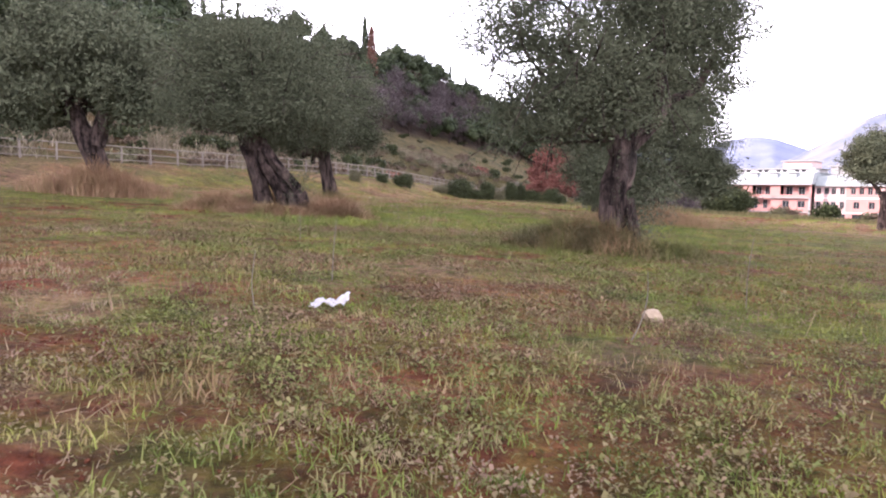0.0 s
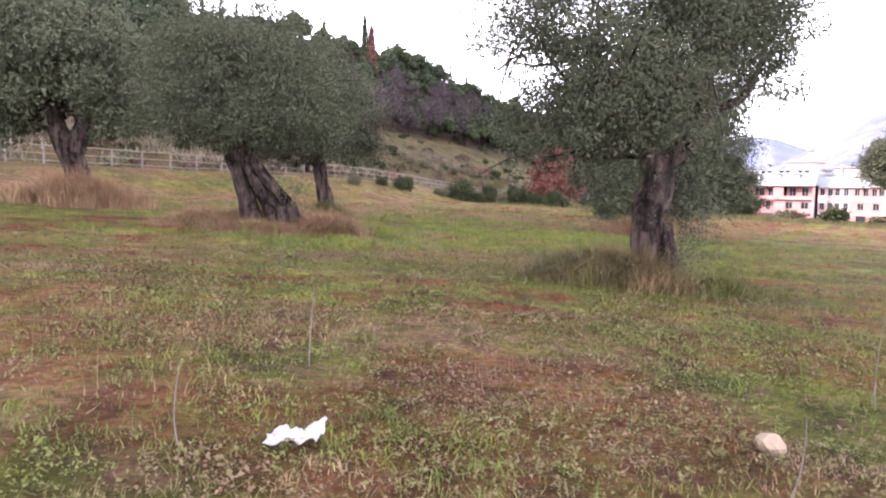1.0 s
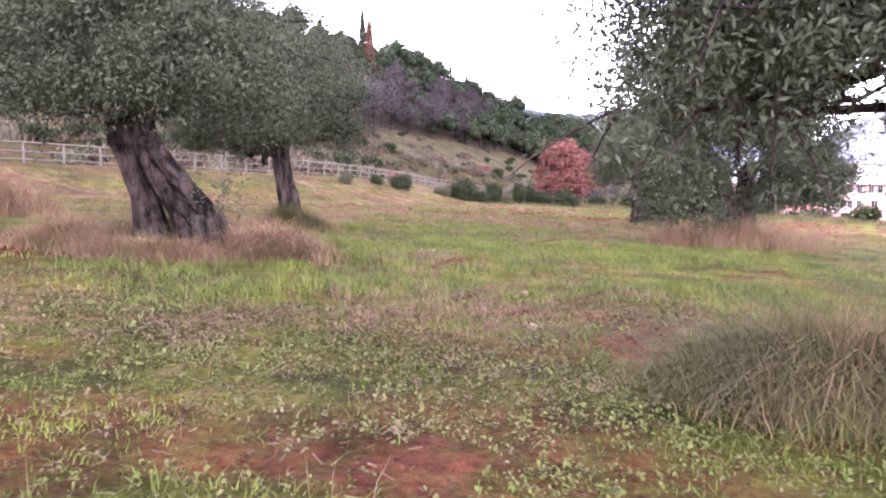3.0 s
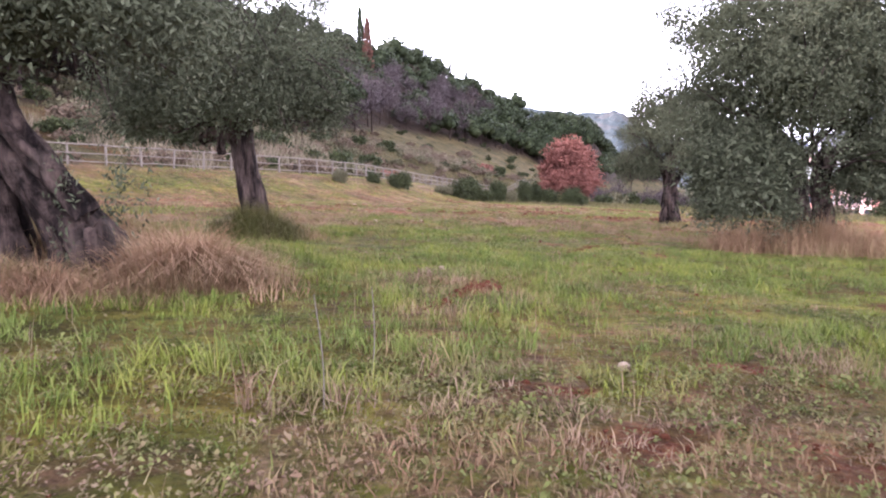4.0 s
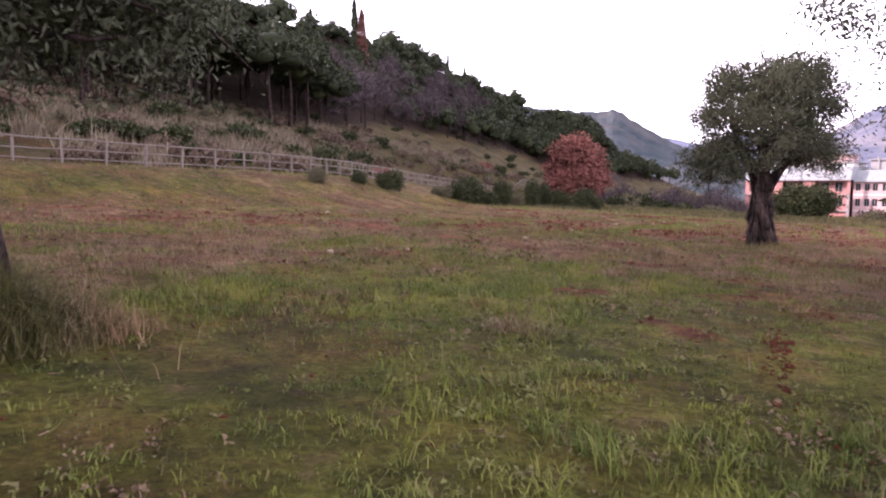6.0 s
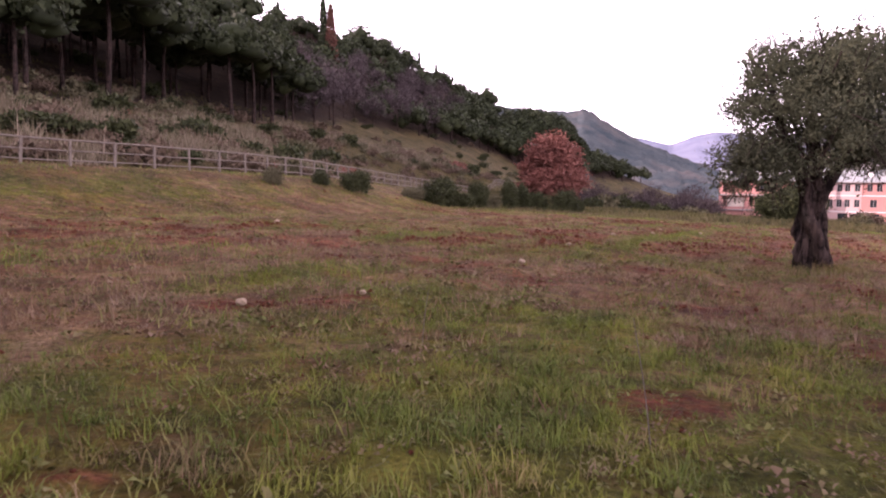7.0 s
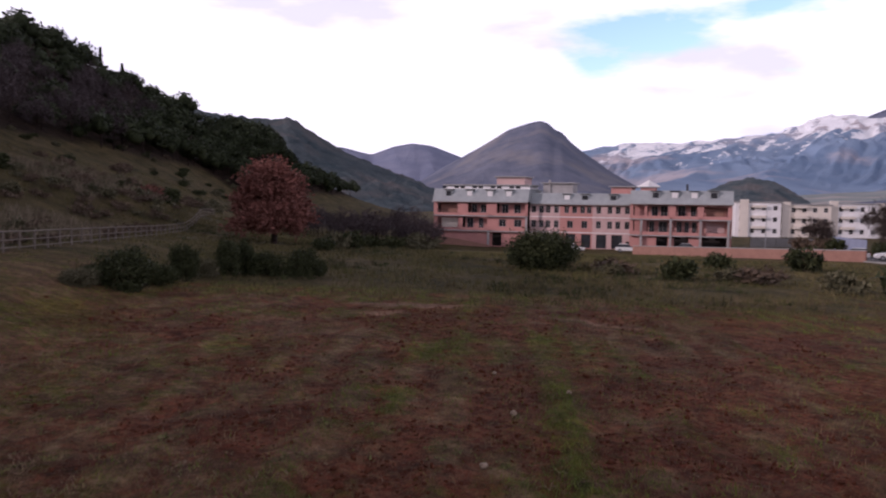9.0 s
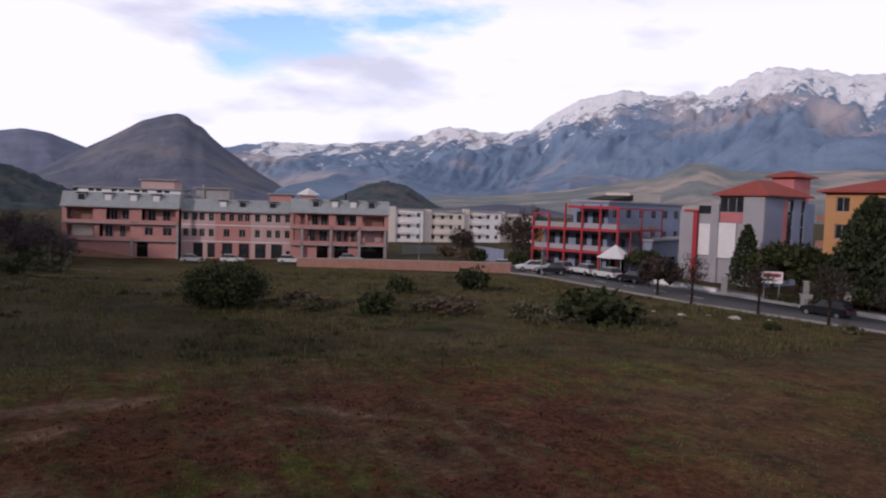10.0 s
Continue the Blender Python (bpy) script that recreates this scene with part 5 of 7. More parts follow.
def sward():
    rng = np.random.default_rng(201)
    # tufts near the way, each of one hue and height
    k = 26000
    y = rng.choice(3, k, p=(0.36, 0.53, 0.11))
    y = np.where(y == 0, rng.uniform(1.0, 12, k), np.where(y == 1, rng.uniform(11, 27, k), rng.uniform(25, 44, k)))
    x = rng.normal(0, 1, k) * np.where(y < 27, 1.15 + 0.12 * y, 3.4)
    patch, cell = fbm(x, y, 1.7, 3, 213), fbm(x, y, 0.55, 2, 211)
    lush = smooth(10.5, 13.5, y) * (1 - smooth(24, 27.5, y))
    keep = (rng.uniform(size=k) > bare(x, y) * 0.93) & (rng.uniform(size=k) < 0.30 + 2.4 * (patch - 0.45) + 0.5 * lush)
    x, y, patch, cell, lush = (q[keep] for q in (x, y, patch, cell, lush))
    k = len(x)
    tint = np.clip(0.5 + 2.2 * (dryness(x, y) - 0.46) + 2.6 * (cell - 0.5) + rng.normal(0, 0.28, k), 0, 1)
    high = rng.uniform(0.018, 0.056, k) * (1 + 1.4 * lush * smooth(0.38, 0.60, patch)) * (1 + 0.9 * np.exp(-((x + 2.0) / 1.5) ** 2 - ((y - 12.4) / 1.3) ** 2)) * np.where(rng.uniform(size=k) < 0.06, 1.7, 1)
    m = rng.integers(10, 22, k)
    spread = np.repeat(rng.uniform(0.018, 0.055, k), m)
    n = len(spread)
    bx, by = np.repeat(x, m) + rng.normal(0, 1, n) * spread, np.repeat(y, m) + rng.normal(0, 1, n) * spread
    v, f, t = blades(rng, bx, by, np.repeat(high, m) * rng.uniform(0.45, 1.25, n), rng.uniform(0.0028, 0.0062, n) * (1 + 0.012 * by), np.abs(rng.normal(0.8, 0.4, n)), np.repeat(tint, m) + rng.normal(0, 0.14, n))
    stuff("grass", v, f, M_GRASS, t, "tufts of lime green and withered grass in the field")
    # coarse clumps where the camera rises over the field
    k = 7000
    y = rng.uniform(23, 44, k)
    x = rng.normal(0, 1, k) * (2.2 + 0.18 * (y - 17)) + 0.16 * (y - 17)
    keep = (rng.uniform(size=k) > 0.8 * bare(x, y)) & (fbm(x, y, 1.2, 3, 241) > 0.40)
    x, y = x[keep], y[keep]
    k = len(x)
    tint = np.clip(0.5 + 1.9 * (dryness(x, y) - 0.55) + 2.4 * (fbm(x, y, 1.0, 2, 243) - 0.5) + rng.normal(0, 0.4, k), 0, 1)
    m = rng.integers(10, 20, k)
    n = int(m.sum())
    spread = np.repeat(rng.uniform(0.03, 0.10, k), m)
    bx, by = np.repeat(x, m) + rng.normal(0, 1, n) * spread, np.repeat(y, m) + rng.normal(0, 1, n) * spread
    v, f, t = slivers(rng, bx, by, np.repeat(rng.uniform(0.05, 0.14, k), m) * rng.uniform(0.4, 1.2, n), rng.uniform(0.006, 0.013, n), np.abs(rng.normal(0.8, 0.4, n)), np.repeat(tint, m) + rng.normal(0, 0.12, n))
    stuff("grass_clumps", v, f, M_GRASS, t, "coarse clumps of green and withered grass")
    # single blades between them and out to the sides
    n = 300000
    y = np.where(rng.uniform(size=n) < 0.62, rng.uniform(1.0, 28, n), rng.uniform(24, 56, n))
    x = rng.normal(0, 1, n) * (1.6 + 0.25 * y)
    patch, cell = fbm(x, y, 2.2, 3, 215), fbm(x, y, 0.45, 2, 217)
    keep = (rng.uniform(size=n) > bare(x, y) * 0.93) & (rng.uniform(size=n) < 0.28 + 1.3 * (cell - 0.3) + 0.9 * (patch - 0.5))
    x, y, cell = x[keep], y[keep], cell[keep]
    n = len(x)
    tint = 0.45 + 1.7 * (dryness(x, y) - 0.46) + 2.2 * (fbm(x, y, 0.9, 3, 219) - 0.5) + rng.normal(0, 0.2, n)
    v, f, t = slivers(rng, x, y, rng.uniform(0.018, 0.075, n) * (0.6 + 0.8 * cell), rng.uniform(0.0032, 0.0068, n) * (1 + 0.028 * np.hypot(x, y)), np.abs(rng.normal(0.8, 0.45, n)), tint)
    stuff("grass_verge", v, f, M_GRASS, t, "short patchy green and straw grass of the wider field")
    # rows of grass and withered weeds over the ploughed far field
    n = 260000
    x, y = rng.uniform(-13, 36, n), rng.uniform(25, 67, n)
    line, patch = rows(x, y), fbm(x, y, 2.6, 4, 225)
    ok = (fence_uv(x, y)[0] < -0.3) & (field_edge(x, y) < 69) & (rng.uniform(size=n) < 0.46 + 2.0 * (patch - 0.42) - 0.34 * line + 0.9 * stripe(x, y)) & (rng.uniform(size=n) > 0.75 * bare(x, y) + 0.8 * pale(x, y) + 0.45 * smooth(-2, 6, right_of_rows(x, y)))
    x, y, line, patch = x[ok], y[ok], line[ok], patch[ok]
    n = len(x)
    tint = 0.50 - 0.12 * smooth(3, -4, x - 0.2 * (y - 36)) * smooth(30, 38, y) - 0.2 * smooth(2, 8, x) - 1.1 * stripe(x, y) + 0.42 * line + 3.0 * (fbm(x, y, 1.9, 3, 229) - 0.5) + rng.normal(0, 0.22, n) - 0.5 * smooth(57, 63, y + 0.35 * x)
    v, f, t = slivers(rng, x, y, rng.uniform(0.035, 0.13, n) * (0.6 + patch) * (1 + 0.6 * stripe(x, y)), rng.uniform(0.008, 0.019, n) * (1 + 0.012 * np.hypot(x, y - 30)), np.abs(rng.normal(0.7, 0.4, n)), tint)
    stuff("field_grass", v, f, M_GRASS, t, "rows of green and withered grass on red earth")


def weeds():
    """Low rosettes of small leaves between the blades, in patches of one kind."""
    rng = np.random.default_rng(221)
    n = 62000
    y = np.where(rng.uniform(size=n) < 0.66, rng.uniform(1.0, 13.0, n), rng.uniform(8, 50, n))
    x = rng.normal(0, 1, n) * (1.5 + 0.15 * y)
    kind = fbm(x, y, 0.8, 3, 223)
    keep = (rng.uniform(size=n) > bare(x, y) * 0.96) & (rng.uniform(size=n) < 0.42 + 2.6 * (kind - 0.42))
    x, y, kind = x[keep], y[keep], kind[keep]
    k = len(x)
    m = rng.integers(5, 10, k)
    size = rng.uniform(0.006, 0.019, k) * (1 + 0.25 * smooth(4, 8, y)) * (1 + 1.3 * smooth(12, 34, y)) * np.where(rng.uniform(size=k) < 0.08, 1.6, 1)
    shade = np.clip(0.36 + 2.4 * (fbm(x, y, 0.7, 3, 227) - 0.5) + rng.normal(0, 0.25, k) + 0.4 * (dryness(x, y) - 0.4), 0, 1)
    rx, ry, size, shade = np.repeat(x, m), np.repeat(y, m), np.repeat(size, m), np.repeat(shade, m)
    n = len(rx)
    a = rng.uniform(0, 6.283, n)
    out = size * rng.uniform(0.1, 1.3, n)
    z = np.repeat(lie(x, y), m) + rng.uniform(0.0, 0.04, n)
    d = np.stack([np.cos(a), np.sin(a), rng.uniform(-0.1, 0.9, n)], 1)
    s = np.stack([-np.sin(a), np.cos(a), rng.normal(0, 0.45, n)], 1)
    c = np.stack([rx + np.cos(a) * out, ry + np.sin(a) * out, z], 1)
    ln, wd = size[:, None], (size * rng.uniform(0.35, 0.8, n))[:, None]
    lift = np.stack([np.zeros(n), np.zeros(n), size * 0.12], 1)
    v = np.stack([c, c + d * ln * 0.55 + s * wd * 0.5 + lift, c + d * ln - lift * 1.6, c + d * ln * 0.5 - s * wd * 0.5 + lift], 1).reshape(-1, 3)
    stuff("weeds", v, [np.arange(4 * n).reshape(n, 4)], M_WEED, np.repeat(np.clip(shade + rng.normal(0, 0.1, n), 0, 1), 4), "low small-leaved weeds, partly withered", "weeds")


def stalks():
    """Dry stems with bent heads, thinly spread, thicker in the far field."""
    rng = np.random.default_rng(231)
    n = 24000
    y = np.where(rng.uniform(size=n) < 0.09, rng.uniform(1.5, 26, n), rng.uniform(25, 64, n))
    x = rng.normal(0, 1, n) * (2.5 + 0.24 * y)
    keep = (fbm(x, y, 3.0, 3, 233) > 0.49) & (fence_uv(x, y)[0] < -1)
    x, y = x[keep], y[keep]
    n = len(x)
    high = rng.uniform(0.06, 0.24, n)
    v, f, t = blades(rng, x, y, high, rng.uniform(0.0014, 0.0030, n) * (1 + 0.07 * y), np.abs(rng.normal(0.45, 0.35, n)), rng.normal(0.9, 0.2, n))
    stuff("dry_stalks", v, f, M_GRASS, t, "thin dry brown weed stalks standing in the field")


def tuft(x, y, radius, count, high, tint, seed, label, stretch=(1, 1), material=None, wide=0.006, lean=0.7, mess=0.22):
    rng = np.random.default_rng(seed)
    a, r = rng.uniform(0, 6.283, count), radius * 0.62 * np.sqrt(-np.log(rng.uniform(0.04, 1, count)))
    px, py = x + np.cos(a) * r * stretch[0], y + np.sin(a) * r * stretch[1]
    h = rng.uniform(0.45, 1.1, count) * high * np.clip(1.2 - 0.75 * r / radius, 0.25, 1.2)
    keep = fbm(px, py, 0.5, 2, seed) > 0.33
    px, py, h = px[keep], py[keep], h[keep]
    v, f, t = blades(rng, px, py, h, rng.uniform(0.6, 1.4, len(px)) * wide, np.abs(rng.normal(lean, 0.45, len(px))), tint + mess * 4 * (fbm(px, py, 0.35, 2, seed + 5) - 0.5) + rng.normal(0, 0.2, len(px)))
    stuff("tall_grass", v, f, material or (M_STRAW if tint > 0.8 else M_GRASS), t, label)


def straw():
    """Dead stems and leaf litter lying about between the plants."""
    rng = np.random.default_rng(281)
    n = 34000
    y = np.where(rng.uniform(size=n) < 0.7, rng.uniform(1.0, 13, n), rng.uniform(8, 40, n))
    x = rng.normal(0, 1, n) * (2.3 + 0.17 * y)
    keep = fbm(x, y, 1.3, 3, 283) > 0.40
    x, y = x[keep], y[keep]
    n = len(x)
    a, ln = rng.uniform(0, 6.283, n), rng.uniform(0.02, 0.09, n) * rng.uniform(0.4, 1, n)
    c = np.stack([x, y, lie(x, y) + rng.uniform(0.005, 0.05, n)], 1)
    d = np.stack([np.cos(a), np.sin(a), rng.normal(0.05, 0.25, n)], 1) * ln[:, None]
    s = np.stack([-np.sin(a), np.cos(a), rng.normal(0, 0.6, n)], 1) * (rng.uniform(0.0008, 0.0019, n) * (1 + 0.04 * y))[:, None]
    v = np.stack([c - d / 2 - s / 2, c - d / 2 + s / 2, c + d / 2 + s / 2, c + d / 2 - s / 2], 1).reshape(-1, 3)
    stuff("dead_stems", v, [np.arange(4 * n).reshape(n, 4)], M_WEED, np.repeat(np.clip(rng.normal(0.8, 0.25, n), 0, 1), 4), "dead stems and leaf litter lying in the grass", "plant litter")


sward()
weeds()
straw()
stalks()
DRY = "tall straw-coloured grass round an olive trunk"
tuft(-3.4, 15.75, 1.35, 9500, 0.62, 0.92, 301, DRY, (1.2, 0.6), None, 0.0055, 0.95, 0.4)
tuft(-2.2, 14.9, 0.8, 6200, 0.56, 0.95, 302, DRY, (1.0, 0.8), None, 0.0055, 1.1, 0.4)
tuft(-4.5, 14.9, 0.85, 5200, 0.50, 0.9, 303, DRY, (1.0, 0.8), None, 0.0055, 1.0, 0.4)
tuft(-3.3, 14.3, 0.95, 4600, 0.34, 0.85, 315, "short bleached grass before a split olive trunk", (1.3, 0.5), None, 0.005, 1.2, 0.5)
tuft(-3.2, 20.25, 0.72, 7500, 0.56, 0.30, 304, "rank dark green grass round an olive trunk", (1.15, 0.9), M_ROUGH, 0.007, 0.8, 0.5)
tuft(-2.6, 20.6, 0.5, 700, 0.34, 0.9, 305, DRY, (1.2, 0.8))
tuft(-9.6, 20.5, 1.6, 8500, 1.0, 1.0, 306, DRY, (1.2, 0.8), None, 0.012)
tuft(1.7, 9.85, 0.8, 8000, 0.56, 0.55, 307, "tangled grey-brown dead grass beside an olive trunk", (1.15, 0.8), M_ROUGH, 0.005, 1.1, 0.6)
tuft(2.6, 9.6, 0.9, 5600, 0.28, 0.45, 308, "rank mixed grass at the foot of an olive", (1.1, 0.9), M_ROUGH, 0.005, 0.9, 0.6)
tuft(6.3, 22.5, 1.7, 7000, 0.75, 0.85, 309, "rank green and straw grass round twin olive trunks", (1.25, 0.7))
tuft(1.9, 9.62, 0.8, 5200, 0.54, 0.62, 314, "bleached dead grass round an olive's foot", (1.2, 0.8), M_STRAW, 0.005, 0.9, 0.5)
tuft(4.9, 22.3, 0.7, 1800, 0.55, 0.95, 310, DRY)
tuft(6.7, 32.2, 1.2, 3400, 0.22, 0.6, 311, "grassy mound at the foot of an olive", (1.2, 1.0))
tuft(-2.2, 17.2, 0.8, 1200, 0.30, 0.1, 312, "fresh green grass tuft in the field", (1.4, 0.8))
tuft(0.15, 21.2, 0.30, 260, 0.24, 0.75, 313, "straw-coloured grass tuft in the field", (1, 1), M_GRASS, 0.004, 1.2)


def reeds():
    rng = np.random.default_rng(241)
    xs, ys, hs = [], [], []
    while len(xs) < 520:
        u, v = rng.uniform(2.5, 40), rng.uniform(-28, 120)
        x, y = -12.1 - 0.835 * u + 0.55 * v, 45 + 0.55 * u + 0.835 * v
        if float(fence_uv(x, y)[0]) > 2 and fbm(x, y, 13, 2, 243) > 0.50 and float(woods(x, y)) < 0.5:
            xs.append(x), ys.append(y), hs.append(rng.uniform(0.6, 1.5))
    m = 75
    x = np.repeat(xs, m) + rng.normal(0, 0.42, len(xs) * m)
    y = np.repeat(ys, m) + rng.normal(0, 0.42, len(xs) * m)
    h = np.repeat(hs, m) * rng.uniform(0.4, 1.1, len(xs) * m)
    v, f, t = slivers(rng, x, y, h, rng.uniform(0.04, 0.10, len(x)), np.abs(rng.normal(0.35, 0.25, len(x))), rng.normal(0.6, 0.35, len(x)), land(x, y) - 0.05)
    stuff("reeds", v, f, M_REED, t, "pale dry reeds and plume grass on the slope", "reeds")


def slope_grass():
    """Rough grass on the slope and over the meadow towards the town."""
    rng = np.random.default_rng(251)
    n = 170000
    part_a = n * 2 // 5
    u, v = rng.uniform(0.5, 50, part_a), rng.uniform(-32, 190, part_a)
    xa, ya = -12.1 - 0.835 * u + 0.55 * v, 45 + 0.55 * u + 0.835 * v
    xb, yb = rng.uniform(2, 80, n - part_a), rng.uniform(45, 125, n - part_a)
    x, y = np.concatenate([xa, xb]), np.concatenate([ya, yb])
    ok = (fbm(x, y, 3.5, 3, 253) > 0.44) & (road_band(x, y) < 0.05) & ((fence_uv(x, y)[0] > 0.8) | (y + 0.4 * x > 64)) & ((x - 66.5) * 0.907 - (y - 50) * 0.42 < -0.8)
    x, y = x[ok], y[ok]
    n = len(x)
    far = np.hypot(x, y - 30)
    v, f, t = slivers(rng, x, y, rng.uniform(0.10, 0.42, n) * (0.5 + 1.1 * fbm(x, y, 5, 2, 259)), rng.uniform(0.03, 0.07, n) * (0.6 + far / 90), np.abs(rng.normal(0.55, 0.35, n)), rng.normal(0.62, 0.3, n) + 0.8 * (fbm(x, y, 9, 2, 257) - 0.5), land(x, y) - 0.03)
    stuff("rough_grass", v, f, M_ROUGH, t, "rough grey-green and straw grass of slope and meadow")
    # dark tussocks strewn over the meadow
    k = 2600
    x, y = rng.uniform(6, 74, k), rng.uniform(48, 112, k)
    ok = (y + 0.4 * x > 68) & (fbm(x, y, 7, 3, 263) > 0.47) & ((x - 66.5) * 0.907 - (y - 50) * 0.42 < -1.5)
    x, y = x[ok], y[ok]
    m, k = 26, len(x)
    spread = np.repeat(rng.uniform(0.08, 0.30, k), m)
    tone = np.repeat(rng.normal(0.25, 0.45, k), m)
    bx, by = np.repeat(x, m) + rng.normal(0, 1, k * m) * spread, np.repeat(y, m) + rng.normal(0, 1, k * m) * spread
    v, f, t = slivers(rng, bx, by, np.repeat(rng.uniform(0.18, 0.55, k), m) * rng.uniform(0.4, 1.1, k * m), rng.uniform(0.04, 0.09, k * m), np.abs(rng.normal(0.6, 0.35, k * m)), tone, land(bx, by) - 0.03)
    stuff("tussocks", v, f, M_TUSSOCK, t, "dark green and brown grass tussocks in the rough meadow")


reeds()
slope_grass()


def clods():
    """Lumps and crumbs of red earth, thrown up in heaps along a furrow."""
    rng = np.random.default_rng(261)
    bm = bmesh.new()
    bmesh.ops.create_icosphere(bm, subdivisions=1, radius=1.0)
    bm.verts.ensure_lookup_table()
    base = np.array([v.co[:] for v in bm.verts])
    tri = np.array([[v.index for v in f.verts] for f in bm.faces])
    bm.free()
    def scatter(n, y0, y1, wide, dense, s0, s1):
        """Clods thrown where the earth is bare."""
        y = rng.uniform(y0, y1, n)
        x = rng.normal(0, 1, n) * wide(y) + 0.16 * np.clip(y - 24, 0, 40)
        keep = rng.uniform(size=n) < 0.03 + dense * bare(x, y) ** 1.5
        return x[keep], y[keep], rng.uniform(s0, s1, keep.sum()) * np.where(rng.uniform(size=keep.sum()) < 0.12, 1.8, 1)
    groups = [scatter(15000, 1.2, 12, lambda y: 1.3 + 0.18 * y, 0.8, 0.002, 0.009), scatter(9000, 11, 27, lambda y: 2.2 + 0.16 * y, 0.7, 0.005, 0.017),
              scatter(9000, 26, 36, lambda y: 2.5 + 0.19 * y, 0.6, 0.010, 0.028), scatter(17000, 35, 58, lambda y: 2.5 + 0.19 * y, 0.8, 0.014, 0.040)]
    # the furrow: great clods at its deepest, crumbs between
    for y0, spread, many, s0, s1 in ((15.62, 0.20, 330, 0.008, 0.034), (15.2, 0.25, 50, 0.006, 0.016), (14.75, 0.08, 70, 0.006, 0.022), (16.6, 0.5, 36, 0.005, 0.014), (18.4, 1.2, 36, 0.006, 0.014), (21.0, 0.6, 90, 0.008, 0.022)):
        y = rng.normal(y0, spread, many)
        groups.append((furrow_x(y) + rng.normal(0, 0.055, many), y, rng.uniform(s0, s1, many)))
    x, y, size = (np.concatenate([g[k] for g in groups]) for k in range(3))
    n = len(x)
    v = base[None] * rng.uniform(0.35, 1.4, (n, len(base), 1)) * (size[:, None] * rng.uniform(0.6, 1.4, (n, 3)) * np.array([1.1, 1.1, 0.9]))[:, None, :]
    v = v + np.stack([x, y, lie(x, y) + size * 0.22], 1)[:, None]
    f = (tri[None] + (np.arange(n) * len(base))[:, None, None]).reshape(-1, 3)
    put("soil_clods", mesh_np("soil_clods", v.reshape(-1, 3), [f], M_CLOD), label="crumbled lumps of red earth along a furrow", kind="stuff", category="soil")


M_CLOD = plain("red_earth_clods", (0.130, 0.046, 0.025), (0.050, 0.018, 0.011), 26, 0.98, 0, 1.0, 90, 0.1)
clods()


def litter():
    """The crumpled white tissue and the pale stones."""
    rng = np.random.default_rng(271)
    nx, ny = 22, 12
    gx, gy = np.meshgrid(np.linspace(-0.21, 0.21, nx), np.linspace(-0.09, 0.09, ny))
    gz = 0.03 + 0.13 * np.abs(fbm(gx, gy, 0.10, 3, 5) - 0.5) * 2.2 + 0.06 * np.exp(-((gx + 0.06) / 0.06) ** 2) + 0.95 * np.clip(gx - 0.05, 0, 1) * (0.75 + 4 * gy) - 0.04 * smooth(0.05, 0.1, np.abs(gy))
    gx = gx + 0.03 * (fbm(gx * 9, gy * 9, 1, 2, 7) - 0.5) * 2
    gy = gy * (0.55 + 0.45 * smooth(-0.22, -0.08, gx)) + 0.08 * (fbm(gx * 7, gy * 7, 1, 2, 9) - 0.5) * 2
    i = np.arange(nx * ny).reshape(ny, nx)
    q = np.stack([i[:-1, :-1], i[:-1, 1:], i[1:, 1:], i[1:, :-1]], -1).reshape(-1, 4)
    m = plain("white_tissue", (0.46, 0.44, 0.46), (0.30, 0.28, 0.29), 20, 0.9)
    me = mesh_np("paper", np.stack([gx, gy, gz], -1).reshape(-1, 3), [q], m, None, False)
    ob = put("paper_tissue", me, label="crumpled white paper tissue lying in the grass", category="litter", at=Matrix.LocRotScale((-0.60, 4.24, float(lie(-0.6, 4.24)) + 0.01), Euler((0, 0, 0.14)), (0.50, 0.50, 0.36)))
    solid = ob.modifiers.new("thickness", "SOLIDIFY")
    solid.thickness = 0.004
    stone_m = plain("pale_limestone", (0.36, 0.28, 0.20), (0.25, 0.18, 0.13), 14, 0.9, 0, 0.5)
    for k, (x, y, r) in enumerate([(1.18, 4.48, 0.058), (0.42, 11.3, 0.035), (-1.91, 26.1, 0.05), (-0.9, 26.9, 0.035), (8.86, 46.7, 0.06), (0.55, 13.0, 0.03), (2.2, 13.4, 0.025), (-0.35, 17.0, 0.03), (1.3, 31.0, 0.06), (3.1, 36.0, 0.06), (5.5, 41.0, 0.07), (7.5, 43.5, 0.07), (-4.0, 39.0, 0.07), (9.5, 44.5, 0.06)]):
        bm = bmesh.new()
        bmesh.ops.create_icosphere(bm, subdivisions=2, radius=r)
        for v in bm.verts:
            n = noise.noise(v.co * (1.2 / r) + Vector((k * 3.1, 0, 0)))
            v.co = v.co * (1 + 0.32 * n)
            v.co.z *= 0.75
        me = bpy.data.meshes.new("stone")
        bm.to_mesh(me)
        bm.free()
        me.materials.append(stone_m)
        put("stone", me, label="small pale stone lying on the field", category="stone", group="stones on the field", at=pose(x, y, float(lie(x, y)) + r * 0.6, 0, 0, k * 50))


litter()


def stem(x, y, knots, r, label, tone=M_FENCE):
    v, q = tube(spline(knots, 8), np.linspace(r, r * 0.5, 8), 5)
    put("dry_stem", mesh_np("dry_stem", v, [q], tone, None, True), label=label, category="plant stem", group="single dry stems", at=pose(x, y, float(lie(x, y)) - 0.02))


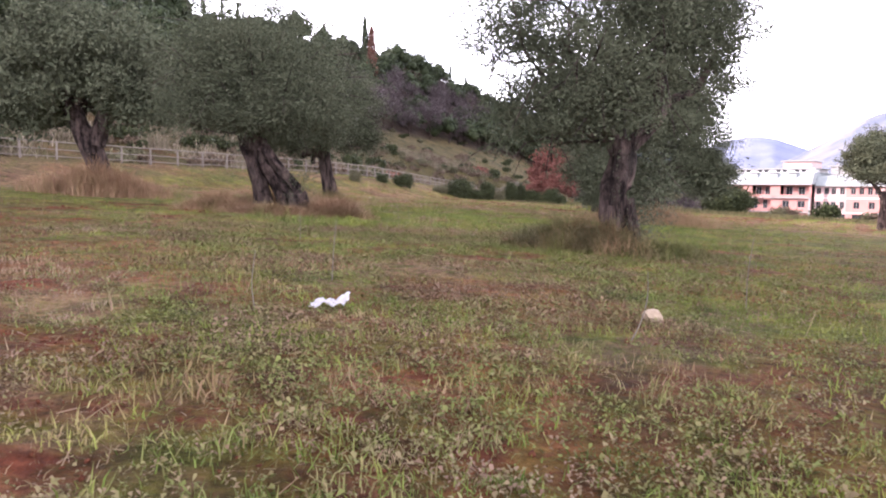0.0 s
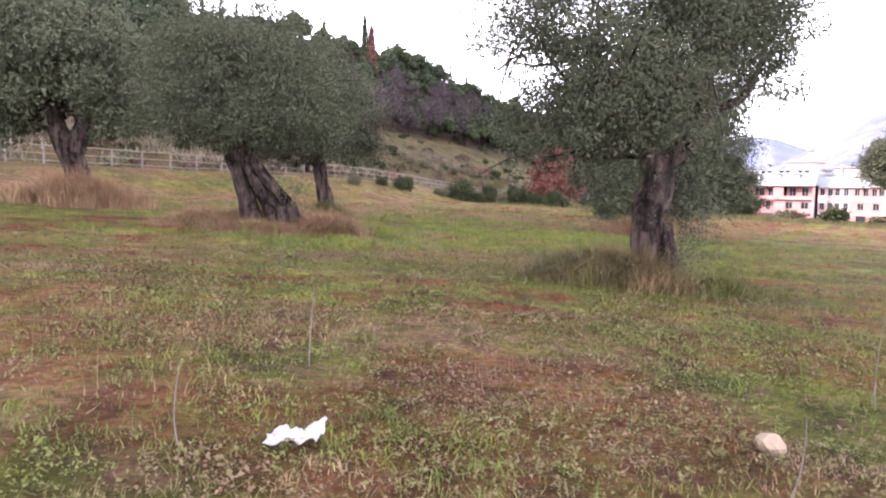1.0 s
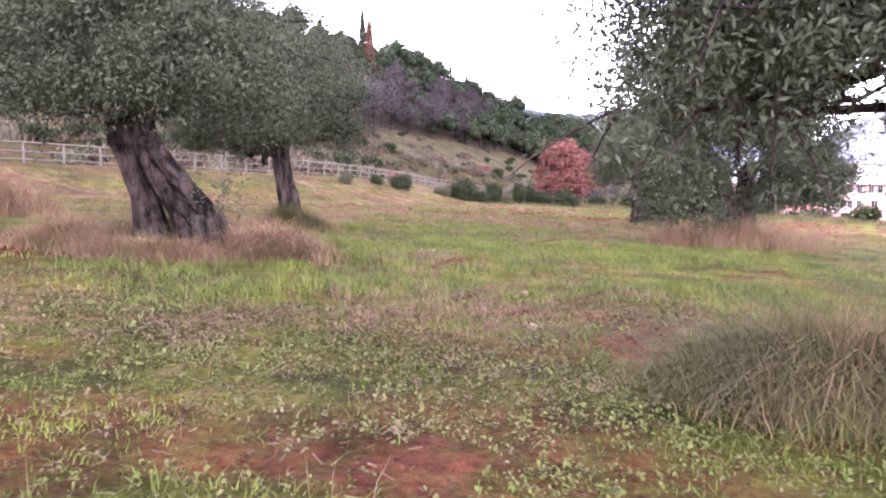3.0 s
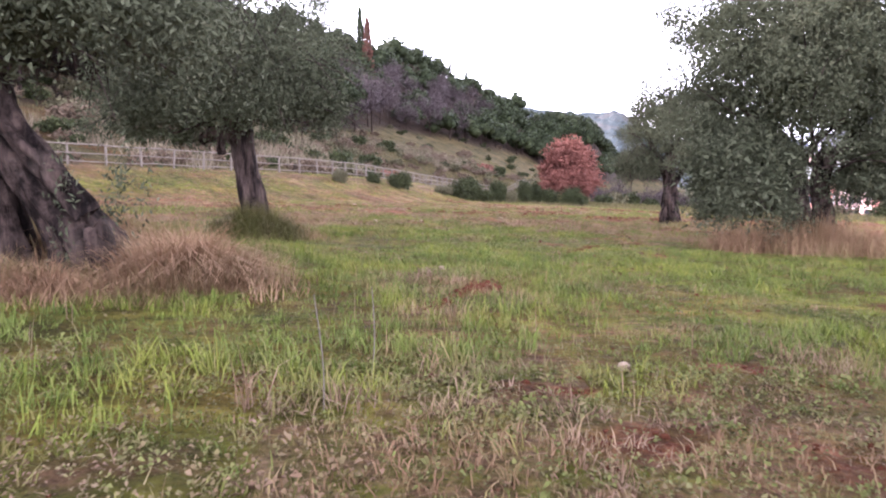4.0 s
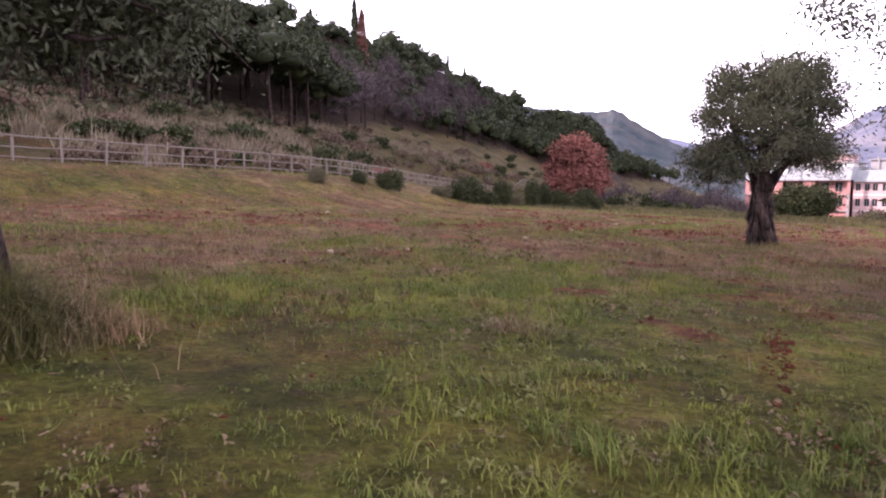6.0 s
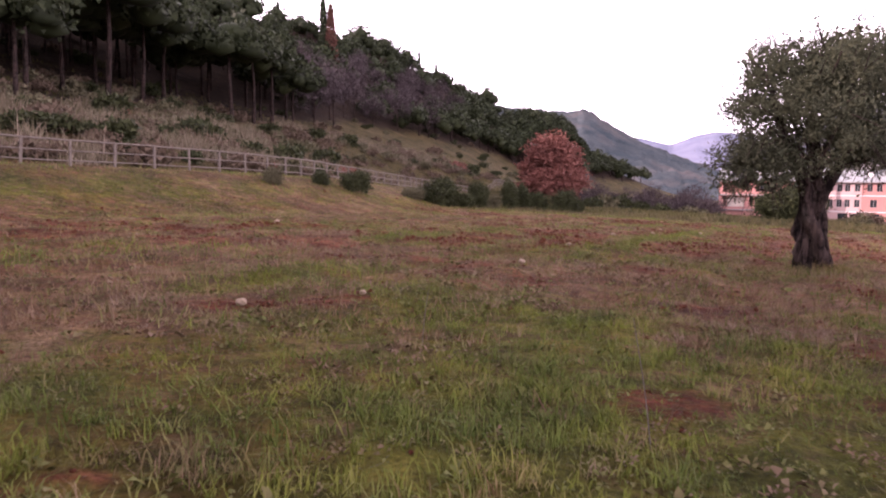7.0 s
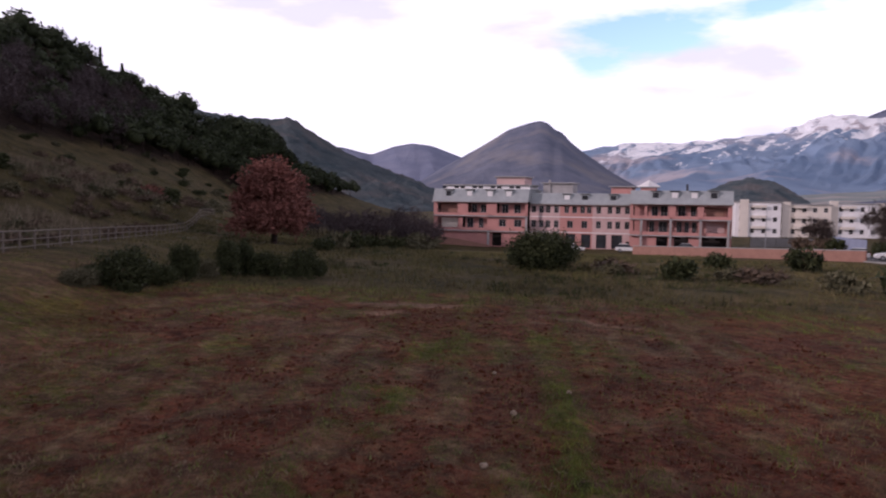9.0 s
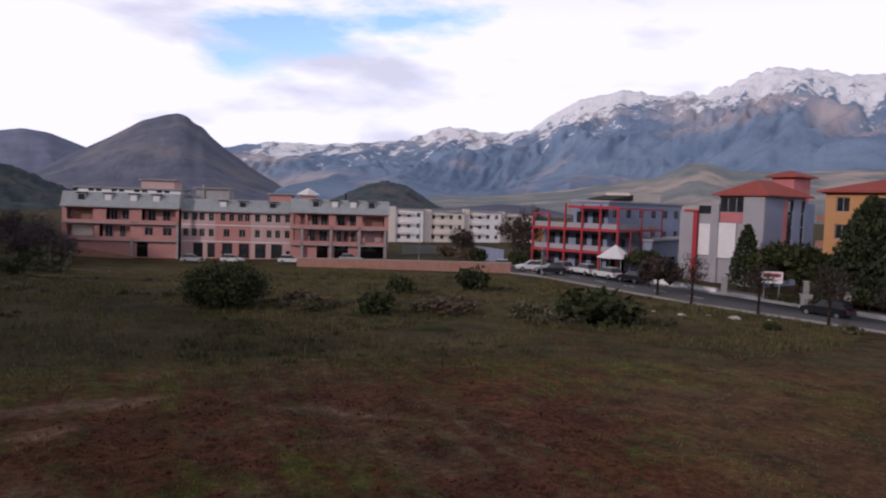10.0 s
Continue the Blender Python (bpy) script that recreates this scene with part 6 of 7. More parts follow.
for x, y, kn in [(-0.62, 12.7, [(0, 0, 0), (0.01, 0, 0.22), (0.0, 0, 0.42)]), (0.86, 3.75, [(0, 0, 0), (0.05, 0.02, 0.08), (0.085, 0.02, 0.2), (0.08, 0, 0.34)]), (-1.55, 8.2, [(0, 0, 0), (0.01, 0, 0.2), (0.0, 0, 0.36)]), (-0.75, 5.3, [(0, 0, 0), (0.01, 0.0, 0.22), (0.03, 0, 0.43)]),
                 (-0.95, 4.1, [(0, 0, 0), (-0.02, 0, 0.15), (0.0, 0, 0.33)]), (0.7, 22.9, [(0, 0, 0), (-0.04, 0, 0.3), (-0.1, 0, 0.62)]), (-0.33, 24.9, [(0, 0, 0), (0.02, 0, 0.25), (0.05, 0, 0.45)]), (-0.75, 12.2, [(0, 0, 0), (0.0, 0, 0.2), (-0.03, 0, 0.45)]), (2.0, 5.2, [(0, 0, 0), (0.0, 0, 0.25), (0.03, 0, 0.5)])]:
    stem(x, y, kn, 0.0035, "thin dry weed stem rising from the grass")

# ---- the town's edge: street, walls, buildings ----
M_PINK = plain("salmon_plaster", (0.50, 0.245, 0.22), (0.39, 0.195, 0.178), 0.5, 0.9)
M_PALE = plain("pale_pink_plaster", (0.56, 0.385, 0.368), (0.46, 0.315, 0.30), 0.5, 0.9)
M_GREYROOF = plain("grey_green_sheet_roof", (0.34, 0.365, 0.375), (0.25, 0.265, 0.275), 0.8, 0.6)
M_CONC = plain("raw_concrete", (0.36, 0.345, 0.34), (0.26, 0.25, 0.25), 0.7, 0.9)
# near-black: paints the shade of rooms behind openings, also dark roofs and frames
M_DARK = plain("room_shade_and_dark_trim", (0.035, 0.030, 0.030), (0.022, 0.020, 0.020), 1.0, 0.95)
M_WHITE = plain("white_paint", (0.78, 0.76, 0.76), (0.66, 0.64, 0.64), 1.0, 0.7)
M_CREAM = plain("cream_plaster", (0.70, 0.63, 0.56), (0.58, 0.52, 0.46), 0.4, 0.9)
M_BRICK = plain("brick_wall", (0.34, 0.185, 0.145), (0.24, 0.13, 0.105), 1.2, 0.95)
M_BLUEGREY = plain("blue_grey_plaster", (0.27, 0.305, 0.42), (0.215, 0.245, 0.345), 0.4, 0.85)
M_REDMETAL = plain("red_painted_steel", (0.42, 0.045, 0.060), (0.33, 0.035, 0.05), 2.0, 0.5)
M_GREY = plain("grey_cladding", (0.37, 0.36, 0.385), (0.30, 0.29, 0.31), 0.4, 0.8)
M_REDROOF = plain("red_tiles", (0.36, 0.085, 0.065), (0.26, 0.06, 0.05), 1.5, 0.85)
M_ROSE = plain("rose_plaster", (0.52, 0.185, 0.195), (0.43, 0.15, 0.16), 0.6, 0.85)
M_ORANGE = plain("orange_plaster", (0.56, 0.30, 0.135), (0.47, 0.245, 0.11), 0.5, 0.9)
M_ASPHALT = plain("worn_asphalt", (0.105, 0.103, 0.106), (0.075, 0.074, 0.076), 0.3, 0.9, 0, 0.4, 20)
M_KERB = plain("kerb_stone", (0.30, 0.29, 0.28), (0.22, 0.21, 0.205), 1.5, 0.9)
M_TYRE = plain("black_rubber", (0.02, 0.02, 0.02), (0.015, 0.015, 0.015), 5, 0.9)
M_STEEL = plain("galvanised_steel", (0.38, 0.39, 0.40), (0.30, 0.31, 0.32), 3, 0.45, 0.8)


def glass_mat():
    m, nt, b = mat("window_glass", 0.08, 0, 0.5)
    nt.links.new(ramp(nt, noise_tex(nt, 0.7, 2), [(0.3, (0.018, 0.020, 0.024)), (0.7, (0.045, 0.048, 0.055))]), b.inputs["Base Color"])
    return m


M_GLASS = glass_mat()


def pbox(name, a, b, material, parent, label=""):
    ob = put(name, box_mesh(name, a, b, material), parent, label)
    return ob


def pierced(width, z0, z1, holes, thick=0.3, y=0.0, x0=0.0):
    """A wall in the plane y with openings (xa, xb, za, zb) right through it, as one bmesh."""
    bm = bmesh.new()
    xs = sorted({x0, x0 + width, *[h[0] for h in holes], *[h[1] for h in holes]})
    zs = sorted({z0, z1, *[h[2] for h in holes], *[h[3] for h in holes]})
    for xa, xb in zip(xs[:-1], xs[1:]):
        run = None
        for za, zb in zip(zs[:-1], zs[1:]):
            cx, cz = (xa + xb) / 2, (za + zb) / 2
            solid = not any(h[0] < cx < h[1] and h[2] < cz < h[3] for h in holes)
            if solid:
                run = (run[0] if run else za, zb)
            if run and (not solid or zb == zs[-1]):
                box(bm, (xa, y, run[0]), (xb, y + thick, run[1]))
                run = None
    bmesh.ops.remove_doubles(bm, verts=bm.verts[:], dist=0.001)
    return bm


def window(parent, xa, xb, za, zb, y=0.0, material=None, frame_mat=None, bars=1):
    """Frame, pane and sill set back in an opening."""
    w = put("window", box_mesh("window", (xa, y + 0.20, za), (xb, y + 0.23, zb), material or M_GLASS), parent)
    f = bmesh.new()
    t = 0.07
    for a, b in (((xa, y + 0.12, za), (xa + t, y + 0.2, zb)), ((xb - t, y + 0.12, za), (xb, y + 0.2, zb)), ((xa, y + 0.12, zb - t), (xb, y + 0.2, zb)), ((xa, y + 0.12, za), (xb, y + 0.2, za + t))):
        box(f, a, b)
    for k in range(bars):
        c = xa + (xb - xa) * (k + 1) / (bars + 1)
        box(f, (c - 0.03, y + 0.12, za), (c + 0.03, y + 0.2, zb))
    part("frame", f, frame_mat or M_CONC, w)
    return w


def site(name, a, b, z, label, category="building"):
    """A thing at a, its x axis running level towards b and its y axis away from the viewer."""
    d = Vector((b[0] - a[0], b[1] - a[1], 0)).normalized()
    m = Matrix.Translation((a[0], a[1], z)) @ Matrix(((d.x, -d.y, 0, 0), (d.y, d.x, 0, 0), (0, 0, 1, 0), (0, 0, 0, 1)))
    return thing(name, m, label, category)


def pink_building():
    """Long three-storey block under a mansard roof; the middle stands back between two wings."""
    top = site("apartment_building", (64.33, 172.98), (106.35, 131.65), -6.0, "long unfinished pink apartment block with grey mansard roof")
    f1, f2, ev, rf = 3.1, 6.2, 9.1, 11.75
    # wings: (start, end, stand-back)
    left, mid, right = (0.1, 20.4), (20.4, 40.7), (40.7, 59.2)
    back = 2.2
    # solid core, coloured near-black to stand in for unlit rooms
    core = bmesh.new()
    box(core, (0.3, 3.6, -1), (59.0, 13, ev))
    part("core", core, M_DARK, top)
    # left wing
    lg = [(0.9, 5.4, f2 + 0.5, ev - 0.35), (7.7, 11.7, f2 + 0.35, ev - 0.3), (13.9, 19.9, f2 + 0.35, ev - 0.3),
          (0.9, 5.6, f1 + 0.5, f2 - 0.4), (6.5, 11.9, f1 + 0.5, f2 - 0.3), (14.4, 15.9, f1 + 0.9, f2 - 0.7), (17.6, 19.2, f1 + 0.9, f2 - 0.7), (13.0, 15.0, 0.0, f1 - 0.4)]
    w1 = part("wall", pierced(20.3, -1.0, ev, lg, 0.3, 0, 0.1), M_PINK, top, "salmon plaster wall with deep loggias")
    for xa, xb, za, zb in lg[:5]:
        pbox("loggia_wall", (xa + 0.1, 1.75, za - 0.5), (xb - 0.1, 1.9, zb + 0.2), M_PINK, top)
    for xa, xb in ((1.3, 4.9),):
        pbox("panel", (xa, 1.62, f2 + 0.5), (xb, 1.72, ev - 0.6), M_BRICK, top, "bare brick infill")
        pbox("panel", (xa, 1.62, f1 + 0.5), (xb, 1.72, f2 - 0.6), M_CREAM, top, "pale block infill")
    for xa, xb, za, zb in ((8.0, 9.2, f2 + 0.4, ev - 0.5), (10.0, 11.3, f2 + 0.6, ev - 0.6), (14.6, 16.0, f2 + 0.2, ev - 0.5), (17.2, 18.6, f2 + 0.2, ev - 0.5), (7.0, 8.4, f1 + 0.4, f2 - 0.5), (9.6, 10.6, f1 + 0.4, f2 - 0.5)):
        window(top, xa, xb, za, zb, 1.5, M_GLASS, M_CONC)
    for xa, xb, za, zb in lg[5:7]:
        window(top, xa, xb, za, zb)
    # right wing
    rg = [(41.3, 43.4, f2 + 0.5, ev - 0.35), (43.9, 47.8, f2 + 0.5, ev - 0.3), (49.2, 53.0, f2 + 0.35, ev - 0.3), (54.2, 58.4, f2 + 0.6, ev - 0.5),
          (41.3, 43.0, f1 + 0.7, f2 - 0.4), (43.9, 48.0, f1 + 0.6, f2 - 0.4), (48.9, 53.2, f1 + 0.6, f2 - 0.4), (54.2, 58.6, f1 + 0.6, f2 - 0.5),
          (45.7, 47.8, 0, f1 - 0.3), (49.0, 51.6, 0, f1 - 0.3), (54.0, 58.4, 0, f1 - 0.2)]
    part("wall", pierced(18.5, -1.0, ev, rg, 0.3, 0, 40.7), M_PINK, top, "salmon plaster wall with deep loggias")
    for xa, xb, za, zb in rg[:8]:
        pbox("loggia_wall", (xa + 0.1, 1.75, za - 0.5), (xb - 0.1, 1.9, zb + 0.2), M_PINK, top)
    for xa, xb in ((54.6, 58.0),):
        pbox("panel", (xa, 1.62, f2 + 0.6), (xb, 1.72, ev - 0.7), M_BRICK, top, "bare brick infill")
        pbox("panel", (xa, 1.62, f1 + 0.6), (xb, 1.72, f2 - 0.6), M_PALE, top, "pale block infill")
    for xa, xb, za, zb in ((44.6, 45.8, f2 + 0.5, ev - 0.5), (46.3, 47.6, f2 + 0.2, ev - 0.4), (49.5, 50.9, f2 + 0.1, ev - 0.4), (51.8, 52.8, f2 + 0.1, ev - 0.4), (44.2, 45.2, f1 + 0.5, f2 - 0.5), (46.0, 47.6, f1 + 0.5, f2 - 0.5), (49.3, 50.3, f1 + 0.4, f2 - 0.5), (50.8, 51.6, f1 + 0.4, f2 - 0.5), (52.1, 52.9, f1 + 0.4, f2 - 0.5)):
        window(top, xa, xb, za, zb, 1.5, M_GLASS, M_CONC)
    # balconies, pillars and slabs of the wings
    for xa, xb in ((0.1, 20.4), (40.7, 59.2)):
        for z in (f1, f2):
            pbox("floor_slab", (xa, -0.75, z - 0.18), (xb, 0.1, z + 0.02), M_CONC, top)
    for xa, xb in ((6.3, 12.2), (13.4, 20.2), (40.9, 48.2), (48.7, 53.4)):
        for z in (f1, f2):
            pbox("parapet", (xa, -0.75, z + 0.02), (xb, -0.62, z + 0.62), M_PINK, top)
    for x in (12.3, 20.3, 42.9, 48.3, 53.7, 58.6):
        pbox("pillar", (x - 0.2, -0.75, -1.0), (x + 0.2, -0.35, f1 + (3.1 if x > 15 else 0.0)), M_CONC, top)
    # middle
    xs3 = [21.2, 22.8, 24.2, 25.9, 28.0, 29.6, 31.2, 32.5, 34.4, 36.6, 38.2, 40.0]
    xs2 = [21.2, 22.8, 24.2, 25.9, 28.7, 31.6, 34.4, 36.6, 38.2, 40.0]
    hs = [(x - 0.48, x + 0.48, f2 + 0.75, ev - 0.7) for x in xs3] + [(x - (0.6 if 28 < x < 32 else 0.48), x + (0.6 if 28 < x < 32 else 0.48), f1 + 0.85, f2 - 0.75) for x in xs2]
    doors = [(22.6, 24.4, 0, f1 - 0.35), (25.2, 26.7, 0, f1 - 0.35), (27.9, 29.8, 0, f1 - 0.35), (31.0, 32.9, 0, f1 - 0.35), (34.0, 36.0, 0, f1 - 0.35), (37.0, 39.1, 0, f1 - 0.35), (39.8, 40.6, 0.3, 1.5)]
    hs += doors
    for xa, xb, m in ((20.4, 26.6, M_PALE), (26.6, 33.2, M_PINK), (33.2, 40.7, M_PALE)):
        part("wall", pierced(xb - xa, -1.0, ev, [h for h in hs if xa < (h[0] + h[1]) / 2 < xb], 0.3, back, xa), m, top)
    for xa, xb, za, zb in hs[: len(hs) - len(doors)]:
        window(top, xa, xb, za, zb, back, M_GLASS, M_CONC)
    for xa, xb, za, zb in doors:
        pbox("door", (xa, back + 0.22, za), (xb, back + 0.27, zb), M_GLASS, top, "dark glazed shop opening")
    for z in (f1, f2):
        pbox("string_course", (20.42, back - 0.06, z - 0.1), (40.68, back - 0.003, z + 0.06), M_WHITE, top)
    # roofs
    def mansard(xa, xb, ya, za, zb, m=M_GREYROOF):
        bm = bmesh.new()
        vs = box(bm, (xa - 0.25, ya - 0.55, za), (xb + 0.25, 13.2, zb))
        for v in vs:
            if v.co.z > za + 0.1 and v.co.y < 6:
                v.co.y += 1.5
        part("mansard_roof", bm, m, top, "grey sheet-metal mansard")
        pbox("gutter", (xa - 0.3, ya - 0.68, za - 0.14), (xb + 0.3, ya - 0.55, za + 0.06), M_CONC, top)
    mansard(0.2, 20.3, 0, ev + 0.003, rf)
    mansard(20.8, 40.2, back, ev - 0.3, rf - 0.75)
    mansard(40.9, 59.1, 0, ev + 0.003, rf - 0.1)
    for x, ya, dz in ((3.4, 0, 0), (8.0, 0, 0), (12.4, 0, 0), (16.4, 0, 0), (28.0, back, -0.7), (31.6, back, -0.7), (37.2, back, -0.7), (45.4, 0, 0), (48.9, 0, 0), (52.4, 0, 0), (55.9, 0, 0)):
        d = put("dormer", box_mesh("dormer", (x - 0.75, ya + 0.1, ev + 0.9 + dz), (x + 0.75, ya + 2.2, ev + 2.35 + dz), M_GREYROOF), top)
        pbox("dormer_window", (x - 0.55, ya + 0.06, ev + 1.15 + dz), (x + 0.55, ya + 0.098, ev + 2.15 + dz), M_GLASS if int(x) % 2 else M_WHITE, d)
        pbox("dormer_roof", (x - 0.95, ya - 0.1, ev + 2.354 + dz), (x + 0.95, ya + 2.3, ev + 2.5 + dz), M_DARK, d)
    for xa, xb, za, zb, ya, m in ((1.5, 20.0, rf, rf + 0.75, 3.2, M_WHITE), (12.6, 18.6, rf, rf + 2.5, 4.6, M_PALE), (22.4, 28.6, rf - 0.8, rf + 1.25, 5.5, M_CONC), (36.4, 40.6, rf - 0.8, rf + 0.55, 5.0, M_PINK), (42.2, 45.0, rf - 0.1, rf + 0.5, 5.0, M_PINK)):
        r = put("penthouse", box_mesh("penthouse", (xa, ya, za), (xb, 11.5, zb), m), top)
        pbox("flat_roof", (xa - 0.45, ya - 0.5, zb + 0.003), (xb + 0.45, 11.8, zb + 0.22), M_CONC, r)
    pyr = bmesh.new()
    bmesh.ops.create_cone(pyr, cap_ends=True, segments=4, radius1=2.4, radius2=0.1, depth=1.3, matrix=Matrix.Translation((43.6, 7.5, rf + 1.4)))
    part("skylight", pyr, M_WHITE, top, "white pyramid skylight")
    for x, z in ((23.8, rf + 2.0), (51.0, rf + 1.2)):
        pbox("chimney", (x - 0.18, 5.2, rf - 0.8), (x + 0.18, 5.6, z), M_CONC if x < 30 else M_DARK, top)
    for n in range(14):
        xa = 0.9 + n * 1.35
        if n % 3 != 1:
            pbox("clerestory", (xa, 3.15, rf + 0.15), (xa + 0.95, 3.19, rf + 0.6), M_GLASS, top)
    # sloping brick wall before the left wing
    bm = bmesh.new()
    ramp_wall = box(bm, (-0.6, -2.6, -1.4), (13.0, -2.3, 2.5))
    for v in ramp_wall:
        if v.co.z > 0 and v.co.x > 5:
            v.co.z = 0.3
    part("ramp_wall", bm, M_BRICK, top, "sloping brown brick wall")
    # side walls
    for x in (0.1, 58.9):
        pbox("side_wall", (x, 0.302, -1.0), (x + 0.3, 13, ev), M_PALE, top)
    return top


pink_building()


def block(name, a, b, z, depth, tall, rows, cols, wall, label, roof=None, wide=1.0, high=1.2, pane=None):
    """A plain block with a pierced front and right side."""
    top = site(name, a, b, z, label)
    width = math.dist(a, b)
    step, floor = width / cols, tall / rows
    hs = [(step * (c + 0.5) - wide / 2, step * (c + 0.5) + wide / 2, floor * r + floor * 0.34, floor * r + floor * 0.34 + high) for r in range(rows) for c in range(cols)]
    part("wall", pierced(width, -2.0, tall, hs), wall, top)
    for h in hs:
        window(top, *h, material=pane)
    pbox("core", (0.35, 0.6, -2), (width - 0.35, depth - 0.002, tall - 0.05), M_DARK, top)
    for x in (0.0, width - 0.3):
        pbox("side_wall", (x, 0.302, -2), (x + 0.3, depth, tall), wall, top)
    pbox("roof", (-0.3, -0.35, tall + 0.003), (width + 0.3, depth + 0.3, tall + 0.28), roof or M_CONC, top)
    return top


# pale apartment blocks farther back
GONE = "cream apartment block with rows of small dark windows"
for a, b, z, tall, c in (((161.0, 181.5), (170.5, 174.5), -6.2, 9.6, 4), ((171.5, 176.5), (183.0, 168.5), -6.2, 9.0, 5), ((183.0, 170.5), (195.0, 163.0), -6.2, 9.4, 5), ((196.0, 166.0), (206.0, 157.0), -6.2, 8.9, 4), ((176.0, 198.0), (196.0, 186.0), -6.2, 7.6, 6)):
    blk = block("apartment_block", a, b, z, 10, tall, 3, c, M_CREAM if tall < 9.2 else M_WHITE, GONE, M_CONC, 1.1, 1.3)
    pbox("stair_tower", (1.0, -0.7, -1), (3.2, -0.003, tall + 0.9), M_CREAM, blk)
    for k in range(3):
        pbox("balcony", (4.2, -1.0, 2.4 + k * 2.9), (7.8, -0.003, 3.1 + k * 2.9), M_CREAM, blk)
block("house", (112.0, 100.0), (116.0, 96.5), -4.0, 6, 6.2, 2, 2, M_ORANGE, "small bright house lit between the blocks", M_CONC)
block("house", (122.0, 76.0), (129.0, 75.0), -3.3, 6, 5.6, 2, 3, M_CREAM, "low cream house behind the grey block", M_REDROOF)


def grey_building():
    """Blue-grey block; a red steel frame carries its balconies round the corner towards the street."""
    top = block("office_building", (97.0, 81.8), (121.5, 80.0), -3.4, 5.6, 9.9, 3, 6, M_BLUEGREY, "blue-grey building with red steel balcony frames", M_GREY, 1.5, 1.3)
    # low wing behind the frame, with pale walls and dark openings
    wing = put("low_wing", box_mesh("low_wing", (0.02, 5.62, -2.0), (9.0, 10.6, 6.3), M_BLUEGREY), top)
    for y in (6.3, 8.6):
        for z in (0.3, 3.5):
            pbox("opening", (-0.05, y, z), (0.016, y + 1.5, z + 1.9), M_GLASS, wing)
    for z, far in ((2.9, 10.6), (6.0, 10.6), (9.1, 4.6)):
        pbox("balcony_slab", (-3.0, -3.2, z), (-0.004, far, z + 0.2), M_CONC, top)
        pbox("red_fascia", (-3.22, -3.4, z - 0.12), (-3.004, far, z + 0.26), M_REDMETAL, top, "red steel edge beam")
    for z in (2.9, 6.0):
        pbox("balcony_slab", (0.0, -3.2, z), (10.6, -0.004, z + 0.2), M_CONC, top)
        pbox("red_fascia", (-3.0, -3.42, z - 0.12), (10.7, -3.204, z + 0.26), M_REDMETAL, top, "red steel edge beam")
    for y, tall in ((-3.3, 9.0), (-0.6, 9.6), (2.2, 9.6), (5.0, 9.6), (7.7, 8.0), (10.4, 8.0)):
        pbox("red_post", (-3.3, y - 0.12, -2), (-3.06, y + 0.12, tall), M_REDMETAL, top, "red steel post")
    for x, tall in ((3.4, 8.9), (9.9, 8.9), (0.2, 6.2), (6.6, 6.2)):
        pbox("red_post", (x - 0.12, -3.55, -2), (x + 0.12, -3.43, tall), M_REDMETAL, top, "red steel post")
    pbox("red_beam", (3.2, -3.56, 8.9), (10.1, -3.4, 9.16), M_REDMETAL, top, "red steel beam")
    pbox("red_beam", (-3.26, 7.6, 8.0), (-3.08, 10.5, 8.22), M_REDMETAL, top, "red steel beam")
    pbox("red_beam", (-3.2, -3.4, 9.0), (3.3, -3.2, 9.2), M_REDMETAL, top, "red steel beam")
    for z in (3.16, 6.26):
        for y in (-2.0, 0.8, 3.6, 6.3, 9.0):
            pbox("railing", (-3.1, y - 1.15, z), (-3.05, y + 1.15, z + 0.7), M_GREY, top)
        for x in (-1.4, 1.8, 5.0, 8.2):
            pbox("railing", (x - 1.3, -3.2, z), (x + 1.3, -3.15, z + 0.7), M_GREY, top)
    for y in (0.6, 3.2):
        for z in (0.2, 3.3, 6.5):
            pbox("window", (-0.06, y, z), (-0.004, y + 1.8, z + 2.0), M_GLASS, top)
    for x in (1.0, 4.4, 7.6):
        pbox("shop_front", (x, -0.06, -0.4), (x + 2.2, -0.004, 2.3), M_GLASS, top)
    roof = put("roof_house", box_mesh("roof_house", (8.5, 1.2, 10.19), (19, 5.2, 11.5), M_CREAM), top)
    bm = bmesh.new()
    for v in box(bm, (3.4, 1.0, 10.3), (9.2, 5.4, 11.2)):
        if v.co.x < 5 and v.co.z > 11:
            v.co.z = 10.45
    part("canopy_roof", bm, M_DARK, roof, "dark sloping roof canopy")
    annex = block("annex_building", (100.5, 76.6), (118, 75.2), -3.35, 4.2, 4.6, 1, 4, M_BLUEGREY, "low dark-grey annex beside the office block", M_GREY, 2.4, 0.7)
    return annex


grey_building()


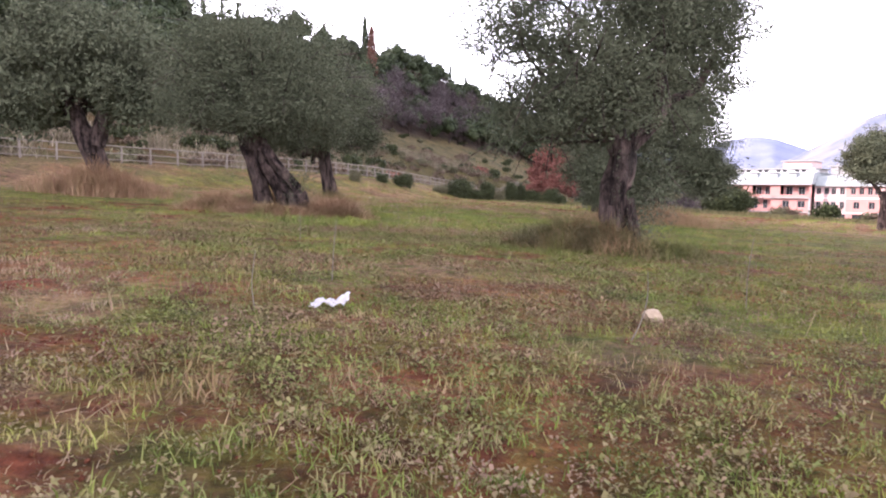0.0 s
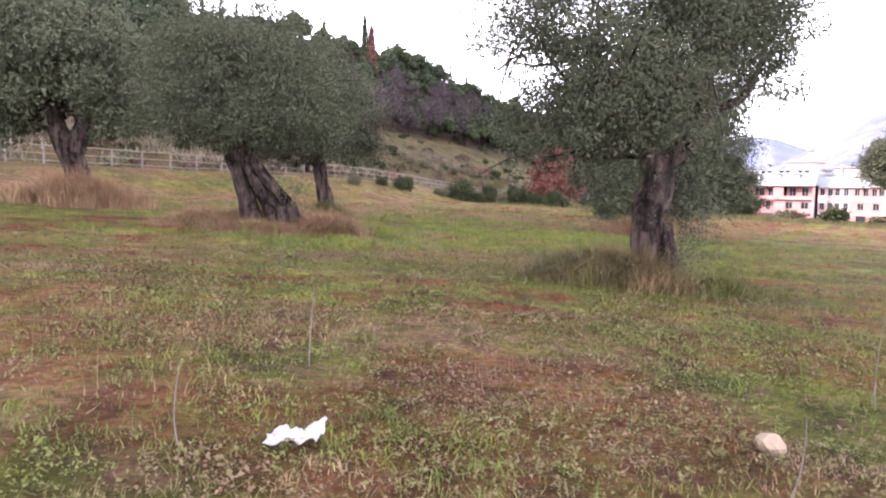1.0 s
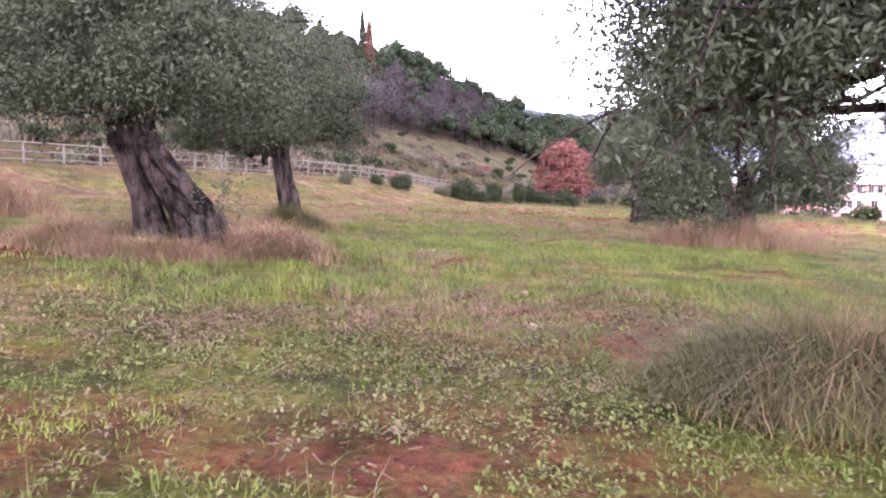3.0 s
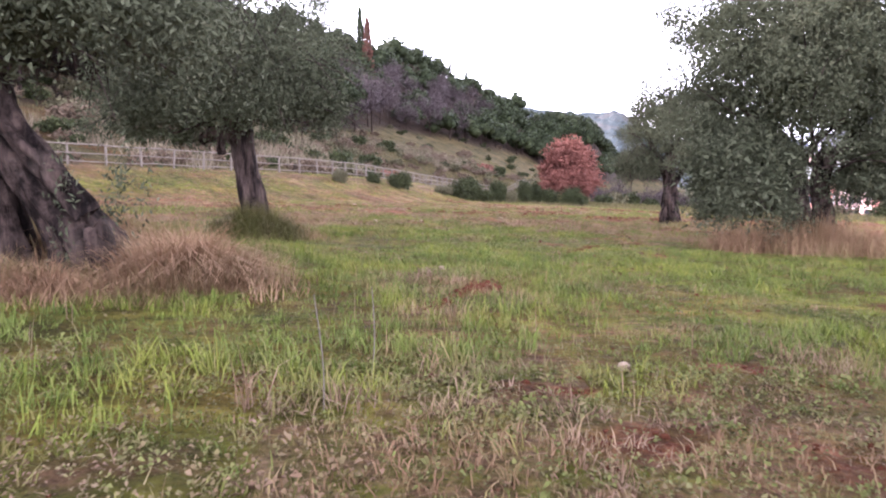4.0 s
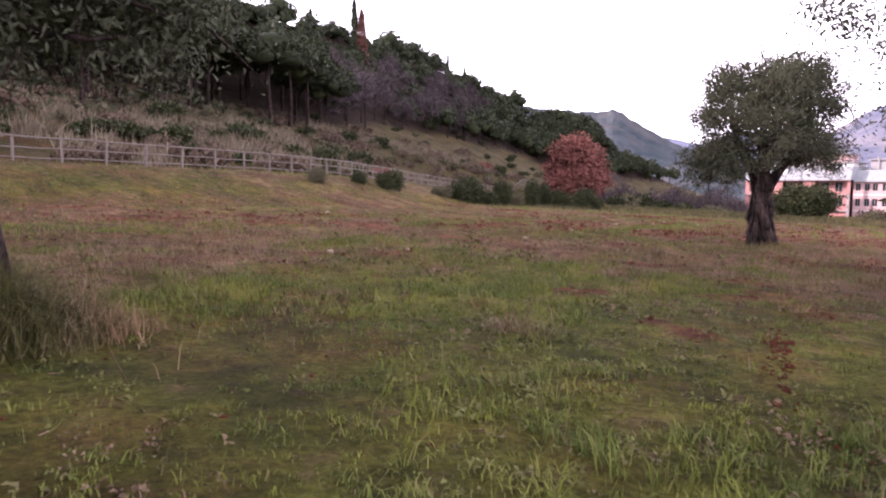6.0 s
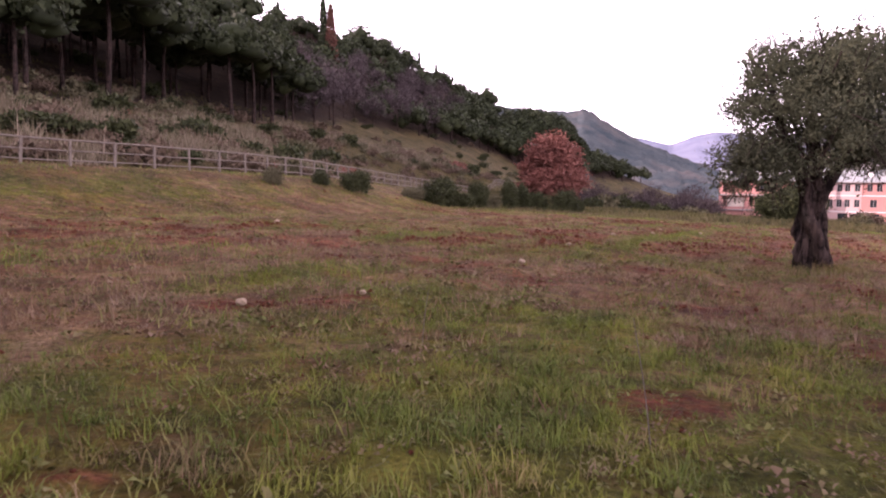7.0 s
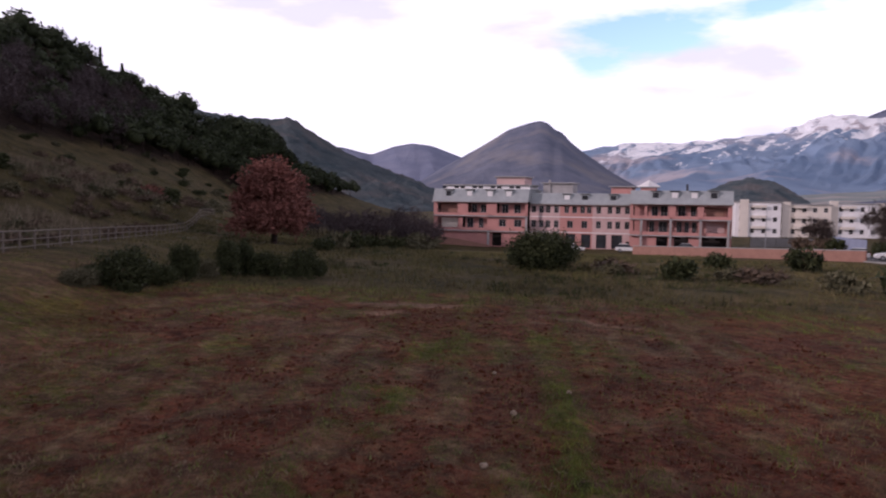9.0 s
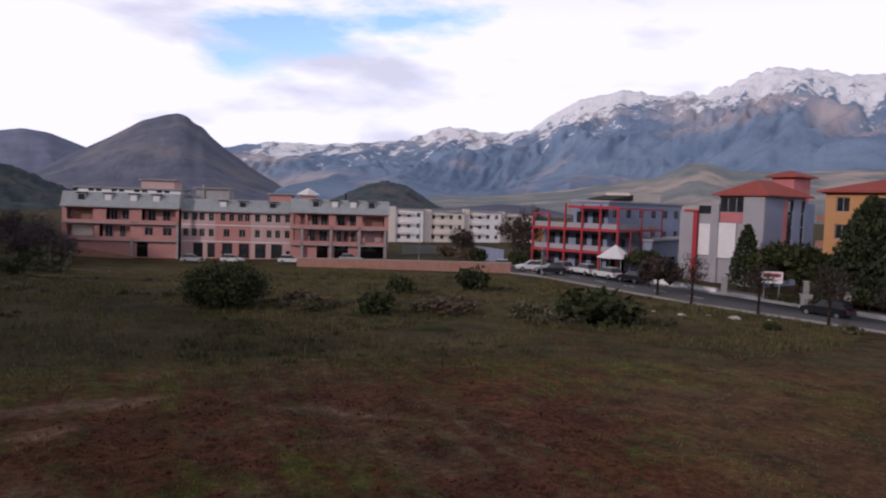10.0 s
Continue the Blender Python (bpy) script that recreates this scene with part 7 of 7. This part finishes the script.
def hip(bm, xa, ya, xb, yb, z, rise, over=0.7):
    xa, ya, xb, yb = xa - over, ya - over, xb + over, yb + over
    base = [bm.verts.new(p) for p in ((xa, ya, z), (xb, ya, z), (xb, yb, z), (xa, yb, z))]
    low = [bm.verts.new((v.co.x, v.co.y, z - 0.18)) for v in base]
    w, d = xb - xa, yb - ya
    inset = min(w, d) / 2
    if w >= d:
        r = [bm.verts.new((xa + inset, (ya + yb) / 2, z + rise)), bm.verts.new((xb - inset, (ya + yb) / 2, z + rise))]
        faces = [(base[0], base[1], r[1], r[0]), (base[1], base[2], r[1]), (base[2], base[3], r[0], r[1]), (base[3], base[0], r[0])]
    else:
        r = [bm.verts.new(((xa + xb) / 2, ya + inset, z + rise)), bm.verts.new(((xa + xb) / 2, yb - inset, z + rise))]
        faces = [(base[0], base[1], r[0]), (base[1], base[2], r[1], r[0]), (base[2], base[3], r[1]), (base[3], base[0], r[0], r[1])]
    for f in faces:
        bm.faces.new(f)
    for k in range(4):
        bm.faces.new((low[k], low[(k + 1) % 4], base[(k + 1) % 4], base[k]))
    bm.faces.new(low[::-1])


def red_roof_building():
    """Grey clad building with tall window strips, white panels and a red hipped roof."""
    top = site("commercial_building", (93.8, 60.2), (107.4, 56.3), -3.25, "grey building with a red hipped roof and white panels")
    w, d, h = 9.4, 11.6, 11.0
    strips = [(4.9, 6.3, 0.6, h - 0.3), (8.2, 9.1, 0.6, h - 0.3)]
    part("wall", pierced(w, -1.0, h, strips), M_BLUEGREY, top)
    for xa, xb, za, zb in strips:
        n = 6
        for k in range(n):
            s = (zb - za) / n
            window(top, xa, xb, za + k * s + 0.08, za + (k + 1) * s - 0.08, bars=0, frame_mat=M_DARK)
    pbox("rose_strip", (4.0, -0.06, 0.6), (4.85, -0.003, h - 0.3), M_ROSE, top)
    # street side: piers, rose bands, white panels
    pbox("side_wall", (0.0, 0.302, -1.0), (0.3, 6.2, h), M_GREY, top)
    pbox("side_wall", (0.0, 6.203, -1.0), (0.3, 9.2, h - 0.9), M_GREY, top)
    pbox("side_wall", (0.0, 9.203, -1.0), (0.3, d, h - 1.9), M_GREY, top)
    for ya, yb, za in ((0.0, 2.7, h - 0.15), (6.0, 7.1, h - 1.0), (9.6, d, h - 2.0)):
        pbox("pier", (-0.35, ya, -1.0), (-0.003, yb, za), M_GREY, top)
    pbox("rose_band", (-0.12, 2.75, 7.7), (-0.004, 5.95, 8.9), M_ROSE, top)
    pbox("white_panel", (-0.28, 3.6, 3.2), (-0.13, 5.95, 7.6), M_WHITE, top, "blank white billboard panel")
    pbox("white_panel", (-0.28, 7.15, 3.4), (-0.13, 8.75, 7.4), M_WHITE, top, "blank white billboard panel")
    for ya in (2.8, 3.9, 5.0):
        pbox("window", (-0.1, ya, 9.0), (-0.005, ya + 0.95, 10.75), M_GLASS, top)
    pbox("window", (-0.1, 7.3, 8.7), (-0.005, 9.0, 9.7), M_GLASS, top)
    pbox("red_column", (-0.55, 8.9, -1.0), (-0.28, 9.5, 8.8), M_REDMETAL, top, "red column")
    pbox("red_lintel", (-0.5, 8.8, 8.9), (-0.2, 10.9, 9.15), M_REDMETAL, top, "red lintel")
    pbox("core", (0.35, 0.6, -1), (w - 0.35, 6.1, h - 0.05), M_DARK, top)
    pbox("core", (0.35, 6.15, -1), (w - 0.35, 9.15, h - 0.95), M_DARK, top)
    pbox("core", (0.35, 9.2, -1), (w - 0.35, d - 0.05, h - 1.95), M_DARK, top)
    pbox("side_wall", (w - 0.3, 0.302, -1.0), (w, d, h - 2.0), M_GREY, top)
    stair = put("stair_house", box_mesh("stair_house", (w + 0.003, 1.3, -1.0), (14.2, 8.0, h - 0.6), M_BLUEGREY), top)
    for k in range(4):
        pbox("stair_window", (w + 0.3, 1.24, 0.8 + k * 2.5), (w + 1.4, 1.297, 2.5 + k * 2.5), M_GLASS, stair)
    bm = bmesh.new()
    hip(bm, 0, 0, w, 6.2, h + 0.18, 1.9)
    part("roof", bm, M_REDROOF, top, "red tiled hip roof")
    tower = put("tower", box_mesh("tower", (9.9, 2.0, h - 0.6), (14.1, 5.0, h + 2.7), M_ROSE), top)
    bm = bmesh.new()
    hip(bm, 9.9, 2.0, 14.1, 5.0, h + 2.89, 0.8)
    part("roof", bm, M_REDROOF, tower)
    return top


red_roof_building()


def orange_building():
    top = block("apartment_building", (86.5, 52.6), (82.0, 39.2), -3.25, 11, 11.2, 4, 4, M_ORANGE, "orange apartment building with balconies and red roof", M_REDROOF, 1.4, 1.5)
    for k in range(3):
        pbox("balcony", (4.5, -1.5, 2.6 + k * 2.8), (12.5, -0.003, 3.5 + k * 2.8), M_BRICK, top)
        pbox("balcony_edge", (4.45, -1.56, 3.504 + k * 2.8), (12.55, 0.0, 3.62 + k * 2.8), M_WHITE, top)
        pbox("balcony", (-1.4, 1.0, 2.6 + k * 2.8), (-0.003, 6.0, 3.4 + k * 2.8), M_BRICK, top)
    bm = bmesh.new()
    hip(bm, 0, 0, 14.2, 11, 11.5, 1.8)
    part("roof", bm, M_REDROOF, top, "red tiled roof")
    pbox("attic", (6.5, 0.5, 11.52), (12.5, 6, 13.4), M_REDROOF, top)
    pbox("attic_window", (8.0, 0.44, 11.9), (10.5, 0.497, 13.0), M_GLASS, top)


orange_building()


# ---- street ----
def road_at(along, across, z=0.0):
    """A place on the street: metres along it, and across from its field side."""
    x, y = 66.5 + 0.42 * along + 0.907 * across, 50 + 0.907 * along - 0.42 * across
    return x, y, float(land(x, y)) + z


def strip(name, a0, a1, c0, c1, lift, material, label, tall=0.0, category="road"):
    n = int((a1 - a0) / 2) + 1
    vs, fs = [], []
    for k, a in enumerate(np.linspace(a0, a1, n)):
        for c in (c0, c1):
            x, y, z = road_at(a, c, lift)
            vs += [(x, y, z - 0.3 - tall * 0), (x, y, z + tall)]
    for k in range(n - 1):
        i = 4 * k
        fs += [(i + 1, i + 3, i + 7, i + 5), (i, i + 1, i + 5, i + 4), (i + 2, i + 6, i + 7, i + 3)]
    fs += [(0, 2, 3, 1), (4 * n - 4, 4 * n - 3, 4 * n - 1, 4 * n - 2)]
    me = mesh_np(name, np.array(vs), [np.array(fs)], material)
    return put(name, me, label=label, kind="structure", category=category)


strip("road", -60, 58, 0.0, 9.0, 0.02, M_ASPHALT, "worn grey asphalt street at the town's edge")
strip("kerb", -60, 58, -0.28, -0.003, 0.02, M_KERB, "pale kerb along the street", 0.13, "kerb")
strip("kerb_far", -60, 58, 9.003, 9.3, 0.02, M_KERB, "pale kerb along the far pavement", 0.13, "kerb")
strip("pavement", -60, 58, 9.303, 13.5, 0.02, M_CONC, "concrete pavement before the buildings", 0.12, "pavement")
for k in range(20):
    strip("road_marking", -40 + k * 5, -38 + k * 5, 4.4, 4.55, 0.026, M_WHITE, "white dash painted on the street", 0.0, "marking")


def low_wall():
    """Brick boundary wall between meadow and the pink building's yard."""
    pts = [(79.0, 126.0), (80.5, 116.0), (82.5, 104.0), (84.2, 94.0), (85.0, 90.0)]
    top = thing("boundary_wall", Matrix(), "low brick boundary wall with a pale coping", "wall")
    for (xa, ya), (xb, yb) in zip(pts[:-1], pts[1:]):
        d = Vector((xb - xa, yb - ya, 0))
        n = Vector((-d.y, d.x, 0)).normalized() * 0.15
        za, zb = float(land(xa, ya)), float(land(xb, yb))
        bm = bmesh.new()
        for off, m, lo, hi, nm in ((n, M_BRICK, -0.4, 1.35, "wall_panel"), (n * 1.4, M_CONC, 1.352, 1.45, "coping")):
            bm = bmesh.new()
            v = [bm.verts.new((x + s * off.x, y + s * off.y, z + h)) for x, y, z in ((xa, ya, za), (xb, yb, zb)) for s in (-1, 1) for h in (lo, hi)]
            for f in ((0, 1, 5, 4), (2, 6, 7, 3), (1, 3, 7, 5), (0, 2, 3, 1), (4, 5, 7, 6), (0, 4, 6, 2)):
                bm.faces.new([v[i] for i in f])
            part(nm, bm, m, top)


low_wall()


def car(at, turn, paint, label, long=4.1, tall=1.45):
    top = thing("car", Matrix.LocRotScale(at, Euler((0, 0, turn)), None), label, "car", "parked cars")
    bm = bmesh.new()
    prof = [(-long / 2, 0.35), (-long / 2, 0.8), (-long * 0.42, 0.92), (-long * 0.2, 0.95), (long * 0.26, 0.93), (long * 0.45, 0.78), (long / 2, 0.6), (long / 2, 0.3)]
    rows = [[bm.verts.new((x, s * 0.84, z)) for x, z in prof] for s in (-1, 1)]
    for a in range(len(prof)):
        b = (a + 1) % len(prof)
        bm.faces.new((rows[0][a], rows[0][b], rows[1][b], rows[1][a]))
    bm.faces.new(rows[0][::-1]), bm.faces.new(rows[1])
    bmesh.ops.bevel(bm, geom=bm.edges[:], offset=0.06, segments=2, affect="EDGES")
    body = part("body", bm, paint, top)
    bm = bmesh.new()
    cab = [(-long * 0.45, 0.9), (-long * 0.36, tall), (long * 0.02, tall), (long * 0.2, 0.92)]
    rows = [[bm.verts.new((x, s * (0.78 if z < 1 else 0.62), z)) for x, z in cab] for s in (-1, 1)]
    for a in range(4):
        b = (a + 1) % 4
        bm.faces.new((rows[0][a], rows[0][b], rows[1][b], rows[1][a]))
    bm.faces.new(rows[0][::-1]), bm.faces.new(rows[1])
    part("cabin", bm, M_GLASS, body, "dark glazed cabin")
    pbox("roof", (-long * 0.35, -0.62, tall + 0.002), (long * 0.01, 0.62, tall + 0.05), paint, body)
    for x in (-long * 0.31, long * 0.32):
        for s in (-1, 1):
            bm = bmesh.new()
            bmesh.ops.create_cone(bm, cap_ends=True, segments=16, radius1=0.31, radius2=0.31, depth=0.2, matrix=Matrix.Translation((x, s * 0.8, 0.31)) @ Matrix.Rotation(math.pi / 2, 4, "X"))
            wheel = part("wheel", bm, M_TYRE, top)
            bm = bmesh.new()
            bmesh.ops.create_cone(bm, cap_ends=True, segments=12, radius1=0.19, radius2=0.17, depth=0.03, matrix=Matrix.Translation((x, s * 0.91, 0.31)) @ Matrix.Rotation(math.pi / 2, 4, "X"))
            part("rim", bm, M_STEEL, wheel)
    for s in (-1, 1):
        pbox("headlight", (long / 2 - 0.1, s * 0.62 - 0.14, 0.56), (long / 2 + 0.01, s * 0.62 + 0.14, 0.7), M_WHITE, top)
        pbox("tail_light", (-long / 2 - 0.01, s * 0.66 - 0.1, 0.68), (-long / 2 + 0.05, s * 0.66 + 0.1, 0.84), M_REDMETAL, top)
    return top


def paint_mat(name, col):
    return plain(name, col, tuple(c * 0.85 for c in col), 2, 0.3, 0.1, 0.02, 30, 0.5)


P_WHITE, P_DARK, P_SILVER, P_RED = paint_mat("white_car_paint", (0.72, 0.72, 0.72)), paint_mat("black_car_paint", (0.018, 0.019, 0.022)), paint_mat("silver_car_paint", (0.42, 0.43, 0.45)), paint_mat("maroon_car_paint", (0.14, 0.03, 0.03))
ROAD_TURN = math.atan2(0.907, 0.42)
x, y, z = road_at(2.2, 5.8, 0.02)
car((x, y, z), ROAD_TURN + 0.1, P_DARK, "black estate car driving on the street", 4.3, 1.5)
for along, across, p, turn, lab in ((33.5, 7.6, P_WHITE, 0.0, "white car parked at the kerb"), (38.5, 7.8, P_WHITE, 0.05, "white car parked at the kerb"), (43.0, 7.4, P_SILVER, 0.0, "silver car parked at the kerb"), (39.5, 3.0, P_DARK, 1.3, "dark car parked across the street's end"), (46.5, 4.8, P_WHITE, 1.2, "white car parked across the street's end"), (48.5, 8.0, P_RED, 0.3, "maroon car parked at the kerb"), (29.0, 7.8, P_DARK, 0.0, "dark car parked at the kerb"), (51.5, 2.5, P_SILVER, 1.0, "silver car parked across the street's end")):
    x, y, z = road_at(along, across, 0.02)
    car((x, y, z), ROAD_TURN + turn, p, lab)
for px, py, p in ((84.0, 133.5, P_WHITE), (80.0, 144.0, P_WHITE), (93.5, 128.5, P_SILVER), (76.5, 150.5, P_SILVER)):
    car((px, py, float(land(px, py))), -0.75, p, "pale car parked before the pink block")
x, y, z = road_at(36.0, 11.0, 0.1)


def canopy(x, y, z):
    top = thing("market_canopy", pose(x, y, z), "white peaked canopy on thin poles", "canopy")
    bm = bmesh.new()
    bmesh.ops.create_cone(bm, cap_ends=False, segments=8, radius1=2.6, radius2=0.08, depth=1.7, matrix=Matrix.Translation((0, 0, 3.2)))
    part("canopy_sheet", bm, M_WHITE, top)
    for k in range(4):
        a = k * math.pi / 2 + 0.785
        pbox("pole", (math.cos(a) * 2 - 0.04, math.sin(a) * 2 - 0.04, 0), (math.cos(a) * 2 + 0.04, math.sin(a) * 2 + 0.04, 2.5), M_STEEL, top)


canopy(x, y, z)
for a0, a1, hgt in ((24.5, 31.5, 0.85), (18.0, 23.0, 0.45)):
    xa, ya, za = road_at(a0, 9.9, 0.1)
    xb, yb, zb = road_at(a1, 9.9, 0.1)
    w = site("garden_wall", (xa, ya), (xb, yb), za, "low white wall along the pavement", "wall")
    pbox("wall_panel", (0, 0, -0.2), (a1 - a0, 0.25, hgt), M_WHITE, w)
    pbox("coping", (-0.05, -0.05, hgt + 0.002), (a1 - a0 + 0.05, 0.3, hgt + 0.08), M_KERB, w)


def pole(x, y, h, label, name="street_lamp", arm=True):
    z = float(land(x, y))
    top = thing(name, pose(x, y, z, 0, 0, 30), label, "street lamp" if arm else "pole")
    v, q = tube([(0, 0, -0.3), (0, 0, h * 0.5), (0, 0, h)], [0.09, 0.07, 0.05], 8)
    put("pole", mesh_np("pole", v, [q], M_STEEL, None, True), top)
    if arm:
        v, q = tube(spline([(0, 0, h - 0.1), (0.5, 0, h + 0.25), (1.2, 0, h + 0.3)], 6), [0.04] * 6, 6)
        put("arm", mesh_np("arm", v, [q], M_STEEL, None, True), top)
        pbox("lamp_head", (1.0, -0.12, h + 0.22), (1.6, 0.12, h + 0.34), M_GREY, top)


pole(89.2, 157.0, 9.5, "tall thin lamp post before the pink block")
pole(104.5, 122.0, 7.0, "thin grey lamp post by the yard wall")
pole(*road_at(36.0, -0.8)[:2], 5.0, "thin dark pole at the street's edge", "pole", False)


def sign(x, y):
    z = float(land(x, y))
    top = thing("billboard", pose(x, y, z, 0, 0, -68), "white street billboard with a red band", "sign")
    for s in (-0.7, 0.7):
        pbox("post", (s - 0.05, -0.05, -0.3), (s + 0.05, 0.05, 3.0), M_STEEL, top)
    board = put("board", box_mesh("board", (-1.0, -0.1, 1.9), (1.0, -0.052, 3.1), M_WHITE), top)
    pbox("red_band", (-0.8, -0.106, 2.55), (0.8, -0.102, 2.9), M_REDMETAL, board)
    pbox("text_bar", (-0.7, -0.106, 2.1), (0.5, -0.102, 2.25), M_GREY, board)


sign(*road_at(11.0, 9.7)[:2])
for a, c, h, w in ((3.8, 11.0, 2.3, 0.28), (5.0, 11.6, 2.3, 0.28), (8.2, 11.2, 2.2, 0.25), (17.5, 10.4, 1.6, 0.3), (7.6, 10.4, 1.0, 0.5)):
    x, y, z = road_at(a, c, 0.1)
    p = thing("gate_pillar", pose(x, y, z, 0, 0, 20), "pale gate pillar beside the pavement", "pillar", "gate pillars")
    pbox("shaft", (-w, -w, -0.2), (w, w, h), M_KERB, p)
    pbox("cap", (-w - 0.05, -w - 0.05, h + 0.002), (w + 0.05, w + 0.05, h + 0.1), M_CONC, p)
# yard: barrier, sheet fence
yd = site("yard_barrier", (122.0, 141.0), (132.0, 133.5), float(land(127, 137)), "pale concrete barrier beside the pink block", "barrier")
for k in range(5):
    pbox("barrier_panel", (k * 2.5, 0, -0.2), (k * 2.5 + 2.44, 0.2, 1.9), M_KERB, yd)
sf = site("sheet_fence", (111.8, 114.6), (107.2, 105.4), float(land(109.5, 110)), "blue-grey corrugated sheet fence", "fence")
for k in range(10):
    pbox("sheet", (k * 1.02, 0.04 * (k % 2), -0.2), (k * 1.02 + 1.0, 0.04 * (k % 2) + 0.05, 2.4), M_BLUEGREY, sf)

# street trees and conifers
M_TWIG = leaf_mat("dark_bare_twigs", [(0, (0.028, 0.020, 0.018)), (0.5, (0.048, 0.036, 0.031)), (1, (0.075, 0.058, 0.050))])
STREET_BARE = [bare_meshes(61, 5.2, 1.5, 420, M_TWIG, 0.6), bare_meshes(62, 4.6, 1.3, 380, M_TWIG, 0.6), bare_meshes(63, 9.5, 3.6, 1500, M_TWIG)]
BUSHY = [pine_meshes(65, 3.6, 1.7, 1.5, 1500, 0.3, M_SHRUB, 0.1), pine_meshes(66, 3.2, 1.5, 1.4, 1500, 0.3, M_TWIG, 0.1)]
FIR = cypress_meshes(67, 9.5, 2.6, 2600, 0.5, M_PINE)
CEDAR = cypress_meshes(68, 10.5, 4.2, 5200, 0.55, M_PINE)
ROADSIDE = "roadside trees"
for a, c, k, m in ((11.5, -0.9, 0, STREET_BARE), (4.0, -0.9, 1, STREET_BARE), (-2.5, -0.9, 0, STREET_BARE), (-7.5, -0.8, 1, STREET_BARE)):
    x, y, _ = road_at(a, c)
    plant("street_tree", m[k], x, y, 0.95, a, "thin leafless roadside tree", ROADSIDE)
for a, c, k, s in ((18.5, 1.6, 1, 1.45), (32.0, 11.5, 0, 1.2), (10.6, 13.2, 0, 1.9), (13.4, 12.8, 0, 1.75), (8.6, 13.6, 0, 1.6), (3.0, 13.2, 0, 0.9), (-0.2, 12.4, 1, 0.9)):
    x, y, _ = road_at(a, c)
    plant("street_tree", BUSHY[k], x, y, s, a, "round-headed leafy street tree" if k == 0 else "round-headed street tree with brownish leaves", ROADSIDE)
plant("fir_tree", FIR, 88.0, 60.6, 0.78, 0, "dark conical fir before the grey building", "")
plant("cedar_tree", CEDAR, 80.6, 47.6, 1.0, 0, "large dark cedar with drooping tiers", "")
plant("cedar_tree", CEDAR, 81.0, 43.2, 1.15, 2, "large dark cedar with drooping tiers", "")
for x, y, s in ((113.0, 104.0, 1.0), (118.5, 110.5, 0.85), (112.0, 118.0, 0.6), (118.0, 122.0, 0.6), (104.0, 100.0, 0.55), (124.0, 126.0, 0.6)):
    plant("bare_tree", STREET_BARE[2], x, y, s, x, "tall leafless tree between the buildings", "yard trees")
for n, (x, y, s) in enumerate([(110.0, 112.5, 1.6), (113.0, 117.0, 1.5), (105.5, 101.5, 1.4), (118.0, 121.0, 1.7), (100.0, 97.5, 1.3), (121.0, 128.0, 1.6), (108.0, 99.0, 1.8)]):
    bush(FAR_BUSH[2 if n % 2 else 0], x, y, s * 1.3, s * 1.4, n, "brown shrub by the yard" if n % 2 else "dark shrub by the yard", "yard shrubs")
h0 = road_at(12.5, 9.9)
hedge = site("hedge", h0[:2], road_at(5.5, 9.9)[:2], h0[2], "low clipped dark hedge along the pavement", "hedge")
rng_h = np.random.default_rng(8)
hv, hq = leaves(np.stack([rng_h.uniform(0, 7, 3000), rng_h.uniform(0, 0.8, 3000), rng_h.uniform(0.05, 0.8, 3000)], 1), 0.14, rng_h, 0.6, 0.3)
put("foliage", mesh_np("foliage", hv, [hq], M_SHRUB), hedge)


def debris():
    """Pale stones and scraps strewn at the meadow's edge."""
    m = plain("pale_rubble", (0.52, 0.49, 0.46), (0.40, 0.37, 0.35), 5, 0.9)
    for k, (x, y, s) in enumerate([(58.5, 57.5, 0.35), (61.0, 56.2, 0.25), (60.5, 54.0, 0.5), (63.0, 52.0, 0.2), (59.0, 60.0, 0.2), (55.0, 61.0, 0.25)]):
        bm = bmesh.new()
        bmesh.ops.create_icosphere(bm, subdivisions=2, radius=s)
        for v in bm.verts:
            v.co *= 1 + 0.3 * noise.noise(v.co * 3 + Vector((k, 0, 0)))
            v.co.z *= 0.35
        me = bpy.data.meshes.new("rubble")
        bm.to_mesh(me)
        bm.free()
        me.materials.append(m)
        put("rubble_piece", me, label="flat pale piece of rubble in the grass", category="rubble", group="rubble at the meadow's edge", at=pose(x, y, float(land(x, y)) + s * 0.25, 0, 0, 40 * k))


debris()
